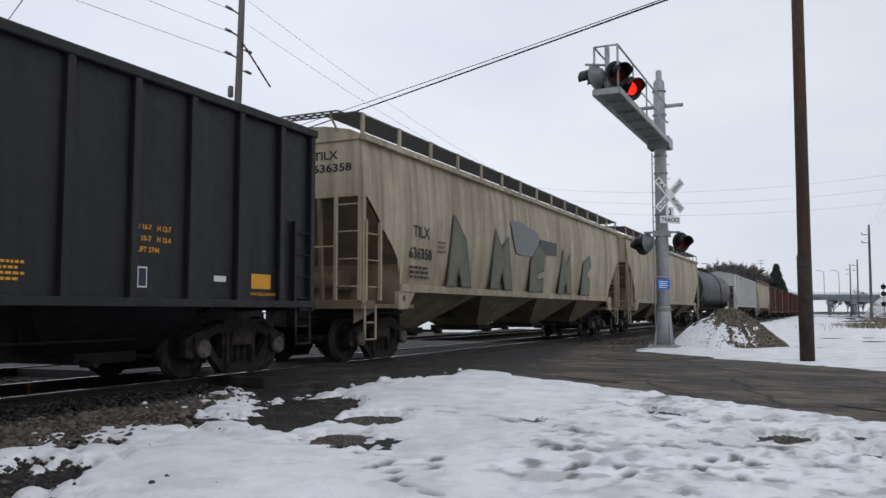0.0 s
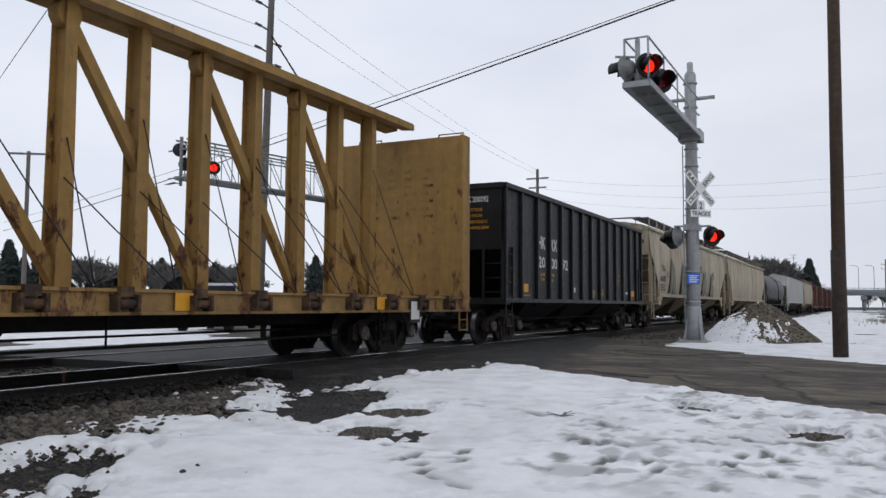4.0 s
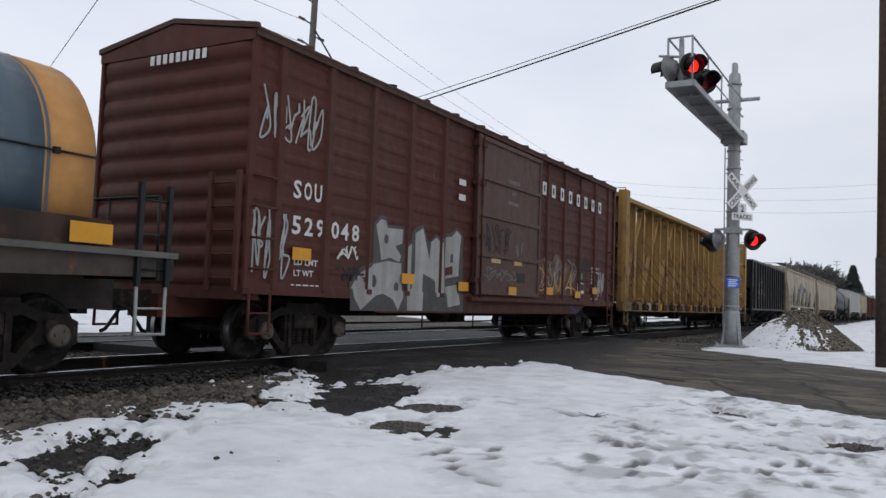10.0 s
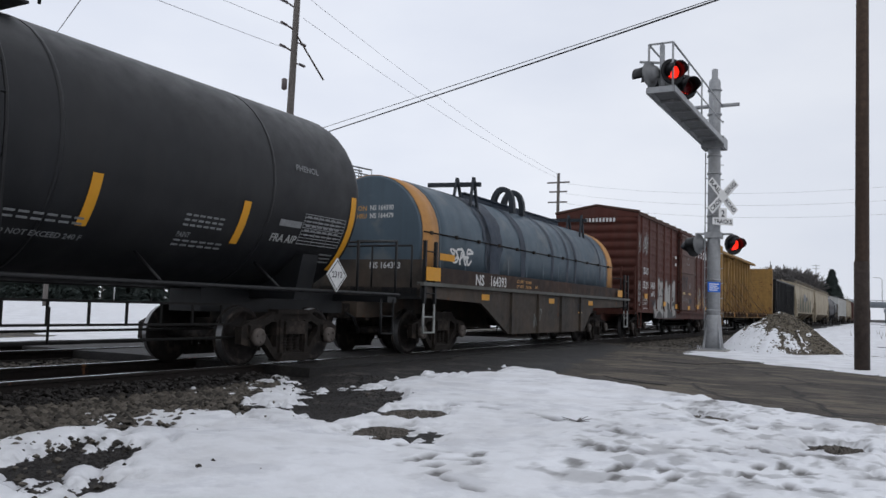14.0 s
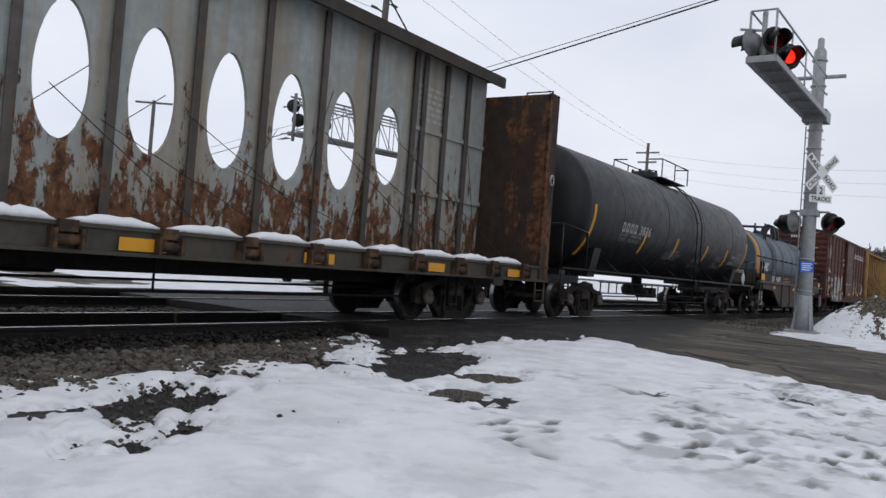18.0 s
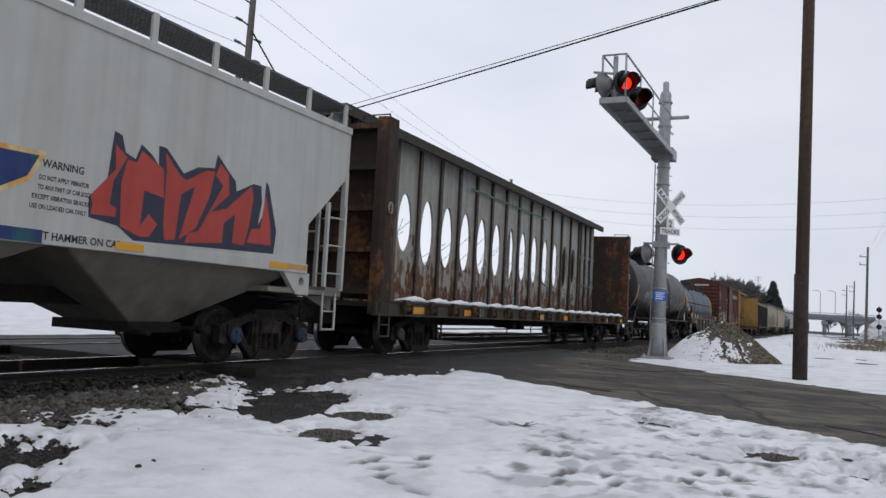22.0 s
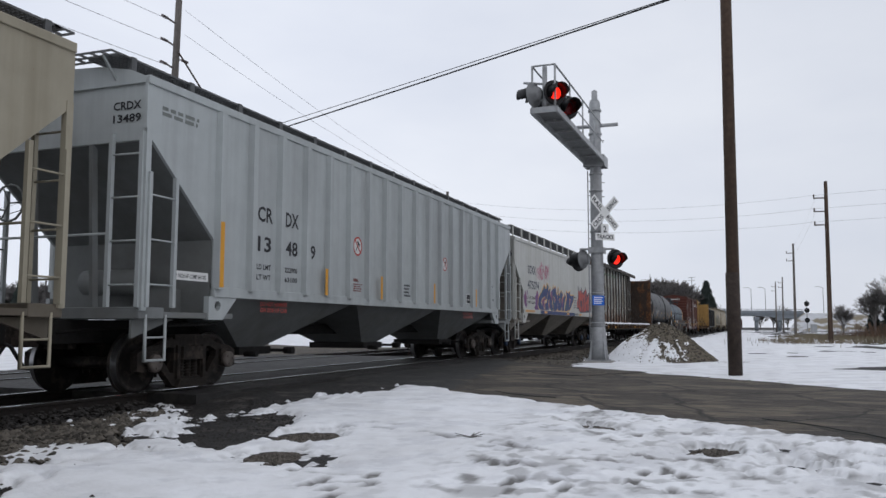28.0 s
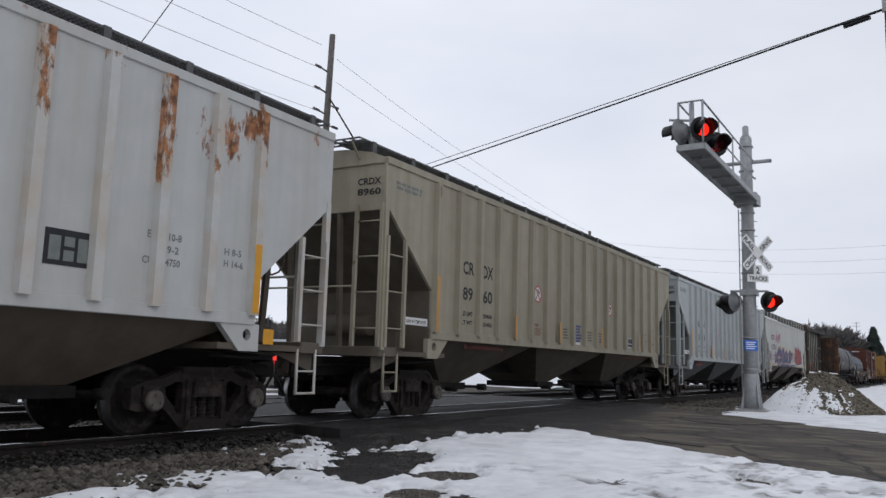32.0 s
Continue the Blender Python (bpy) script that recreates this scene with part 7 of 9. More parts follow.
def yellow_centerbeam():
    car, h, zt = centerbeam_base("centerbeam_car", "yellow centrebeam lumber car, empty, rust-flecked open truss", -27.6, -4.9, "yellow_car", "yellow_rusty", 2.7)
    z1 = 4.66
    for s in (-1, 1):
        bulkhead(car, s * h, s, "yellow_car", "yellow_car", zt, z1)
    for s in (-1, 1):
        g = Geo().prism([(s * 0.06, 4.90), (s * 0.38, 4.87), (s * 0.38, 4.99), (s * 0.06, 5.04)], "y", -h + 0.4, h - 0.4)
        part("top_chord", g, "yellow_car", car)
    part("top_plate", Geo().box(-0.3, 0.3, -h + 0.3, h - 0.3, 5.01, 5.05), "yellow_car", car)
    n = 17
    ys = [-10.31 + 1.245 * i for i in range(n)]
    for i, y in enumerate(ys):
        g = Geo()
        for s in (-1, 1):
            # tapered post flange
            g.prism([(y - 0.125, 1.08), (y + 0.125, 1.08), (y + 0.085, 4.94), (y - 0.085, 4.94)], "x", s * 0.13, s * 0.15)
        g.prism([(-0.13, 1.08), (0.13, 1.08), (0.13, 4.94), (-0.13, 4.94)], "y", y - 0.012, y + 0.012)
        part("upright_post", g, "yellow_car", car, soft=0.006)
    braces = [(i, i + 2) for i in range(1, 9, 2)] + [(i, i - 2) for i in range(10, 17, 2)]
    for i, j in braces:
        g = Geo().beam((0.0, ys[i], 1.2), (0.0, ys[j], 4.72), 0.14, 0.17, up=(0, -1, 0.35))
        g.tube((-0.10, ys[j], 4.72), (0.10, ys[j], 4.72), 0.19, 14)
        part("diagonal_brace", g, "yellow_car", car, soft=0.006)
    rnd = random.Random(5)
    for i in range(n - 1):
        y = ys[i]
        part("tie_down_cable", Geo().tube((1.5, y + 0.6, 1.1), (0.15, y + 1.22, 3.3 + rnd.uniform(-0.5, 0.5)), 0.009, 4), "black", car)
        part("tie_down_cable", Geo().tube((1.5, y + 0.6, 1.1), (0.15, y - 0.05, 3.0 + rnd.uniform(-0.6, 0.4)), 0.009, 4), "black", car)
    x = 1.605
    for y in (-7.05, -2.2, 2.6, 7.4):
        decal("reflector", "paint_yellow", car, x, y, y + 0.34, 0.87, 1.09)
    lettering("TTZX", "paint_white", car, on_side(x, -9.0, 0.88), 0.75, 0.20)
    lettering("861", "paint_white", car, on_side(x, -7.65, 0.88), 0.5, 0.20)
    for q, (t_, v_) in enumerate((("LD LMT", "168500"), ("LT WT", "51500"))):
        lettering(t_, "yellow_rusty", car, on_side(x, -6.35, 0.98 - 0.09 * q), 0.34, 0.06)
        lettering(v_, "paint_black", car, on_side(x, -5.9, 0.98 - 0.09 * q), 0.34, 0.06)
    tag_scrawl(car, "stencil", x, -3.6, -2.5, 0.86, 1.05, 6, 10, 0.025)
    tag_scrawl(car, "paint_blue", x, -1.6, -0.8, 0.86, 1.05, 4, 11, 0.02)
    tag_scrawl(car, "paint_grey", x, -11.0, -9.6, 0.86, 1.08, 6, 9)
    decal("data_plate", "paint_black", car, x, 8.6, 9.0, 0.62, 1.06)
    decal("data_plate_field", "paint_white", car, x + 0.004, 8.64, 8.96, 0.68, 1.02)
    g = Geo()
    for k in range(7):
        z = 3.9 - 0.17 * k
        for q in range(4):
            g.box(-0.7 + q * 0.42, -0.7 + q * 0.42 + 0.2 + 0.12 * ((k + q) % 2), h - 0.425, h - 0.422, z, z + 0.07)
    part("small_print", g, "yellow_rusty", car)


def grey_centerbeam():
    car, h, zt = centerbeam_base("centerbeam_car", "grey rusty centrebeam lumber car with oval openings, snowy deck", -101.65, -79.1, "grey_beam", "grey_sill", 2.75)
    z1 = 4.66
    for s in (-1, 1):
        bulkhead(car, s * h, s, "grey_rusty", "grey_rusty", zt, z1)
    part("top_plate", Geo().box(-0.42, 0.42, -h + 0.3, h - 0.3, 5.0, 5.08).box(-0.42, -0.36, -h + 0.3, h - 0.3, 4.86, 5.0).box(0.36, 0.42, -h + 0.3, h - 0.3, 4.86, 5.0), "dark_steel", car)
    pitch = 1.25
    centres = [-7.40 + pitch * i for i in range(13)]
    edges = [-h + 0.42] + [c - pitch / 2 for c in centres] + [centres[-1] + pitch / 2, h - 0.42]
    for k in range(len(edges) - 1):
        a, b = edges[k], edges[k + 1]
        c = (a + b) / 2
        holes = []
        if 0 < k < len(edges) - 2:
            holes = [[(c + 0.365 * math.cos(t) * (1 - 0.10 * math.sin(t)), (3.07 if k in (1, 13) else 2.95) + (0.71 if k in (1, 13) else 0.83) * math.sin(t)) for t in [2 * math.pi * i / 28 for i in range(28)]]]
        part("centre_panel", Geo().plate([(a, 1.08), (b, 1.08), (b, 5.0), (a, 5.0)], holes, "x", -0.03, 0.03), "grey_beam", car)
    for e in edges[1:-1] + [-h + 1.2, -h + 2.0, -h + 2.75, h - 1.2, h - 2.0, h - 2.75]:
        for s in (-1, 1):
            g = Geo().prism([(s * 0.03, e - 0.02), (s * 0.09, e - 0.02), (s * 0.09, e - 0.065), (s * 0.11, e - 0.065), (s * 0.11, e + 0.065), (s * 0.09, e + 0.065), (s * 0.09, e + 0.02), (s * 0.03, e + 0.02)], "z", 1.08, 4.95)
            part("upright_post", g, "grey_post", car)
    for z in (2.35, 3.55):
        for s in (-1, 1):
            for a, b in ((-h + 0.45, edges[1]), (edges[-2], h - 0.45)):
                part("panel_stiffener", Geo().box(min(s * 0.03, s * 0.10), max(s * 0.03, s * 0.08), a, b, z - 0.04, z + 0.04), "grey_beam", car)
    rnd = random.Random(8)
    for i in range(17):
        y = -h + 1.1 + (2 * h - 2.2) * i / 17 + 0.10
        w, n = (2 * h - 2.2) / 17 - 0.20, 13
        g = Geo()
        rings = []
        for k in range(n):
            u = k / (n - 1)
            t = 0.115 * math.sin(math.pi * min(0.99, max(0.01, u))) ** 0.35 + rnd.uniform(-0.022, 0.012)
            yy = y + w * u
            rings.append([(1.15, yy, 1.085), (1.58, yy, 1.13), (1.60, yy, 1.13 + t * 0.5), (1.52, yy, 1.13 + t), (1.3, yy, 1.10 + t * 0.9), (1.15, yy, 1.09 + t * 0.3)])
        g.loft(rings)
        part("snow_on_deck", g, "clean_snow", car, "white snow lying on the deck edge")
    for i in range(17):
        y = -h + 1.1 + (2 * h - 2.2) * (i + 0.5) / 17
        sx = 1 if i > 9 else -1
        part("tie_down_cable", Geo().tube((sx * 1.55, y, 1.15), (sx * 0.12, min(h - 0.5, y + rnd.uniform(1.6, 2.6)), 3.2 + rnd.uniform(-0.5, 0.7)), 0.006, 4), "black", car)
        part("tie_down_cable", Geo().tube((sx * 1.55, y, 1.15), (sx * 0.12, max(-h + 0.5, y - rnd.uniform(1.2, 2.2)), 2.6 + rnd.uniform(-0.6, 0.7)), 0.006, 4), "black", car)
    x = 1.605
    for i in range(8):
        y = -h + 1.35 + 2.46 * i * 1.13
        if y < h - 1:
            decal("reflector", "paint_yellow", car, x, y, y + 0.6, 0.88, 1.02)
    lettering("2321", "stencil", car, on_side(x, -6.60, 0.88), 0.68, 0.19)
    text_bars(car, "paint_white", x, -1.9, -0.9, 1.02, 2, 0.06, 0.03, 12)
    g = Geo()
    for k, y in enumerate([-1.55, -1.2, -0.55, -0.2, 0.15, 0.8, 1.15]):
        for z in (4.28, 4.56):
            part("faded_name_block", Geo().plate([(y, z), (y + 0.22, z), (y + 0.22, z + 0.17), (y, z + 0.17)], [[(y + 0.07, z + 0.05), (y + 0.15, z + 0.05), (y + 0.15, z + 0.12), (y + 0.07, z + 0.12)]], "x", 0.036, 0.040), "paint_silver", car)
    decal("faded_stripe", "faded_green", car, 0.113, -3.6, 3.6, 4.47, 4.53)
    text_bars(car, "paint_silver", 0.035, 8.4, 9.6, 4.4, 6, 0.06, 0.06, 21)
    decal("data_plate", "paint_black", car, x, 9.0, 9.36, 0.70, 1.04)
    for s in (-1, 1):
        g = Geo()
        for k in range(10):
            a0, a1 = 2 * math.pi * k / 10, 2 * math.pi * (k + 1) / 10
            g.tube((1.62, s * (h - 0.2) + 0.07 * math.cos(a0), 2.9 + 0.11 * math.sin(a0)), (1.62, s * (h - 0.2) + 0.07 * math.cos(a1), 2.9 + 0.11 * math.sin(a1)), 0.025, 6)
        part("lashing_ring", g, "grey_beam", car)


def corrugated_end(car, y, s, w, z0, z1, mat, n=11):
    g = Geo()
    rings = []
    for i in range(n * 6 + 1):
        z = z0 + (z1 - z0) * i / (n * 6)
        d = 0.10 * max(0.0, math.sin(math.pi * 2 * (i % 6) / 6 * 0.5)) ** 0.8
        rings.append([(-w, y, z), (-w + 0.18, y + s * d, z), (-0.12, y + s * d, z), (0.0, y + s * d * 0.55, z), (0.12, y + s * d, z), (w - 0.18, y + s * d, z), (w, y, z)])
    g.loft(rings, smooth=True, closed=False, caps=False)
    part("corrugated_end", g, mat, car)


def boxcar(name, label, y0, y1, full=True, mat="boxcar", door_mat="boxcar_door"):
    car, h = start_car(name, label, y0, y1, 1.85, category="boxcar")
    w, z0, z1 = 1.56, 1.02, 4.52
    for s in (-1, 1):
        xa = s * (w - 0.06)
        n = 34
        # lapped horizontal corrugation of the side sheets
        g = Geo()
        rings = []
        for i in range(n * 2 + 1):
            z = z0 + (z1 - z0) * i / (n * 2)
            x = s * (w - 0.075 + (0.012 if (i // 2) % 3 else 0.028))
            rings.append([(x, -h + 0.02, z), (x, h - 0.02, z)])
        g.loft(rings, smooth=False, closed=False, caps=False)
        part("side_sheet", g, mat, car)
        for y in (-7.38, -6.24, -5.06, -3.86, -2.63, 2.62, 3.79, 5.01, 6.22, 7.4):
            g = Geo().loft([[(s * (w - 0.07), y - 0.10, z), (s * w, y - 0.06, z), (s * w, y + 0.06, z), (s * (w - 0.07), y + 0.10, z)] for z in (z0, z1 - 0.04)], smooth=False)
            part("side_post", g, mat, car)
        for y in (-h + 0.05, h - 0.05):
            part("corner_post", Geo().box(min(xa, s * w), max(xa, s * w), y - 0.06, y + 0.06, z0, z1), mat, car, soft=0.01)
        g = Geo().box(min(xa, s * (w + 0.02)), max(xa, s * (w + 0.02)), -h, h, z1 - 0.06, z1 + 0.05)
        part("eave_rail", g, "boxcar_roof", car)
        g = Geo().prism([(-h, 1.10), (-h, 0.96), (-h + 2.6, 0.94), (-h + 3.2, 0.72), (h - 3.2, 0.72), (h - 2.6, 0.94), (h, 0.96), (h, 1.10)], "x", s * (w - 0.09), s * (w - 0.02))
        part("side_sill", g, mat, car)
        # sliding plug door with its rails, bars and hardware
        xd = s * (w + 0.0)
        g = Geo().box(min(s * (w - 0.05), s * (w + 0.03)), max(s * (w - 0.05), s * (w + 0.03)), -1.36, 1.95, 1.12, 4.42)
        door = part("plug_door", g, door_mat, car, "weathered pinkish brown plug door", soft=0.01)
        for z in (1.16, 1.95, 2.78, 3.55, 4.36):
            part("door_rib", Geo().box(min(s * w, s * (w + 0.07)), max(s * w, s * (w + 0.07)), -1.36, 1.95, z - 0.045, z + 0.045), door_mat, door)
        for y in (-1.33, 1.92):
            part("door_edge", Geo().box(min(s * w, s * (w + 0.06)), max(s * w, s * (w + 0.06)), y - 0.04, y + 0.04, 1.12, 4.42), door_mat, door)
        g = Geo()
        for y in (-1.45, -1.20):
            g.tube((s * (w + 0.08), y, 1.0), (s * (w + 0.08), y, 4.40), 0.025, 8)
            for z in (1.4, 2.3, 3.4, 4.2):
                g.box(min(s * w, s * (w + 0.12)), max(s * w, s * (w + 0.12)), y - 0.07, y + 0.07, z - 0.05, z + 0.05)
        part("lock_bar", g, mat, door)
        g = Geo().box(min(s * (w - 0.02), s * (w + 0.10)), max(s * (w - 0.02), s * (w + 0.10)), -1.6, 5.4, 0.98, 1.05)
        g.box(min(s * (w - 0.02), s * (w + 0.08)), max(s * (w - 0.02), s * (w + 0.08)), -1.6, 5.4, 4.44, 4.50)
        part("door_track", g, mat, car)
        for e in (-1, 1):
            y = min(e * (h - 0.12), e * (h - 0.56))
            stirrup(car, mat, s * (w - 0.02), y, 0.42, 0.98, 0.42)
            for k in range(4):
                z = 1.3 + 0.42 * k
                part("grab_iron", Geo().path([(s * w, y - 0.04, z), (s * (w + 0.05), y - 0.04, z), (s * (w + 0.05), y + 0.42, z), (s * w, y + 0.42, z)], 0.013, 5), mat, car)
    for s in (-1, 1):
        corrugated_end(car, s * (h - 0.06), s, w - 0.02, 1.0, 4.45, mat)
        g = Geo().prism([(-w, 4.40), (w, 4.40), (w, 4.52), (0, 4.80), (-w, 4.52)], "y", s * (h - 0.10), s * (h + 0.02))
        part("end_gable", g, mat, car)
        g = Geo().box(-w + 0.1, w - 0.1, min(s * h, s * (h - 0.4)), max(s * h, s * (h - 0.4)), 0.88, 1.06).box(-0.3, 0.3, min(s * (h + 0.3), s * (h - 2.5)), max(s * (h + 0.3), s * (h - 2.5)), 0.6, 0.9)
        part("end_sill", g, mat, car)
        ladder(car, mat, w - 0.58, s * (h + 0.10), 1.0, 2.6, 0.5, along="x", rungs=5, name="end_ladder")
    n = 14
    for i in range(n):
        a, b = -h + 2 * h * i / n, -h + 2 * h * (i + 1) / n
        g = Geo().prism([(-w - 0.03, 4.54), (0, 4.80), (w + 0.03, 4.54), (w + 0.03, 4.58), (0, 4.84), (-w - 0.03, 4.58)], "y", a + 0.03, b - 0.03)
        g.prism([(-w - 0.04, 4.54), (0, 4.82), (w + 0.04, 4.54), (w + 0.04, 4.62), (0, 4.89), (-w - 0.04, 4.62)], "y", a - 0.035, a + 0.035)
        part("roof_panel", g, "boxcar_roof", car)
    part("underframe", Geo().box(-0.28, 0.28, -h + 0.3, h - 0.3, 0.62, 0.98).box(-1.4, 1.4, -h + 0.3, h - 0.3, 0.98, 1.04), "under", car)
    brake_gear(car, h, 0.6)
    if full:
        x = w + 0.002
        xs = w - 0.045
        for q, t_ in enumerate("SOU"):
            lettering(t_, "paint_white", car, on_side(xs, -7.03 + 0.24 * q, 2.36), 0.18, 0.27)
        for q, t_ in enumerate("529"):
            lettering(t_, "paint_white", car, on_side(xs, -7.03 + 0.28 * q, 1.84), 0.20, 0.27)
        for q, t_ in enumerate("048"):
            lettering(t_, "paint_white", car, on_side(xs, (-6.10, -5.85, -5.56)[q], 1.85), 0.20, 0.27)
        lettering("LD LMT", "paint_white", car, on_side(xs, -6.95, 1.40), 0.55, 0.09)
        lettering("LT WT", "paint_white", car, on_side(xs, -6.95, 1.24), 0.45, 0.09)
        text_bars(car, "paint_white", xs, -7.0, -6.2, 1.12, 2, 0.04, 0.05, 31)
        # the road's name in plain white blocks
        for k in range(8):
            y = 2.17 + k * 0.60
            g = Geo().plate([(y, 3.62), (y + 0.24, 3.62), (y + 0.24, 3.94), (y, 3.94)], [[(y + 0.07, 3.70), (y + 0.17, 3.70), (y + 0.17, 3.86), (y + 0.07, 3.86)]], "x", x, x + 0.004)
            part("name_block", g, "paint_white", car)
        posts = (-5.06, -3.86, -2.63, 2.62, 3.79)
        kw = dict(posts=posts, post_x=w + 0.0005, sill=(1.10, w - 0.018))
        for name, mt, layer, poly in (
                ("graffiti_letter", "spray_grey", 0, [(-4.95, 2.21), (-4.74, 2.36), (-4.57, 2.34), (-4.52, 2.22), (-3.99, 2.24), (-4.0, 0.75), (-5.57, 0.75), (-5.58, 1.19), (-5.29, 1.45), (-4.95, 1.58)]),
                ("graffiti_letter", "spray_grey", 0, [(-3.99, 1.92), (-3.74, 2.0), (-3.68, 2.23), (-3.36, 2.33), (-3.14, 2.02), (-2.84, 2.2), (-2.58, 2.13), (-2.47, 0.75), (-3.99, 0.75)]),
                ("graffiti_letter", "spray_grey", 0, [(-2.57, 2.24), (-2.29, 2.27), (-2.06, 2.41), (-1.78, 2.26), (-1.74, 0.75), (-2.47, 0.75)]),
                ("graffiti_fill", "spray_white", 1, [(-4.88, 2.18), (-4.75, 2.29), (-4.6, 2.28), (-4.53, 2.16), (-4.04, 2.18), (-4.05, 1.93), (-4.27, 1.87), (-4.07, 1.71), (-4.13, 1.6), (-4.42, 1.66), (-4.69, 1.6), (-4.76, 1.85)]),
                ("graffiti_fill", "spray_white", 1, [(-5.53, 1.12), (-5.32, 1.34), (-4.94, 1.52), (-4.5, 1.6), (-4.06, 1.58), (-4.0, 0.99), (-4.16, 0.76), (-4.33, 0.95), (-4.65, 1.04), (-4.87, 1.0), (-5.28, 0.76), (-5.46, 0.95)]),
                ("graffiti_fill", "spray_white", 1, [(-3.95, 1.87), (-3.76, 1.96), (-3.74, 1.31), (-3.59, 1.42), (-3.61, 2.15), (-3.35, 2.27), (-3.09, 1.71), (-3.04, 2.04), (-2.84, 2.14), (-2.64, 2.04), (-2.55, 1.03), (-2.82, 1.03), (-2.84, 1.32), (-3.3, 1.44), (-3.33, 0.76), (-3.85, 0.76)]),
                ("graffiti_fill", "spray_white", 1, [(-2.51, 2.17), (-2.23, 2.21), (-2.06, 2.34), (-1.87, 2.25), (-1.91, 1.88), (-1.94, 1.45), (-2.46, 1.38)]),
                ("graffiti_fill", "spray_white", 1, [(-2.48, 1.22), (-1.99, 1.28), (-1.88, 0.89), (-2.37, 0.83)]),
                ("graffiti_counter", "spray_grey", 2, [(-2.29, 1.85), (-2.18, 1.88), (-2.17, 1.71), (-2.28, 1.69)]),
                ("graffiti_counter", "boxcar", 2, [(-2.5, 1.58), (-2.19, 1.64), (-2.18, 1.47), (-2.49, 1.43)])):
            sprayed(car, name, xs - 0.001, poly, mt, layer, **kw)
        for cy, cz, rr in ((-4.56, 1.97, 0.07), (-4.9, 1.24, 0.09), (-4.2, 1.16, 0.08), (-2.75, 1.0, 0.08), (-3.75, 1.2, 0.07)):
            sprayed(car, "graffiti_spot", xs - 0.001, [(cy + rr * math.cos(k * 0.7854), cz + rr * 1.2 * math.sin(k * 0.7854)) for k in range(8)], "spray_grey", 2)
        for name, mt, layer, poly in (
                ("graffiti_fill", "spray_tan", 0, [(2.05, 1.2), (2.05, 1.95), (2.5, 2.1), (2.95, 1.9), (3.25, 2.25), (3.6, 2.2), (3.85, 1.9), (4.4, 2.05), (4.75, 1.85), (4.8, 1.2)]),):
            sprayed(car, name, xs - 0.001, poly, mt, layer, **kw)
        tag_scrawl(car, "stencil", xs + 0.002, 2.1, 4.75, 1.3, 2.15, 9, 24, 0.035)
        tag_scrawl(car, "cream", xs + 0.002, 2.2, 4.6, 1.25, 1.9, 5, 27, 0.03)
        tag_scrawl(car, "paint_black", xs, 4.85, 5.85, 1.8, 2.3, 8, 25, 0.04)
        tag_scrawl(car, "paint_blue", w - 0.015, 4.3, 4.9, 0.76, 0.95, 4, 26, 0.03)
        tag_scrawl(car, "paint_silver", xs, -7.75, -6.5, 3.1, 3.85, 9, 3)
        tag_scrawl(car, "paint_silver", xs, -7.9, -7.1, 1.15, 2.15, 9, 4)
        tag_scrawl(car, "paint_black", w + 0.035, -1.0, 0.3, 2.0, 2.6, 8, 5)
        tag_scrawl(car, "paint_white", xs, -5.95, -5.35, 1.55, 1.78, 5, 6, 0.028)
        tag_scrawl(car, "paint_black", xs, -5.9, -5.1, 1.2, 1.45, 6, 15, 0.03)
        tag_scrawl(car, "paint_silver", w + 0.004, 6.45, 6.95, 1.2, 1.95, 11, 7)
        for k, t_ in enumerate(("EXW 10-8 H14-3", "EW 10-0 H14-8", "IL 50-6", "IW 9-6", "IH 11-0", "CU FT 5277")):
            lettering(t_, "paint_white", car, on_side(xs, 6.02, 1.98 - 0.105 * k), 0.052 * len(t_) - 0.06, 0.065)
        lettering("2 INCH HF COMP SHOES", "paint_white", car, on_side(xs, 6.0, 1.13), 0.62, 0.05)
        for y, z in ((-7.05, 1.56), (-4.1, 1.32), (-2.0, 1.25), (0.2, 1.22), (2.6, 1.28), (4.6, 1.24), (6.0, 1.38)):
            decal("reflector", "paint_yellow", car, w + (0.075 if -1.4 < y < 1.9 else 0.003), y, y + 0.42, z - 0.09, z + 0.09)
        for y, z in ((-2.1, 3.25), (-2.1, 2.95)):
            decal("bar_label", "paint_white", car, x, y, y + 0.28, z, z + 0.12)
        decal("inspection_tag", "paint_green", car, xs, 5.03, 5.27, 1.67, 1.83)
        decal("data_plate", "paint_white", car, xs, 4.91, 5.41, 1.28, 1.56)
        for a_, b_ in ((4.93, 5.15), (5.17, 5.39)):
            decal("data_plate_field", "paint_black", car, xs + 0.004, a_, b_, 1.36, 1.54)
        for t_, y, z, ww in (("CLOSE AND LOCK", 0.16, 3.60, 0.60), ("DOOR", 0.36, 3.36, 0.20), ("BEFORE MOVING", 0.18, 3.12, 0.56)):
            lettering(t_, "stencil", car, on_side(w + 0.032, y, z), ww, 0.085)
        for y in (-0.62, 0.53):
            decal("door_plate", "cream", car, w + 0.032, y, y + 0.45, 1.80, 1.89, 0.006)
        decal("stencil_panel", "paint_black", car, w + 0.032, 0.70, 1.16, 1.42, 1.64)
        tag_scrawl(car, "stencil", w + 0.033, -0.9, 0.6, 1.4, 1.7, 6, 34, 0.015)
        tag_scrawl(car, "stencil", w + 0.033, 0.55, 0.95, 1.95, 2.35, 4, 35, 0.015)
        g = Geo()
        for k in range(9):
            g.box(-0.4 + k * 0.13, -0.32 + k * 0.13, -h - 0.07, -h - 0.066, 4.22, 4.36)
        part("small_print", g, "paint_white", car)


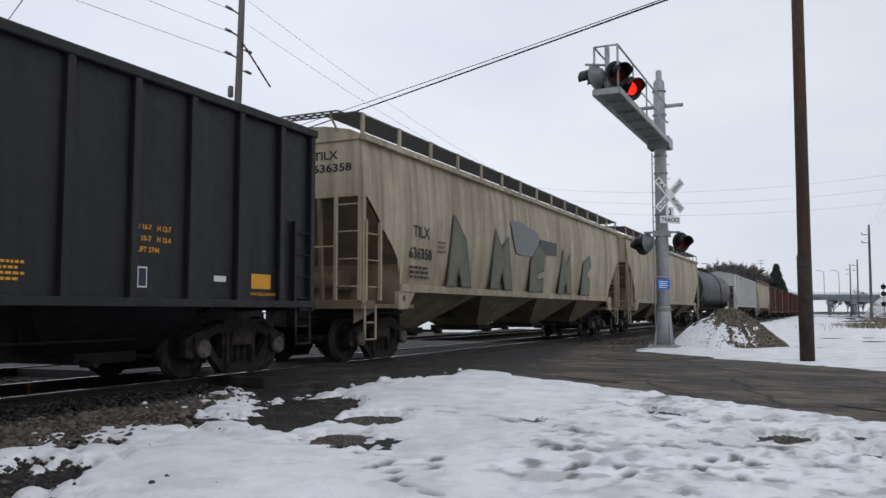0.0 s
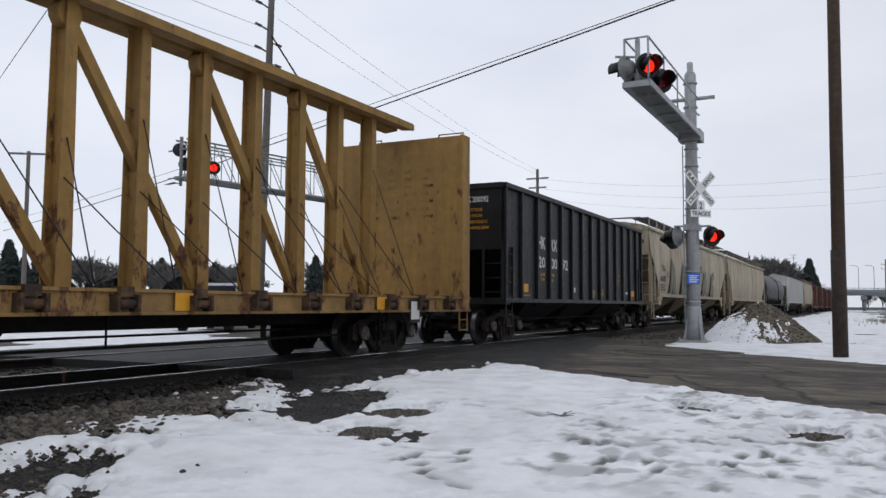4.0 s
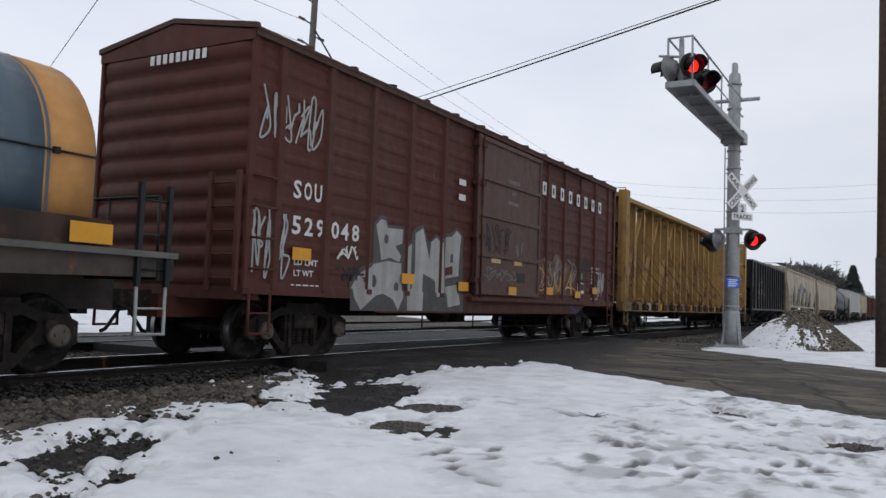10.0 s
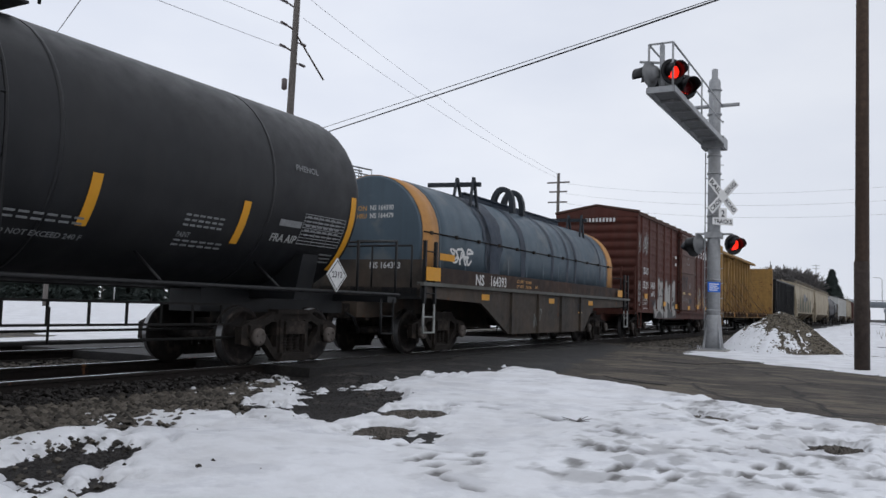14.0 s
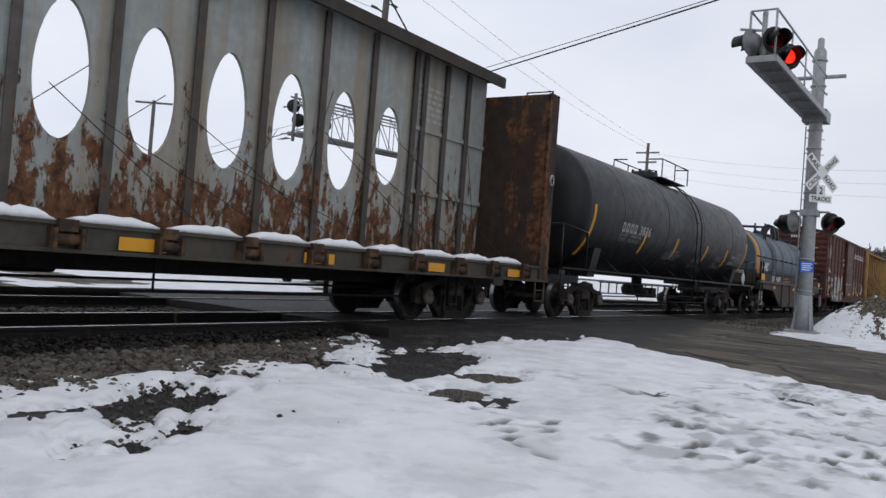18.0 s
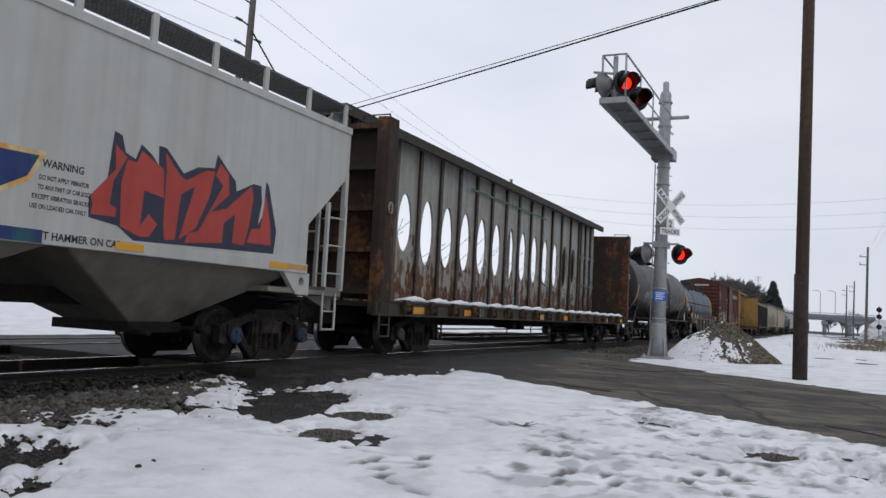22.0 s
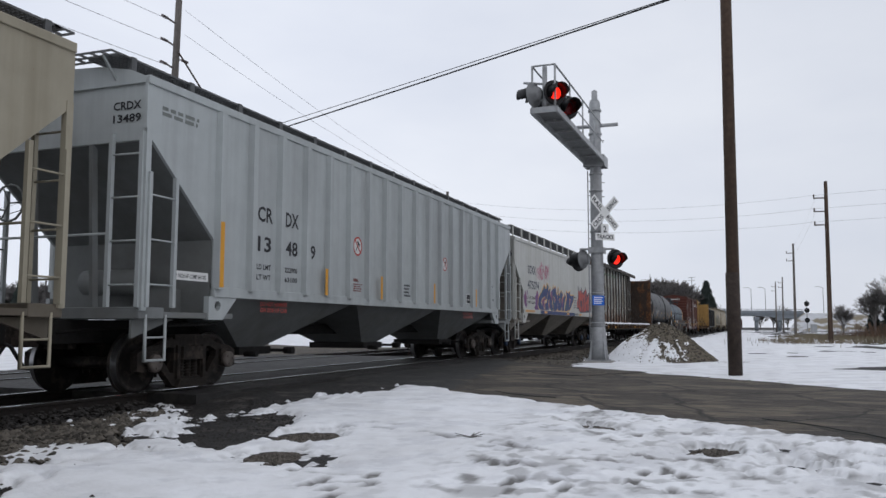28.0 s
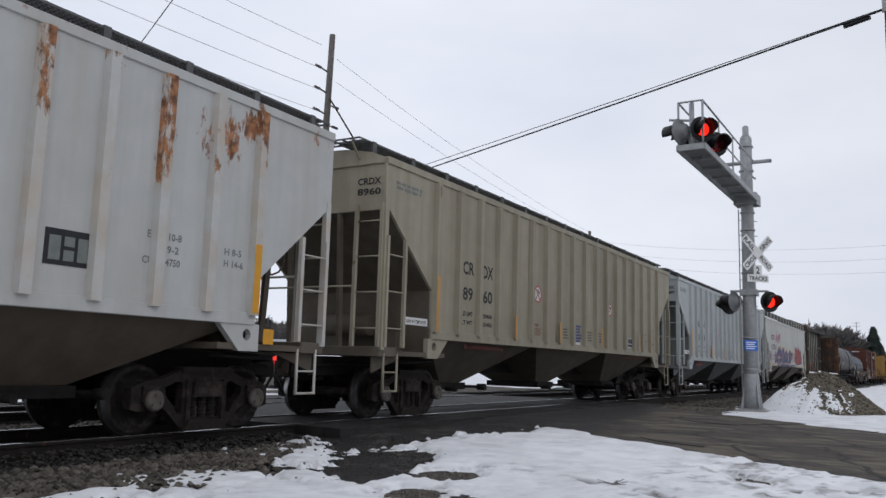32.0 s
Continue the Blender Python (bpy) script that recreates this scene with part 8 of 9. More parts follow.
def coil_car():
    car, h = start_car("coil_car", "blue-grey steel coil car with orange-banded hood", -60.2, -45.8, (1.75, 2.05), category="coil car")
    w = 1.56
    # hood: half-barrel cross-section with raised rim
    def section(y, k=1.0):
        pts = [(1.25 * k, y, 1.55)]
        for i in range(21):
            a = math.pi * i / 20
            pts.append((1.25 * k * math.cos(a), y, 2.35 + 1.26 * k * math.sin(a)))
        return pts + [(-1.25 * k, y, 1.55)]
    a0, a1 = -6.65, 6.25
    pieces = [(a0, a0 + 0.65, "coil_orange", 0.0), (a0 + 0.65, a1 - 0.62, "coil_blue", 0.0), (a1 - 0.62, a1, "coil_orange", 0.0)]
    for ya, yb, mt, _ in pieces:
        g = Geo()
        n = max(2, int((yb - ya) / 0.35))
        g.loft([section(ya + (yb - ya) * i / n, 1.0 + 0.006 * (i % 3 == 1)) for i in range(n + 1)], closed=True, caps=True)
        part("hood", g, mt, car, "orange end band of the hood" if mt == "coil_orange" else "dull blue-grey hood, stained and scraped")
    for ya, s in ((a0, -1), (a1, 1)):
        g = Geo().loft([section(ya, 0.992), section(ya + s * 0.05, 0.96)], closed=True)
        part("hood_end", g, "coil_blue", car)
    for y in [a0 + 0.72 + 1.16 * i for i in range(11)]:
        g = Geo().loft([section(y - 0.02, 1.007), section(y + 0.02, 1.007)], closed=False, caps=False)
        part("hood_seam", g, "coil_blue", car)
    for ya, yb, low in ((-3.95, -2.75, 1.72), (-3.75, -3.45, 1.58), (-1.75, -1.35, 1.60), (0.43, 0.66, 1.60), (1.65, 1.88, 1.58), (2.35, 2.6, 1.58), (4.75, 4.95, 1.58)):
        # an old stain running from the crest down the crossing side
        g = Geo()
        up_ = [(1.2625 * math.cos(a), 2.35 + 1.2725 * math.sin(a)) for a in [math.pi / 2 * (1 - i / 10) for i in range(11)]]
        path = up_ + [(1.2625, 2.35 + (low - 2.35) * k / 3) for k in (1, 2, 3)]
        mid, half_ = (ya + yb) / 2, (yb - ya) / 2
        g.loft([[(px_, mid - half_ * (1.0 - 0.45 * (k / 13) ** 3 + 0.10 * math.sin(2.3 * k)), pz_), (px_, mid + half_ * (1.0 - 0.45 * (k / 13) ** 3 + 0.10 * math.cos(1.9 * k)), pz_)] for k, (px_, pz_) in enumerate(path)], closed=False, caps=False)
        part("dark_stain_band", g, "coil_dark", car, "dark weathered stain running down the hood")
    for s in (-1, 1):
        g = Geo().tube((s * 1.27, a0, 2.42), (s * 1.27, a1, 2.42), 0.014, 6)
        for i in range(12):
            y = a0 + 0.3 + 1.1 * i
            g.box(min(s * 1.24, s * 1.295), max(s * 1.24, s * 1.295), y - 0.035, y + 0.035, 2.385, 2.455)
        part("hood_rail", g, "truck", car)
    for y in (-3.62, 4.2):
        g = Geo()
        for dx, zf in ((0.85, 3.08), (0.42, 3.36)):
            g.beam((dx, y - 0.24, zf), (dx - 0.02, y - 0.01, 3.98), 0.055, 0.06)
            g.beam((dx, y + 0.24, zf), (dx - 0.02, y + 0.01, 3.98), 0.055, 0.06)
            g.box(dx - 0.07, dx + 0.07, y - 0.34, y + 0.34, zf - 0.03, zf + 0.03)
        g.beam((-0.35, y - 0.05, 3.84), (0.98, y + 0.08, 3.82), 0.09, 0.10)
        part("lifting_bracket", g, "coil_steel", car, "dark steel lifting bracket")
    for y in (-0.88, -0.22):
        rings = []
        for i in range(15):
            a = math.pi * i / 14
            c, q = math.cos(a), math.sin(a)
            rings.append([(0.36 + r_ * c, yy, 3.46 + (0.36 + r_) * q ** 0.7) for r_, yy in ((0.22, y - 0.08), (0.22, y + 0.08), (0.35, y + 0.08), (0.35, y - 0.08))])
        part("lifting_loop", Geo().loft(rings, smooth=False), "coil_steel", car)
    part("roof_spine", Geo().box(0.30, 0.34, -3.2, 3.4, 3.48, 3.68).box(0.24, 0.40, -3.2, 3.4, 3.68, 3.71), "coil_dark", car, "blue-painted beam along the crest")
    part("roof_spine", Geo().box(-0.12, 0.12, a0 + 1.0, a1 - 0.8, 3.58, 3.64), "coil_dark", car)
    # underframe: fish-belly side sills
    for s in (-1, 1):
        g = Geo().prism([(-h, 1.38), (-h, 1.12), (-4.5, 1.05), (-3.0, 0.36), (2.5, 0.36), (3.35, 1.05), (h, 1.12), (h, 1.38)], "x", s * (w - 0.10), s * (w - 0.03))
        part("side_sill", g, "coil_frame", car)
        g = Geo().box(min(s * (w - 0.1), s * (w + 0.05)), max(s * (w - 0.1), s * (w + 0.05)), -h, h, 1.34, 1.41)
        part("sill_flange", g, "coil_flange", car, "pale grey sill flange")
        g = Geo().prism([(-6.7, 1.41), (-6.7, 1.72), (6.3, 1.72), (6.3, 1.41)], "x", s * (w - 0.09), s * (w - 0.04))
        part("trough_side", g, "coil_rust", car, "rust-brown trough side under the hood")
        for y in (-2.9, -1.2, 0.5, 2.1):
            part("sill_stiffener", Geo().box(min(s * (w - 0.03), s * (w + 0.03)), max(s * (w - 0.03), s * (w + 0.03)), y - 0.03, y + 0.03, 0.36, 1.34), "coil_frame", car)
        for e in (-1, 1):
            y = min(e * (h - 0.1), e * (h - 0.55))
            ladder(car, "black", s * w, y, 1.0, 2.2, 0.42, rungs=3)
            stirrup(car, "paint_silver", s * w, y, 0.45, 1.05, 0.42)
    g = Geo().box(-w + 0.05, w - 0.05, -h, h, 1.16, 1.30).box(-0.25, 0.25, -h - 0.2, h + 0.2, 0.70, 1.16)
    part("deck", g, "coil_frame", car)
    for s in (-1, 1):
        g = Geo().box(-w + 0.02, w - 0.02, min(s * h, s * (h - 0.25)), max(s * h, s * (h - 0.25)), 1.08, 1.30)
        g.tube((-1.3, s * (h - 0.05), 2.1), (1.3, s * (h - 0.05), 2.1), 0.02, 6)
        for x in (-1.3, -0.4, 0.4, 1.3):
            g.tube((x, s * (h - 0.05), 1.25), (x, s * (h - 0.05), 2.1), 0.02, 6)
        part("end_railing", g, "black", car)
    g = Geo()
    for k in range(14):
        b0, b1 = 2 * math.pi * k / 14, 2 * math.pi * (k + 1) / 14
        g.tube((-0.8 + 0.3 * math.cos(b0), -h + 0.05, 2.35 + 0.3 * math.sin(b0)), (-0.8 + 0.3 * math.cos(b1), -h + 0.05, 2.35 + 0.3 * math.sin(b1)), 0.02, 5)
    for k in range(4):
        b0 = 2 * math.pi * k / 4
        g.tube((-0.8, -h + 0.05, 2.35), (-0.8 + 0.3 * math.cos(b0), -h + 0.05, 2.35 + 0.3 * math.sin(b0)), 0.014, 5)
    g.box(-1.0, -0.6, -h + 0.08, -h + 0.2, 1.9, 2.5)
    part("brake_wheel", g, "black", car)
    x = w - 0.026
    lettering("NS", "paint_white", car, on_side(x - 0.012, -4.78, 1.43), 0.42, 0.24)
    for k, (s, y, ww) in enumerate((("164393", -4.0, 0.85),)):
        lettering(s, "paint_white", car, on_side(x - 0.012, y, 1.43), ww, 0.24)
    tag_scrawl(car, "paint_white", 1.258, -5.55, -4.5, 1.85, 2.25, 6, 41, 0.05)
    decal("reflector", "paint_yellow", car, w + 0.05, -7.12, -6.55, 1.44, 1.70)
    decal("reflector", "paint_yellow", car, 1.26, -5.95, -5.3, 1.90, 2.04)
    for y in (-4.5, -0.4, 2.9):
        decal("reflector", "paint_yellow", car, w - 0.025, y, y + 0.40, 1.12, 1.25)
    decal("reflector", "paint_yellow", car, w + 0.05, 5.72, 6.25, 1.44, 1.66)
    for q, (t_, v_) in enumerate((("LD LMT", "214900"), ("LT WT", "71100"))):
        lettering(t_, "paint_orange", car, on_side(x - 0.012, -2.52, 1.57 - 0.12 * q), 0.42, 0.075)
        lettering(v_, "paint_orange", car, on_side(x - 0.012, -1.98, 1.57 - 0.12 * q), 0.38, 0.075)
    lettering("286K", "paint_orange", car, on_side(x - 0.012, -1.36, 1.47), 0.22, 0.07)
    decal("data_plate", "paint_black", car, w - 0.026, 1.92, 2.36, 0.86, 1.14)
    decal("data_plate_field", "cream", car, w - 0.021, 1.96, 2.32, 0.88, 0.92, 0.002)
    tag_scrawl(car, "paint_grey", w - 0.024, -1.5, -1.0, 0.5, 1.0, 3, 43)
    lettering("FOR USE ON", "paint_orange", car, on_rear(-0.86, a0 - 0.055, 2.86), 0.8, 0.10)
    lettering("THRU", "paint_orange", car, on_rear(-0.38, a0 - 0.055, 2.70), 0.32, 0.10)
    lettering("NS 164390", "paint_white", car, on_rear(0.02, a0 - 0.055, 2.86), 0.56, 0.11)
    lettering("NS 164479", "paint_white", car, on_rear(0.02, a0 - 0.055, 2.70), 0.56, 0.11)
    part("end_bulkhead", Geo().box(-1.3, 1.3, a0 - 0.12, a0 - 0.06, 1.3, 1.86), "coil_frame", car)
    lettering("NS 164393", "paint_white", car, on_rear(0.10, a0 - 0.124, 1.68), 0.72, 0.13)
    brake_gear(car, h, 0.55)


def tank_car(name, label, y0, y1, full=True, mat="tank"):
    car, h = start_car(name, label, y0, y1, 2.35, category="tank car")
    r, zc = 1.53, 2.64
    ht = h - 0.84
    g = Geo()
    prof = [(-ht + 0.60 * (1 - math.cos(a)), max(0.03, r * math.sin(a))) for a in [math.pi / 2 * k / 12 for k in range(13)]]
    mid = [(y, r) for y in (-4.2, -1.4, 1.4, 4.2)]
    prof = prof + mid + [(-a, b) for a, b in reversed(prof)]
    g.turned(prof, 40, "y", (0, 0, zc))
    part("tank_shell", g, mat, car, "black welded tank shell, dusty")
    for y in (-5.2, -1.75, 1.75, 5.2):
        part("weld_band", Geo().turned([(y - 0.03, r + 0.004), (y + 0.03, r + 0.004)], 40, "y", (0, 0, zc)), mat, car)
    g = Geo().turned([(zc + r - 0.1, 0.42), (zc + r + 0.22, 0.42), (zc + r + 0.26, 0.36)], 20, "z", (0, 0, 0))
    for k in range(8):
        a = 2 * math.pi * k / 8
        g.box(0.38 * math.cos(a) - 0.03, 0.38 * math.cos(a) + 0.03, 0.38 * math.sin(a) - 0.03, 0.38 * math.sin(a) + 0.03, zc + r + 0.2, zc + r + 0.31)
    part("manway_dome", g, mat, car)
    g = Geo().turned([(zc + r - 0.1, 0.12), (zc + r + 0.25, 0.12)], 12, "z", (0.2, 1.2, 0)).turned([(zc + r - 0.1, 0.09), (zc + r + 0.3, 0.09)], 12, "z", (-0.2, 1.7, 0))
    part("valve", g, mat, car)
    zt = zc + r + 0.06
    g = Geo().box(-0.75, 0.75, -0.5, 1.8, zt - 0.03, zt)
    part("top_platform", g, "black", car)
    g = Geo()
    for s in (-1, 1):
        for y in (-0.6, 0.6, 1.9):
            g.tube((s * 0.78, y, zt), (s * 0.78, y, zt + 0.52), 0.02, 6)
        g.path([(s * 0.78, -0.6, zt + 0.52), (s * 0.78, 1.9, zt + 0.52)], 0.02, 6)
    for y in (-0.6, 1.9):
        g.path([(-0.78, y, zt + 0.52), (-0.35, y, zt + 0.52)], 0.02, 6)
        g.path([(0.78, y, zt + 0.52), (0.35, y, zt + 0.52)], 0.02, 6)
    part("platform_railing", g, "black", car)
    g = Geo()
    for y in (0.57, 1.05):
        arc = [(math.cos(a) * (r + 0.10), y, zc + math.sin(a) * (r + 0.10)) for a in [math.radians(88 - 11 * i) for i in range(9)]]
        g.path(arc + [(r + 0.08, y, 0.45)], 0.02, 6)
    for i in range(11):
        if i < 6:
            a = math.radians(70 - 12 * i)
            c = (math.cos(a) * (r + 0.10), zc + math.sin(a) * (r + 0.10))
        else:
            c = (r + 0.08, 2.3 - 0.42 * (i - 6))
        g.tube((c[0], 0.57, c[1]), (c[0], 1.05, c[1]), 0.014, 5)
    part("side_ladder", g, "black", car)
    g = Geo()
    for s in (-1, 1):
        g.tube((s * 1.55, -h, 1.14), (s * 1.55, h, 1.14), 0.03, 8)
        for y in (-5.4, -3.0, -0.8, 1.0, 3.2, 5.4):
            g.tube((s * 1.55, y, 1.14), (s * 1.05, y, 1.52), 0.022, 6)
    part("side_handrail", g, "black", car)
    for s in (-1, 1):
        y = s * (h - 2.35)
        g = Geo().prism([(-1.35, 1.7), (-1.2, 1.0), (1.2, 1.0), (1.35, 1.7)], "y", y - 0.2, y + 0.2)
        g.box(-0.32, 0.32, min(s * h, s * (h - 3.6)), max(s * h, s * (h - 3.6)), 0.78, 1.16)
        g.box(-1.5, 1.5, min(s * h, s * (h - 0.3)), max(s * h, s * (h - 0.3)), 1.0, 1.12)
        part("stub_sill", g, mat, car)
        g = Geo().path([(-1.5, s * (h - 0.05), 1.1), (-1.5, s * (h - 0.05), 2.1), (1.5, s * (h - 0.05), 2.1), (1.5, s * (h - 0.05), 1.1)], 0.022, 6)
        g.path([(1.52, s * (h - 0.08), 2.1), (1.52, s * (h - 1.3), 2.0), (1.52, s * (h - 1.3), 1.12)], 0.022, 6)
        part("end_railing", g, "black", car)
        for x in (-1.5, 1.5):
            stirrup(car, "black", x, min(s * (h - 0.1), s * (h - 0.5)), 0.45, 1.06, 0.4)
    g = Geo().tube((0, 0, zc - r + 0.1), (0, 0, 0.62), 0.16, 12)
    g.box(-0.25, 0.25, -0.22, 0.22, 0.55, 0.72)
    part("bottom_outlet", g, "under", car)
    brake_gear(car, h, 0.62)
    g = Geo()
    for s in (1,):
        for y in [-5.0 + 0.55 * i for i in range(19)]:
            g.box(0.9, 0.93, y - 0.012, y + 0.012, 0.62, 0.9)
        g.box(0.9, 0.93, -5.1, 5.1, 0.88, 0.91)
        g.box(0.9, 0.93, -5.1, 5.1, 0.60, 0.63)
    part("brake_guard", g, "under", car)
    if full:
        def stripe(y, a0, a1, k):
            rings = []
            for i in range(9):
                a = math.radians(a0 + (a1 - a0) * i / 8)
                c, s = math.cos(a) * (r + 0.006), math.sin(a) * (r + 0.006)
                rings.append([(c, y - 0.07, zc + s), (c, y + 0.07, zc + s)])
            part("reflector", Geo().loft(rings, closed=False, caps=False), "paint_yellow", car)
        for y in (-3.5, -0.8, 2.25, 4.7):
            stripe(y, -36, -12, 0)
        for y in (-7.05, 7.2):
            stripe(y, -48, 2, 0)

        def curved(s, y, a, ww, hh):
            t = math.radians(a)
            m = Matrix.Translation((0, y, zc)) @ Matrix.Rotation(-t, 4, "Y") @ on_side(r + 0.008, 0, -hh / 2)
            lettering(s, "stencil" if hh < 0.12 else "paint_silver", car, m, ww, hh)
        # owner's mark in plain blocks, number in figures
        for k in range(4):
            t = math.radians(-12)
            m = Matrix.Translation((0, -5.25 + 0.27 * k, zc)) @ Matrix.Rotation(-t, 4, "Y")
            part("name_block", Geo().plate([(0, -0.12), (0.19, -0.12), (0.19, 0.12), (0, 0.12)], [[(0.055, -0.06), (0.135, -0.06), (0.135, 0.06), (0.055, 0.06)]], "x", r + 0.006, r + 0.010), "paint_silver", car, at=m)
        curved("3836", -4.05, -12, 0.85, 0.26)
        curved("LD LMT", -5.3, -19, 0.6, 0.1)
        curved("198860 LB", -4.55, -19, 0.75, 0.1)
        curved("LT WT", -5.3, -24, 0.5, 0.1)
        curved("72100 LB", -4.6, -24, 0.7, 0.1)
        curved("CONSULT OWNER", -1.15, -27, 0.85, 0.10)
        curved("BEFORE REPAIRING TANK", -1.45, -31, 1.35, 0.10)
        curved("INLET", -0.85, -43, 0.3, 0.07)
        curved("OUTLET", 0.0, -45, 0.35, 0.07)
        curved("DO NOT EXCEED 240 F", 1.25, -42, 1.1, 0.08)
        curved("FRA AIP", 5.38, -29, 0.58, 0.13)
        curved("PAINT", 3.65, -34, 0.22, 0.08)
        curved("PHENOL", 5.7, 12, 0.55, 0.10)

        def ruled(y0, y1, a0, a1, rows, cols):
            """A stencilled table: thin ruled lines bent round the shell."""
            g = Geo()
            rr, q = r + 0.006, 0.006
            for i in range(rows + 1):
                a = math.radians(a0 + (a1 - a0) * i / rows)
                g.add([(rr * math.cos(a), y, zc + rr * math.sin(a) + e) for y in (y0, y1) for e in (-q, q)], [(0, 2, 3, 1)])
            for j in range(cols + 1):
                y = y0 + (y1 - y0) * j / cols
                g.loft([[(rr * math.cos(a), y - q, zc + rr * math.sin(a)), (rr * math.cos(a), y + q, zc + rr * math.sin(a))] for a in [math.radians(a0 + (a1 - a0) * k / 6) for k in range(7)]], closed=False, caps=False)
            part("stencil_table", g, "stencil", car)
        ruled(6.0, 7.05, -13, -31, 9, 3)
        for y, a, ww, rows in ((-1.45, -35, 1.2, 2), (1.3, -33, 1.0, 2), (3.67, -24, 0.72, 3), (3.65, -38, 0.9, 2), (6.05, -15, 0.9, 5), (6.7, -37, 0.35, 3)):
            t = math.radians(a)
            m = Matrix.Translation((0, y, zc)) @ Matrix.Rotation(-t, 4, "Y")
            g = Geo()
            for k in range(rows):
                for q in range(6):
                    g.box(r + 0.005, r + 0.008, ww * q / 6, ww * (q + 0.75) / 6, -0.07 * k, -0.07 * k + 0.028)
            part("small_print", g, "stencil", car, at=m)
        part("paint_patch", Geo().box(r + 0.004, r + 0.007, 0, 0.5, -0.05, 0.05), "stencil", car, at=Matrix.Translation((0, 5.46, zc)) @ Matrix.Rotation(math.radians(20), 4, "Y"))
        for s in (1,):
            y = s * (h - 2.0)
            m = Matrix.Translation((1.60, y, 1.40)) @ Matrix.Rotation(radians(45), 4, "X")
            pl = part("placard", Geo().box(-0.01, 0.01, -0.19, 0.19, -0.19, 0.19), "paint_white", car, at=m)
            part("placard_edge", Geo().box(0.0105, 0.012, -0.17, -0.155, -0.17, 0.17).box(0.0105, 0.012, 0.155, 0.17, -0.17, 0.17).box(0.0105, 0.012, -0.17, 0.17, -0.17, -0.155).box(0.0105, 0.012, -0.17, 0.17, 0.155, 0.17), "paint_black", pl)
            lettering("2312", "paint_black", car, on_side(1.614, y - 0.14, 1.36), 0.28, 0.10)
    return car


# ---- the train, front to rear ----
def circle_mark(car, mat, x, y, z, r):
    g = Geo().plate([(y + r * math.cos(2 * math.pi * k / 20), z + r * math.sin(2 * math.pi * k / 20)) for k in range(20)],
                    [[(y + r * 0.82 * math.cos(2 * math.pi * k / 20), z + r * 0.82 * math.sin(2 * math.pi * k / 20)) for k in range(20)]], "x", x, x + 0.003)
    g.beam((x + 0.0035, y - 0.62 * r, z + 0.62 * r), (x + 0.0035, y + 0.62 * r, z - 0.62 * r), 0.003, 0.16 * r, up=(0, 1, 1))
    mark = part("round_mark", g, mat, car)
    hm = Geo().beam((x + 0.0010, y - 0.42 * r, z - 0.50 * r), (x + 0.0010, y + 0.22 * r, z + 0.30 * r), 0.002, 0.10 * r, up=(0, -1, 1))
    hm.beam((x + 0.0012, y - 0.08 * r, z + 0.52 * r), (x + 0.0012, y + 0.48 * r, z + 0.10 * r), 0.002, 0.22 * r, up=(0, 1, 1))
    part("hammer_sign", hm, "paint_black", mark)
    part("white_disc", Geo().plate([(y + r * 0.97 * math.cos(2 * math.pi * k / 20), z + r * 0.97 * math.sin(2 * math.pi * k / 20)) for k in range(20)], [], "x", x - 0.001, x - 0.0005), "paint_white", mark)


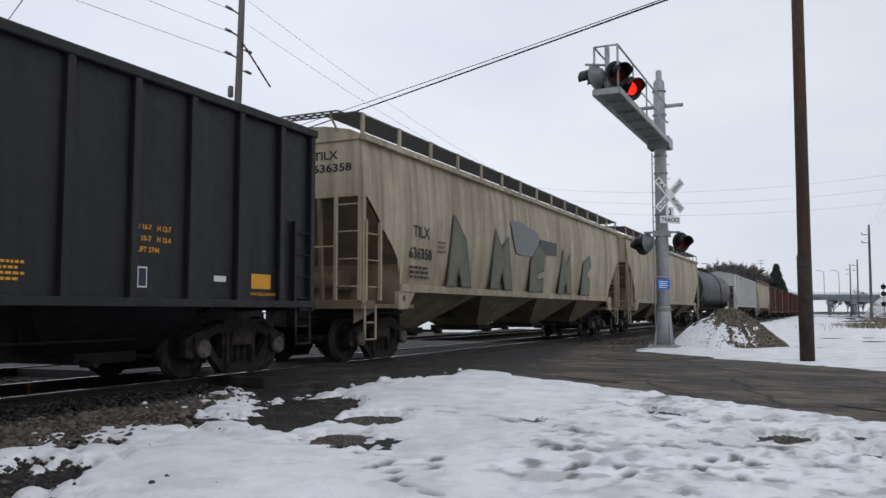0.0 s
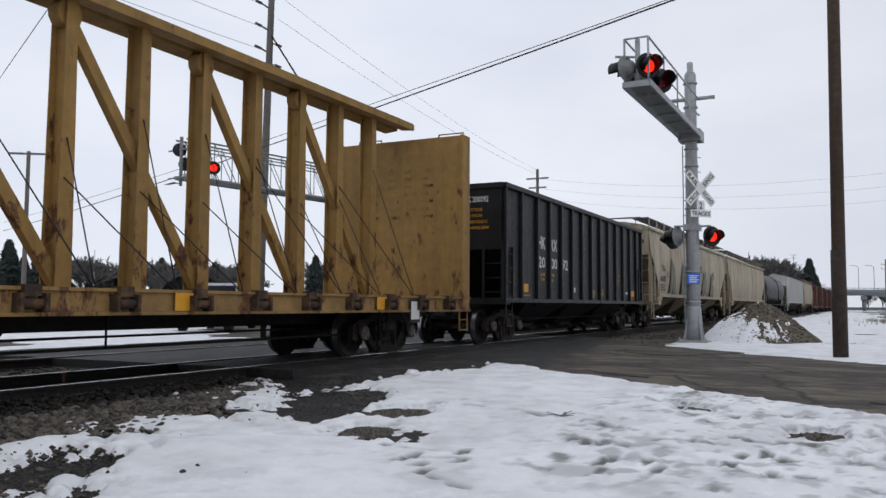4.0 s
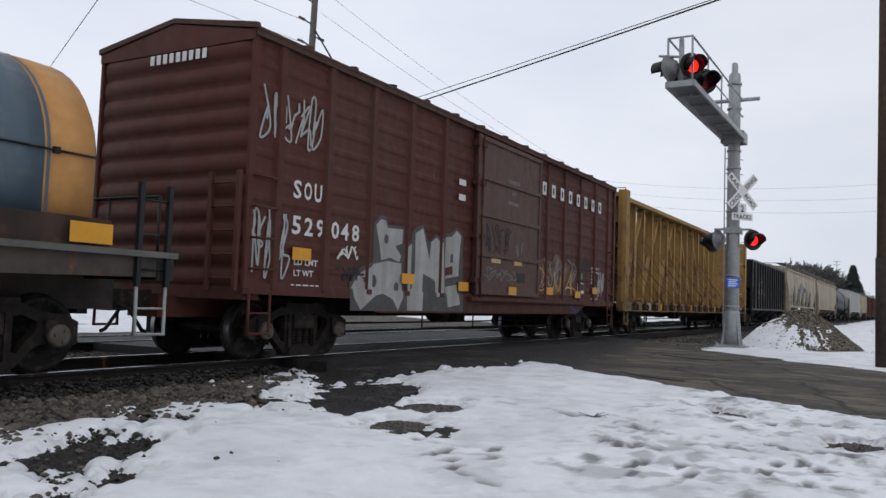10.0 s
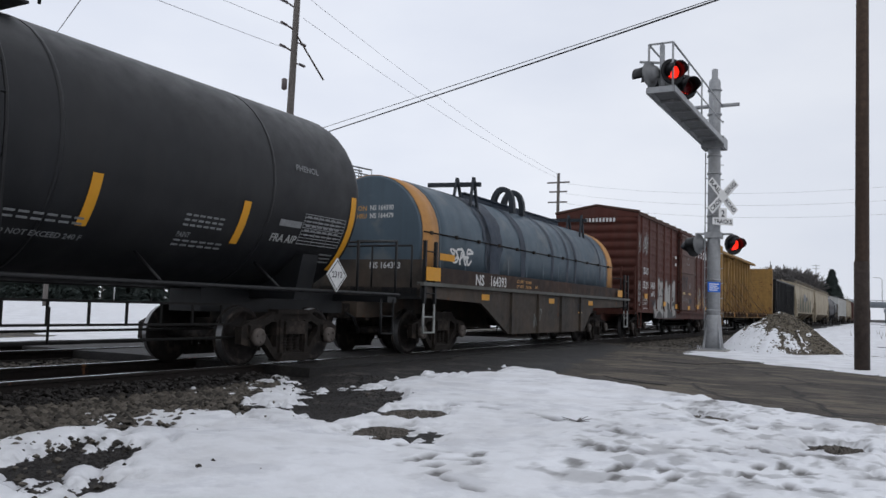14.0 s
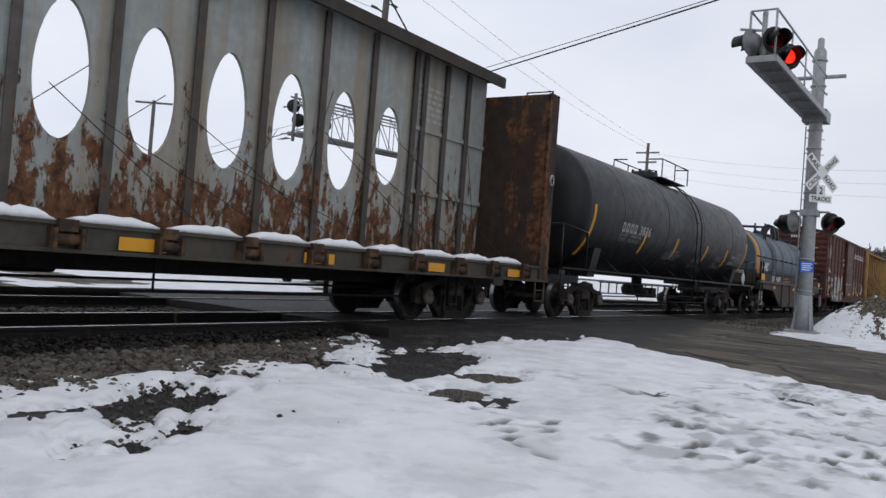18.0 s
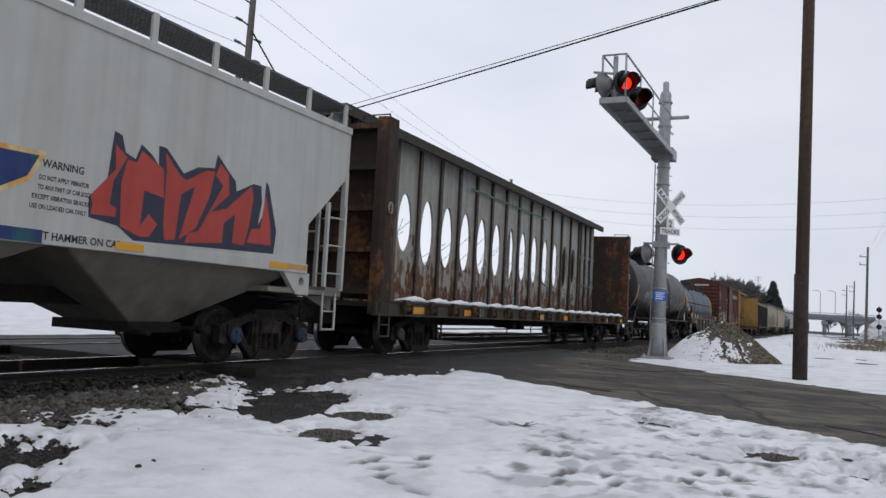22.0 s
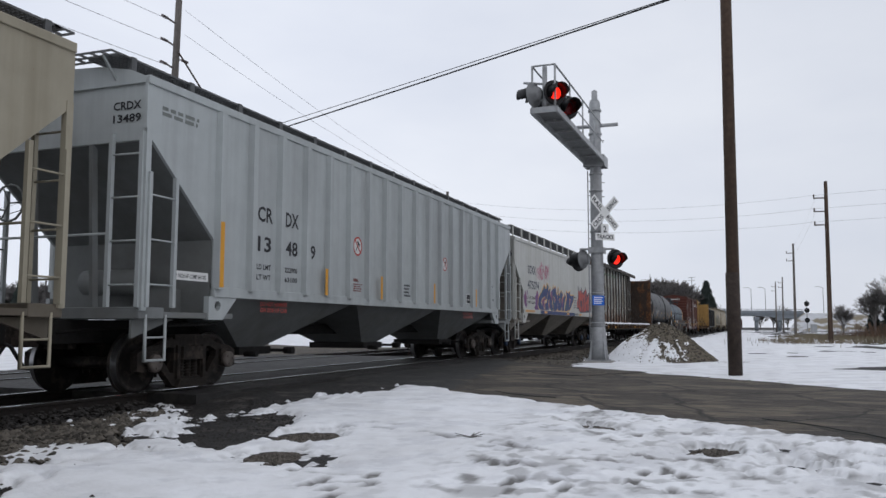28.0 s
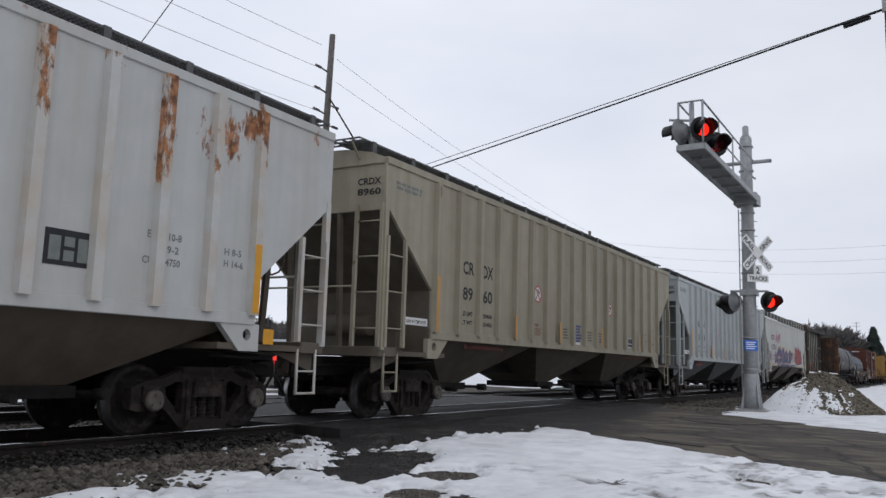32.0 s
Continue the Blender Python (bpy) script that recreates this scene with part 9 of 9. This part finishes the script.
def build_train():
    # cars ahead, already past the crossing
    for k in range(11):
        boxcar("boxcar", "brown steel boxcar far along the train", 124.0 + 17.5 * k, 140.0 + 17.5 * k, full=False)
    covered_hopper("covered_hopper", "dusty beige covered hopper with bulging sides", 104.2, 122.5, "tilx", "tilx_low", bulge=0.10, bays=3, posts=True)
    covered_hopper("covered_hopper", "off-white ribbed covered hopper", 79.4, 102.6, "white_car", "white_low", ribs=18, bays=4)
    tank_car("tank_car", "black tank car with dusty shell", 58.2, 77.8, full=False)
    covered_hopper("covered_hopper", "dirty beige covered hopper with bulging streaked sides", 35.3, 56.7, "tilx", "tilx_low", bulge=0.10, bays=4, posts=True, z_side=1.45, z_cut=3.2, z_eave=4.22, cut=1.5, inset=1.6)
    car, h = covered_hopper("covered_hopper", "dirty beige covered hopper with graffiti, streaked sides and rooftop walkways", 12.86, 33.5, "tilx", "tilx_low", bulge=0.10, bays=4, posts=True, z_side=1.45, z_cut=3.2, z_eave=4.22, cut=1.5, inset=1.6)
    x = 1.60
    lettering("TILX", "paint_black", car, on_side(x, -h + 2.0, 2.50), 0.78, 0.24)
    lettering("636358", "paint_black", car, on_side(x - 0.01, -h + 1.85, 2.05), 1.05, 0.24)
    lettering("TILX", "paint_black", car, on_rear(0.45, -h + 0.05, 3.82), 0.55, 0.16)
    lettering("636358", "paint_black", car, on_rear(0.45, -h + 0.05, 3.58), 0.85, 0.16)
    for poly in ([(-6.68, 1.56), (-6.28, 3.1), (-5.65, 2.6), (-5.42, 1.56), (-5.85, 1.56), (-6.06, 2.0), (-6.33, 1.56)], [(-4.07, 1.56), (-3.69, 3.0), (-3.26, 2.55), (-2.8, 2.87), (-2.58, 1.56), (-3.07, 1.56), (-3.24, 2.1), (-3.65, 1.56)],
                 [(-1.08, 1.56), (-0.91, 2.39), (-0.24, 2.87), (0.34, 2.7), (0.2, 2.2), (-0.4, 2.1), (-0.35, 1.85), (0.15, 1.9), (0.1, 1.56)], [(1.74, 1.56), (2.3, 2.89), (2.6, 2.4), (3.08, 2.81), (3.1, 1.56), (2.75, 1.56), (2.6, 2.0), (2.2, 1.56)], [(4.36, 1.56), (4.75, 2.6), (5.6, 2.9), (5.75, 2.6), (5.1, 2.3), (5.55, 2.05), (5.4, 1.56)]):
        letter = sprayed(car, "graffiti_letter", x + 0.022, poly, "spray_sage", 2)
        sprayed(letter, "outline", x + 0.022, grown(poly, 0.06), "spray_grey", 0)
    sprayed(car, "patch", x + 0.02, [(-2.6, 3.37), (-2.0, 3.45), (-0.23, 3.26), (-0.25, 2.54), (-2.17, 2.54)], "stencil", 0)
    sprayed(car, "patch", x + 0.02, [(-0.12, 3.09), (1.59, 3.1), (1.57, 2.71), (-0.05, 2.67)], "spray_grey", 0)
    text_bars(car, "paint_black", x - 0.03, -h + 1.9, -h + 2.9, 1.9, 3, 0.05, 0.05, 81)
    text_bars(car, "tilx_low", x, -h + 3.2, -h + 3.6, 2.5, 3, 0.05, 0.05, 82)
    open_hopper()
    yellow_centerbeam()
    boxcar("boxcar", "brown steel boxcar covered in silver graffiti, plug door shut", -44.6, -28.6)
    coil_car()
    tank_car("tank_car", "black tank car with white stencils and yellow stripes", -78.4, -61.0)
    grey_centerbeam()
    # pale grey smooth-sided hopper with large graffiti
    car, h = covered_hopper("covered_hopper", "pale grey smooth-sided covered hopper with large blue and red graffiti", -119.35, -103.0, "soxx", "soxx_low", bays=3, posts=True,
                            z_side=1.55, z_cut=3.25, z_eave=4.08, cut=1.15, inset=1.35, caps="blue")
    x = 1.582
    lettering("SOXX", "paint_navy", car, on_side(x, -6.38, 2.92), 1.2, 0.32)
    lettering("475074", "paint_navy", car, on_side(x, -6.40, 2.36), 1.68, 0.32)
    lettering("LD LMT 223400", "paint_black", car, on_side(x, -6.45, 1.98), 1.1, 0.12)
    lettering("LT WT  62600", "paint_black", car, on_side(x, -6.5, 1.80), 1.1, 0.12)
    for name, mt, layer, poly in (
            ("graffiti_letter", "spray_blue", 1, [(-4.89, 1.87), (-4.79, 2.08), (-4.47, 2.23), (-4.1, 2.42), (-3.86, 2.6), (-3.52, 2.44), (-3.38, 2.69), (-3.11, 2.59), (-3.21, 2.4), (-3.46, 2.06), (-3.77, 2.02), (-3.7, 2.18), (-4.26, 2.05), (-4.41, 1.96), (-4.36, 1.88), (-4.1, 1.77), (-3.78, 1.62), (-4.5, 1.62), (-4.75, 1.66), (-4.86, 1.77)]),
            ("graffiti_letter", "spray_blue", 1, [(-3.78, 1.87), (-3.49, 1.92), (-3.44, 1.62), (-3.74, 1.62)]),
            ("graffiti_letter", "spray_blue", 1, [(-3.4, 2.07), (-3.17, 2.41), (-2.8, 2.54), (-2.83, 2.29), (-2.52, 2.0), (-2.33, 1.62), (-2.8, 1.62), (-3.09, 2.11), (-3.19, 1.92), (-3.1, 1.62), (-3.43, 1.62), (-3.49, 1.9)]),
            ("graffiti_letter", "spray_blue", 1, [(-2.51, 2.45), (-2.28, 2.66), (-2.28, 2.51), (-1.9, 2.63), (-1.75, 2.41), (-1.56, 2.28), (-1.47, 2.04), (-1.47, 1.72), (-1.86, 1.62), (-2.27, 1.62), (-2.45, 2.09)]),
            ("graffiti_letter", "spray_blue", 1, [(-1.5, 2.39), (-1.4, 2.61), (-1.29, 2.58), (-1.35, 2.43)]),
            ("graffiti_letter", "spray_blue", 1, [(-1.5, 2.32), (-1.25, 2.42), (-1.2, 2.28), (-0.78, 2.51), (-0.47, 2.37), (-0.67, 2.13), (-0.84, 1.65), (-1.44, 1.65), (-1.44, 2.01)]),
            ("graffiti_letter", "spray_blue", 1, [(-0.13, 2.39), (0.15, 2.29), (-0.13, 1.97), (-0.3, 1.64), (-0.7, 1.64), (-0.5, 1.93)]),
            ("graffiti_letter", "spray_blue", 1, [(0.25, 2.51), (0.73, 2.45), (1.07, 2.57), (1.05, 2.37), (1.91, 2.39), (1.78, 2.15), (0.97, 1.73), (0.37, 1.66), (-0.18, 1.65), (0.1, 1.99), (0.32, 2.24)])):
        letter = sprayed(car, name, x, poly, mt, 2)
        sprayed(letter, "outline", x, grown(poly, 0.055), "cream", 0)
    for poly in ([(-4.37, 1.97), (-3.78, 2.15), (-3.87, 1.91), (-3.8, 1.7), (-4.1, 1.78)], [(-2.76, 2.38), (-2.53, 2.44), (-2.45, 1.94), (-2.66, 2.13)], [(-3.1, 2.0), (-2.98, 1.97), (-2.85, 1.71), (-3.07, 1.69)], [(-0.53, 2.23), (-0.35, 2.3), (-0.27, 2.18), (-0.7, 1.7), (-0.79, 1.86)]):
        sprayed(car, "graffiti_fill", x, poly, "spray_plum", 1)
    for mt, poly in (("spray_plum", [(-2.18, 2.23), (-1.94, 2.09), (-2.13, 1.97)]), ("spray_plum", [(-1.15, 2.12), (-0.99, 2.18), (-1.07, 1.98)]), ("spray_plum", [(0.93, 2.19), (1.25, 2.17), (0.87, 1.87)])):
        counter = sprayed(car, "graffiti_counter", x, poly, mt, 4)
        sprayed(counter, "outline", x, grown(poly, 0.03), "cream", 3)
    for cy, cz, ra, rb in ((-4.98, 2.0, 0.30, 0.30), (-4.85, 1.8, 0.42, 0.26), (-5.2, 1.68, 0.22, 0.10), (-6.75, 1.98, 0.20, 0.25), (-6.48, 2.22, 0.07, 0.09), (-6.6, 1.74, 0.08, 0.07)):
        g = Geo().plate([(cy + ra * math.cos(t) * (1 + 0.15 * math.sin(5 * t)), cz + rb * math.sin(t) * (1 + 0.15 * math.cos(4 * t))) for t in [2 * math.pi * k / 24 for k in range(24)]], [], "x", x + 0.0002 * cz, x + 0.0002 * cz + 0.0015)
        part("graffiti_cloud", g, "spray_plum", car)
    decal("painted_band", "spray_blue", car, 1.617, -4.6, 2.0, 1.46, 1.60, 0.003)
    decal("painted_band", "paint_orange", car, 1.617, -6.85, -5.5, 1.50, 1.58, 0.003)
    decal("painted_band", "paint_orange", car, 1.617, 6.3, 7.0, 1.50, 1.58, 0.003)
    sprayed(car, "graffiti_shadow", x, [(2.59, 2.05), (2.84, 2.31), (2.89, 2.88), (3.01, 2.85), (3.08, 2.66), (3.24, 2.61), (3.32, 2.81), (3.51, 2.71), (3.63, 2.6), (3.61, 2.85), (3.74, 2.85), (4.08, 2.58), (4.34, 2.71), (4.67, 2.76), (4.71, 2.96), (4.97, 2.76), (5.13, 2.65), (5.16, 2.51), (5.53, 2.68), (5.72, 2.68), (5.76, 2.43), (5.69, 2.08), (5.81, 2.26), (5.83, 2.76), (5.9, 2.71), (6.16, 2.05), (6.12, 1.70), (3.3, 1.62), (3.04, 1.77), (2.61, 1.82), (2.6, 1.98)], "paint_navy", 0)
    for poly in ([(2.62, 2.08), (2.95, 2.43), (2.92, 2.73), (3.11, 2.6), (2.93, 2.29), (2.9, 2.01), (3.0, 1.98), (3.0, 1.87), (2.64, 1.86), (2.65, 1.98)],
                 [(3.05, 2.31), (3.12, 2.58), (3.27, 2.57), (3.34, 2.73), (3.62, 2.61), (3.72, 2.57), (3.76, 2.21), (3.42, 2.25), (3.39, 1.81), (3.52, 1.97), (3.68, 1.86), (3.55, 1.69), (3.39, 1.68), (3.08, 1.77), (3.06, 2.04)],
                 [(3.78, 1.86), (3.77, 2.58), (3.73, 2.79), (4.01, 2.55), (4.14, 2.5), (4.51, 2.7), (4.68, 2.71), (4.6, 2.34), (4.37, 1.89), (4.07, 1.71), (4.31, 2.45), (4.06, 2.3), (4.0, 1.7), (3.82, 1.68)],
                 [(4.43, 1.86), (4.87, 2.54), (4.7, 2.67), (4.78, 2.84), (4.97, 2.72), (5.01, 2.44), (4.65, 2.15), (4.97, 2.24), (5.49, 2.64), (5.55, 2.48), (5.49, 2.06), (5.4, 1.76), (5.14, 1.77), (5.16, 2.18), (4.93, 2.03), (4.92, 1.75), (4.18, 1.68), (4.24, 1.81)],
                 [(5.46, 1.81), (5.56, 2.02), (5.76, 2.05), (5.84, 2.57), (6.0, 2.12), (6.04, 1.82)]):
        sprayed(car, "graffiti_letter", x, poly, "spray_red", 1)
    tag_scrawl(car, "paint_pink", x, -4.95, -3.0, 2.75, 3.45, 10, 98, 0.035)
    for y in (-4.0, 0.2, 3.0, 6.0):
        decal("reflector", "paint_yellow", car, 1.621, y, y + 0.45, 1.49, 1.58, 0.004)
    lettering("DO NOT HAMMER ON CAR", "paint_black", car, on_side(1.618, 1.6, 1.50), 1.5, 0.09)
    lettering("WARNING", "paint_black", car, on_side(x, 1.95, 2.28), 0.55, 0.09)
    for q, (t_, y, ww) in enumerate((("DO NOT APPLY VIBRATOR", 1.93, 0.66), ("TO ANY PART OF CAR BODY", 1.92, 0.72), ("EXCEPT VIBRATOR BRACKETS", 1.86, 0.82), ("USE ON LOADED CAR ONLY", 1.84, 0.74))):
        lettering(t_, "paint_black", car, on_side(x, y, 2.14 - 0.105 * q), ww, 0.055)
    lettering("SOXX", "paint_navy", car, on_rear(0.62, -h + 0.05, 3.72), 0.72, 0.18)
    lettering("475074", "paint_navy", car, on_rear(0.62, -h + 0.05, 3.42), 0.85, 0.18)
    g = Geo()
    for k in range(6):
        g.box(-0.75, 0.05 - 0.1 * (k % 3), -h + 0.052, -h + 0.055, 3.72 - 0.1 * k, 3.77 - 0.1 * k)
    part("small_print", g, "paint_grey", car)
    # two ribbed hoppers of one owner, and the last car
    for label, y0, y1, mat, low, marks in (("light grey ribbed covered hopper, clean, with yellow stripes", -137.9, -119.9, "crdx", "crdx_low", ("13", "48", "9", "13489", "222900", "63100")),
                                           ("tan ribbed covered hopper, dusty, with faded orange stripes", -156.7, -139.2, "tan", "tan_low", ("89", "60", "", "8960", "220600", "65400"))):
        car, h = covered_hopper("covered_hopper", label, y0, y1, mat, low, ribs=18, bays=3, z_cut=3.6)
        x = 1.583
        k, gap = 0.26, 2 * (h - 1.63) / 17

        def bay(n):
            return -h + 1.63 + gap * n + 0.21

        def mid(y):
            return -h + 1.63 + gap * (round((y + h - 1.63) / gap - 0.5) + 0.5)

        lettering("CR", "paint_black", car, on_side(x, bay(1), 2.70), 0.46, k)
        lettering("DX", "paint_black", car, on_side(x, bay(2), 2.70), 0.44, k)
        for q, s in enumerate(marks[:3]):
            if s:
                lettering(s, "paint_black", car, on_side(x, bay(1 + q) + 0.02, 2.20), 0.40 if len(s) > 1 else 0.18, k)
        for q, s in enumerate((("LD LMT", marks[4]), ("LT WT", marks[5]))):
            lettering(s[0], "paint_black", car, on_side(x, bay(1), 1.90 - 0.17 * q), 0.42, 0.09)
            lettering(s[1], "paint_black", car, on_side(x, bay(2), 1.90 - 0.17 * q), 0.42, 0.09)
        for q, y in enumerate((-h + 1.63, -h + 4.92, -h + 7.4, 1.6, 5.0)):
            decal("reflector", "paint_yellow" if mat == "crdx" else "paint_orange", car, 1.678, y - 0.05, y + 0.05, 1.55, 2.55 if q == 0 else 2.05, 0.003)
        circle_mark(car, "paint_red", x, mid(-2.85), 2.62, 0.20)
        circle_mark(car, "paint_red", x, mid(2.72), 2.62, 0.18)
        decal("owner_label", "paint_white", car, x, -h + 0.62, -h + 1.42, z0 := 1.62, z0 + 0.13)
        lettering("2 INCH HF COMP SHOES", "paint_black", car, on_side(x + 0.005, -h + 0.68, 1.65), 0.68, 0.06)
        if mat == "tan":
            text_bars(car, "paint_blue", x, mid(0.1) - 0.27, mid(0.1) + 0.30, 2.05, 6, 0.05, 0.025, 112)
            decal("data_plate", "paint_white", car, x, mid(0.1) - 0.2, mid(0.1) + 0.2, 1.56, 1.62, 0.002)
            for k in (-1, 1, 2):
                text_bars(car, "stencil_dark", x, mid(0.1) + gap * k - 0.24, mid(0.1) + gap * k + 0.24, 1.92, 4, 0.03, 0.04, 130 + k)
        else:
            text_bars(car, "paint_black", x, mid(0.1) - 0.25, mid(0.1) + 0.25, 1.95, 4, 0.04, 0.04, 112)
        text_bars(car, "paint_grey", x, 5.6, 6.0, 2.1, 5, 0.05, 0.05, 114)
        text_bars(car, "paint_grey", x, -h + 0.3, -h + 1.4, 4.02, 2, 0.05, 0.03, 115)
        decal("class_box", "paint_grey", car, x, -h + 4.2, -h + 4.42, 2.55, 2.85)
        decal("class_box_field", mat, car, x + 0.004, -h + 4.22, -h + 4.40, 2.57, 2.83)
        lettering("C", "paint_black", car, on_side(x + 0.01, -h + 4.26, 2.62), 0.1, 0.12)
        lettering("CRDX", "paint_black", car, on_rear(0.95, -h + 0.05, 3.94), 0.48, 0.12)
        lettering(marks[3], "paint_black", car, on_rear(0.95, -h + 0.05, 3.76), 0.48, 0.12)
        if mat == "crdx":
            for y in (-h + 3.0, h - 4.6):
                lettering("DO NOT HAMMER", "paint_red", car, on_side(x - 0.105, y, 1.30), 0.85, 0.075)
                lettering("ON SIDE OF CAR", "paint_red", car, on_side(x - 0.105, y, 1.20), 0.85, 0.075)
        else:
            for y in (-h + 3.0, h - 4.8):
                lettering("DO NOT HAMMER ON SIDE OF CAR", "faint_red", car, on_side(x - 0.105, y, 1.28), 1.7, 0.07)
        for q, t_ in enumerate(("EXW 10-8", "EW 9-2", "H 15-1", "H 8-5", "CU FT 4750")):
            lettering(t_, "paint_black" if mat == "crdx" else "stencil_dark", car, on_side(x, h - 2.36, 2.20 - 0.11 * q), 0.046 * len(t_) - 0.02, 0.065)
        decal("data_plate", "paint_white", car, x, h - 4.62, h - 4.20, 1.62, 1.90, 0.002)
        decal("data_plate_field", "paint_black", car, x + 0.002, h - 4.60, h - 4.42, 1.74, 1.88, 0.002)
        decal("data_plate_field", "paint_black", car, x + 0.002, h - 4.40, h - 4.22, 1.74, 1.88, 0.002)
        decal("data_plate_field", "paint_black", car, x + 0.002, h - 4.60, h - 4.22, 1.64, 1.72, 0.002)
        lettering("WARNING", "faint_red", car, on_side(x, mid(-2.85) - 0.25, 1.88), 0.30, 0.07)
        text_bars(car, "faint_red", x, mid(-2.85) - 0.25, mid(-2.85) + 0.25, 1.84, 4, 0.02, 0.025, 117)
    car, h = covered_hopper("covered_hopper", "white ribbed covered hopper with rust runs down its posts", -175.6, -158.15, "white_car", "white_low", rib_mat="white_rib", end_mat="white_rib", ribs=19, bays=3, z_cut=3.25, cut=1.5)
    x = 1.583
    for s, y, z, ww in (("EXW 10-8", h - 3.3, 2.30, 0.5), ("EW 9-2", h - 3.25, 2.15, 0.42), ("CU FT 4750", h - 3.35, 2.0, 0.55), ("H 8-5", h - 2.1, 2.25, 0.3), ("H 14-6", h - 2.1, 2.1, 0.34)):
        lettering(s, "paint_grey", car, on_side(x, y, z), ww, 0.09)
    decal("data_plate", "paint_black", car, x, h - 4.55, h - 4.0, 1.85, 2.22)
    for a, b, c, d in ((0.05, 0.18, 0.05, 0.3), (0.22, 0.34, 0.05, 0.16), (0.22, 0.34, 0.2, 0.3), (0.38, 0.5, 0.05, 0.3)):
        decal("data_plate_field", "paint_grey", car, x + 0.004, h - 4.55 + a, h - 4.55 + b, 1.85 + c, 1.85 + d)
    text_bars(car, "paint_grey", x, h - 5.9, h - 5.5, 2.25, 6, 0.03, 0.04, 121)
    for y in (h - 1.58, h - 6.3):
        decal("reflector", "paint_yellow", car, 1.678, y - 0.06, y + 0.06, 1.55, 2.45, 0.003)
    tag_scrawl(car, "paint_black", x, -h + 9.6, -h + 10.4, 1.65, 2.2, 5, 122, 0.05)
    decal("reflector", "paint_yellow", car, 1.595, h - 1.32, h - 1.12, 1.16, 1.36)


build_train()

def motions():
    """The train rolls past, its wheels turn, and the crossing lamps flash in turn."""
    for car, y in CARS:
        walk(car, [(t, pose(TRACK_X + bend(y + rolled(t)), y + rolled(t), 0, 0, 0, heading(y + rolled(t)))) for t in range(33)])
    times = [k * 0.1 for k in range(321)]
    for dy in (-0.875, 0.875):
        rows = [(t, Matrix.Translation((0, dy, WHEEL_R)) @ Matrix.Rotation(-rolled(t) / WHEEL_R, 4, "X")) for t in times]
        for w, d in WHEELSETS:
            if d == dy:
                walk(w, rows)
    half = 0.742
    for lens, phase in FLASHERS:
        if phase < 0:
            continue
        rows, turn = [], 0.0 if phase == 0 else 180.0
        t = 0.60
        rows.append((0.0, turn))
        while t < 31.9:
            rows += [(t - 0.067, turn), (t - 0.033, turn + 60), (t, turn + 120), (t + 0.033, turn + 180)]
            turn += 180
            t += half
        rows.append((32.0, turn))
        walk(lens, [(t, pose(0, 0, 0, 0, 0, a)) for t, a in rows])


motions()
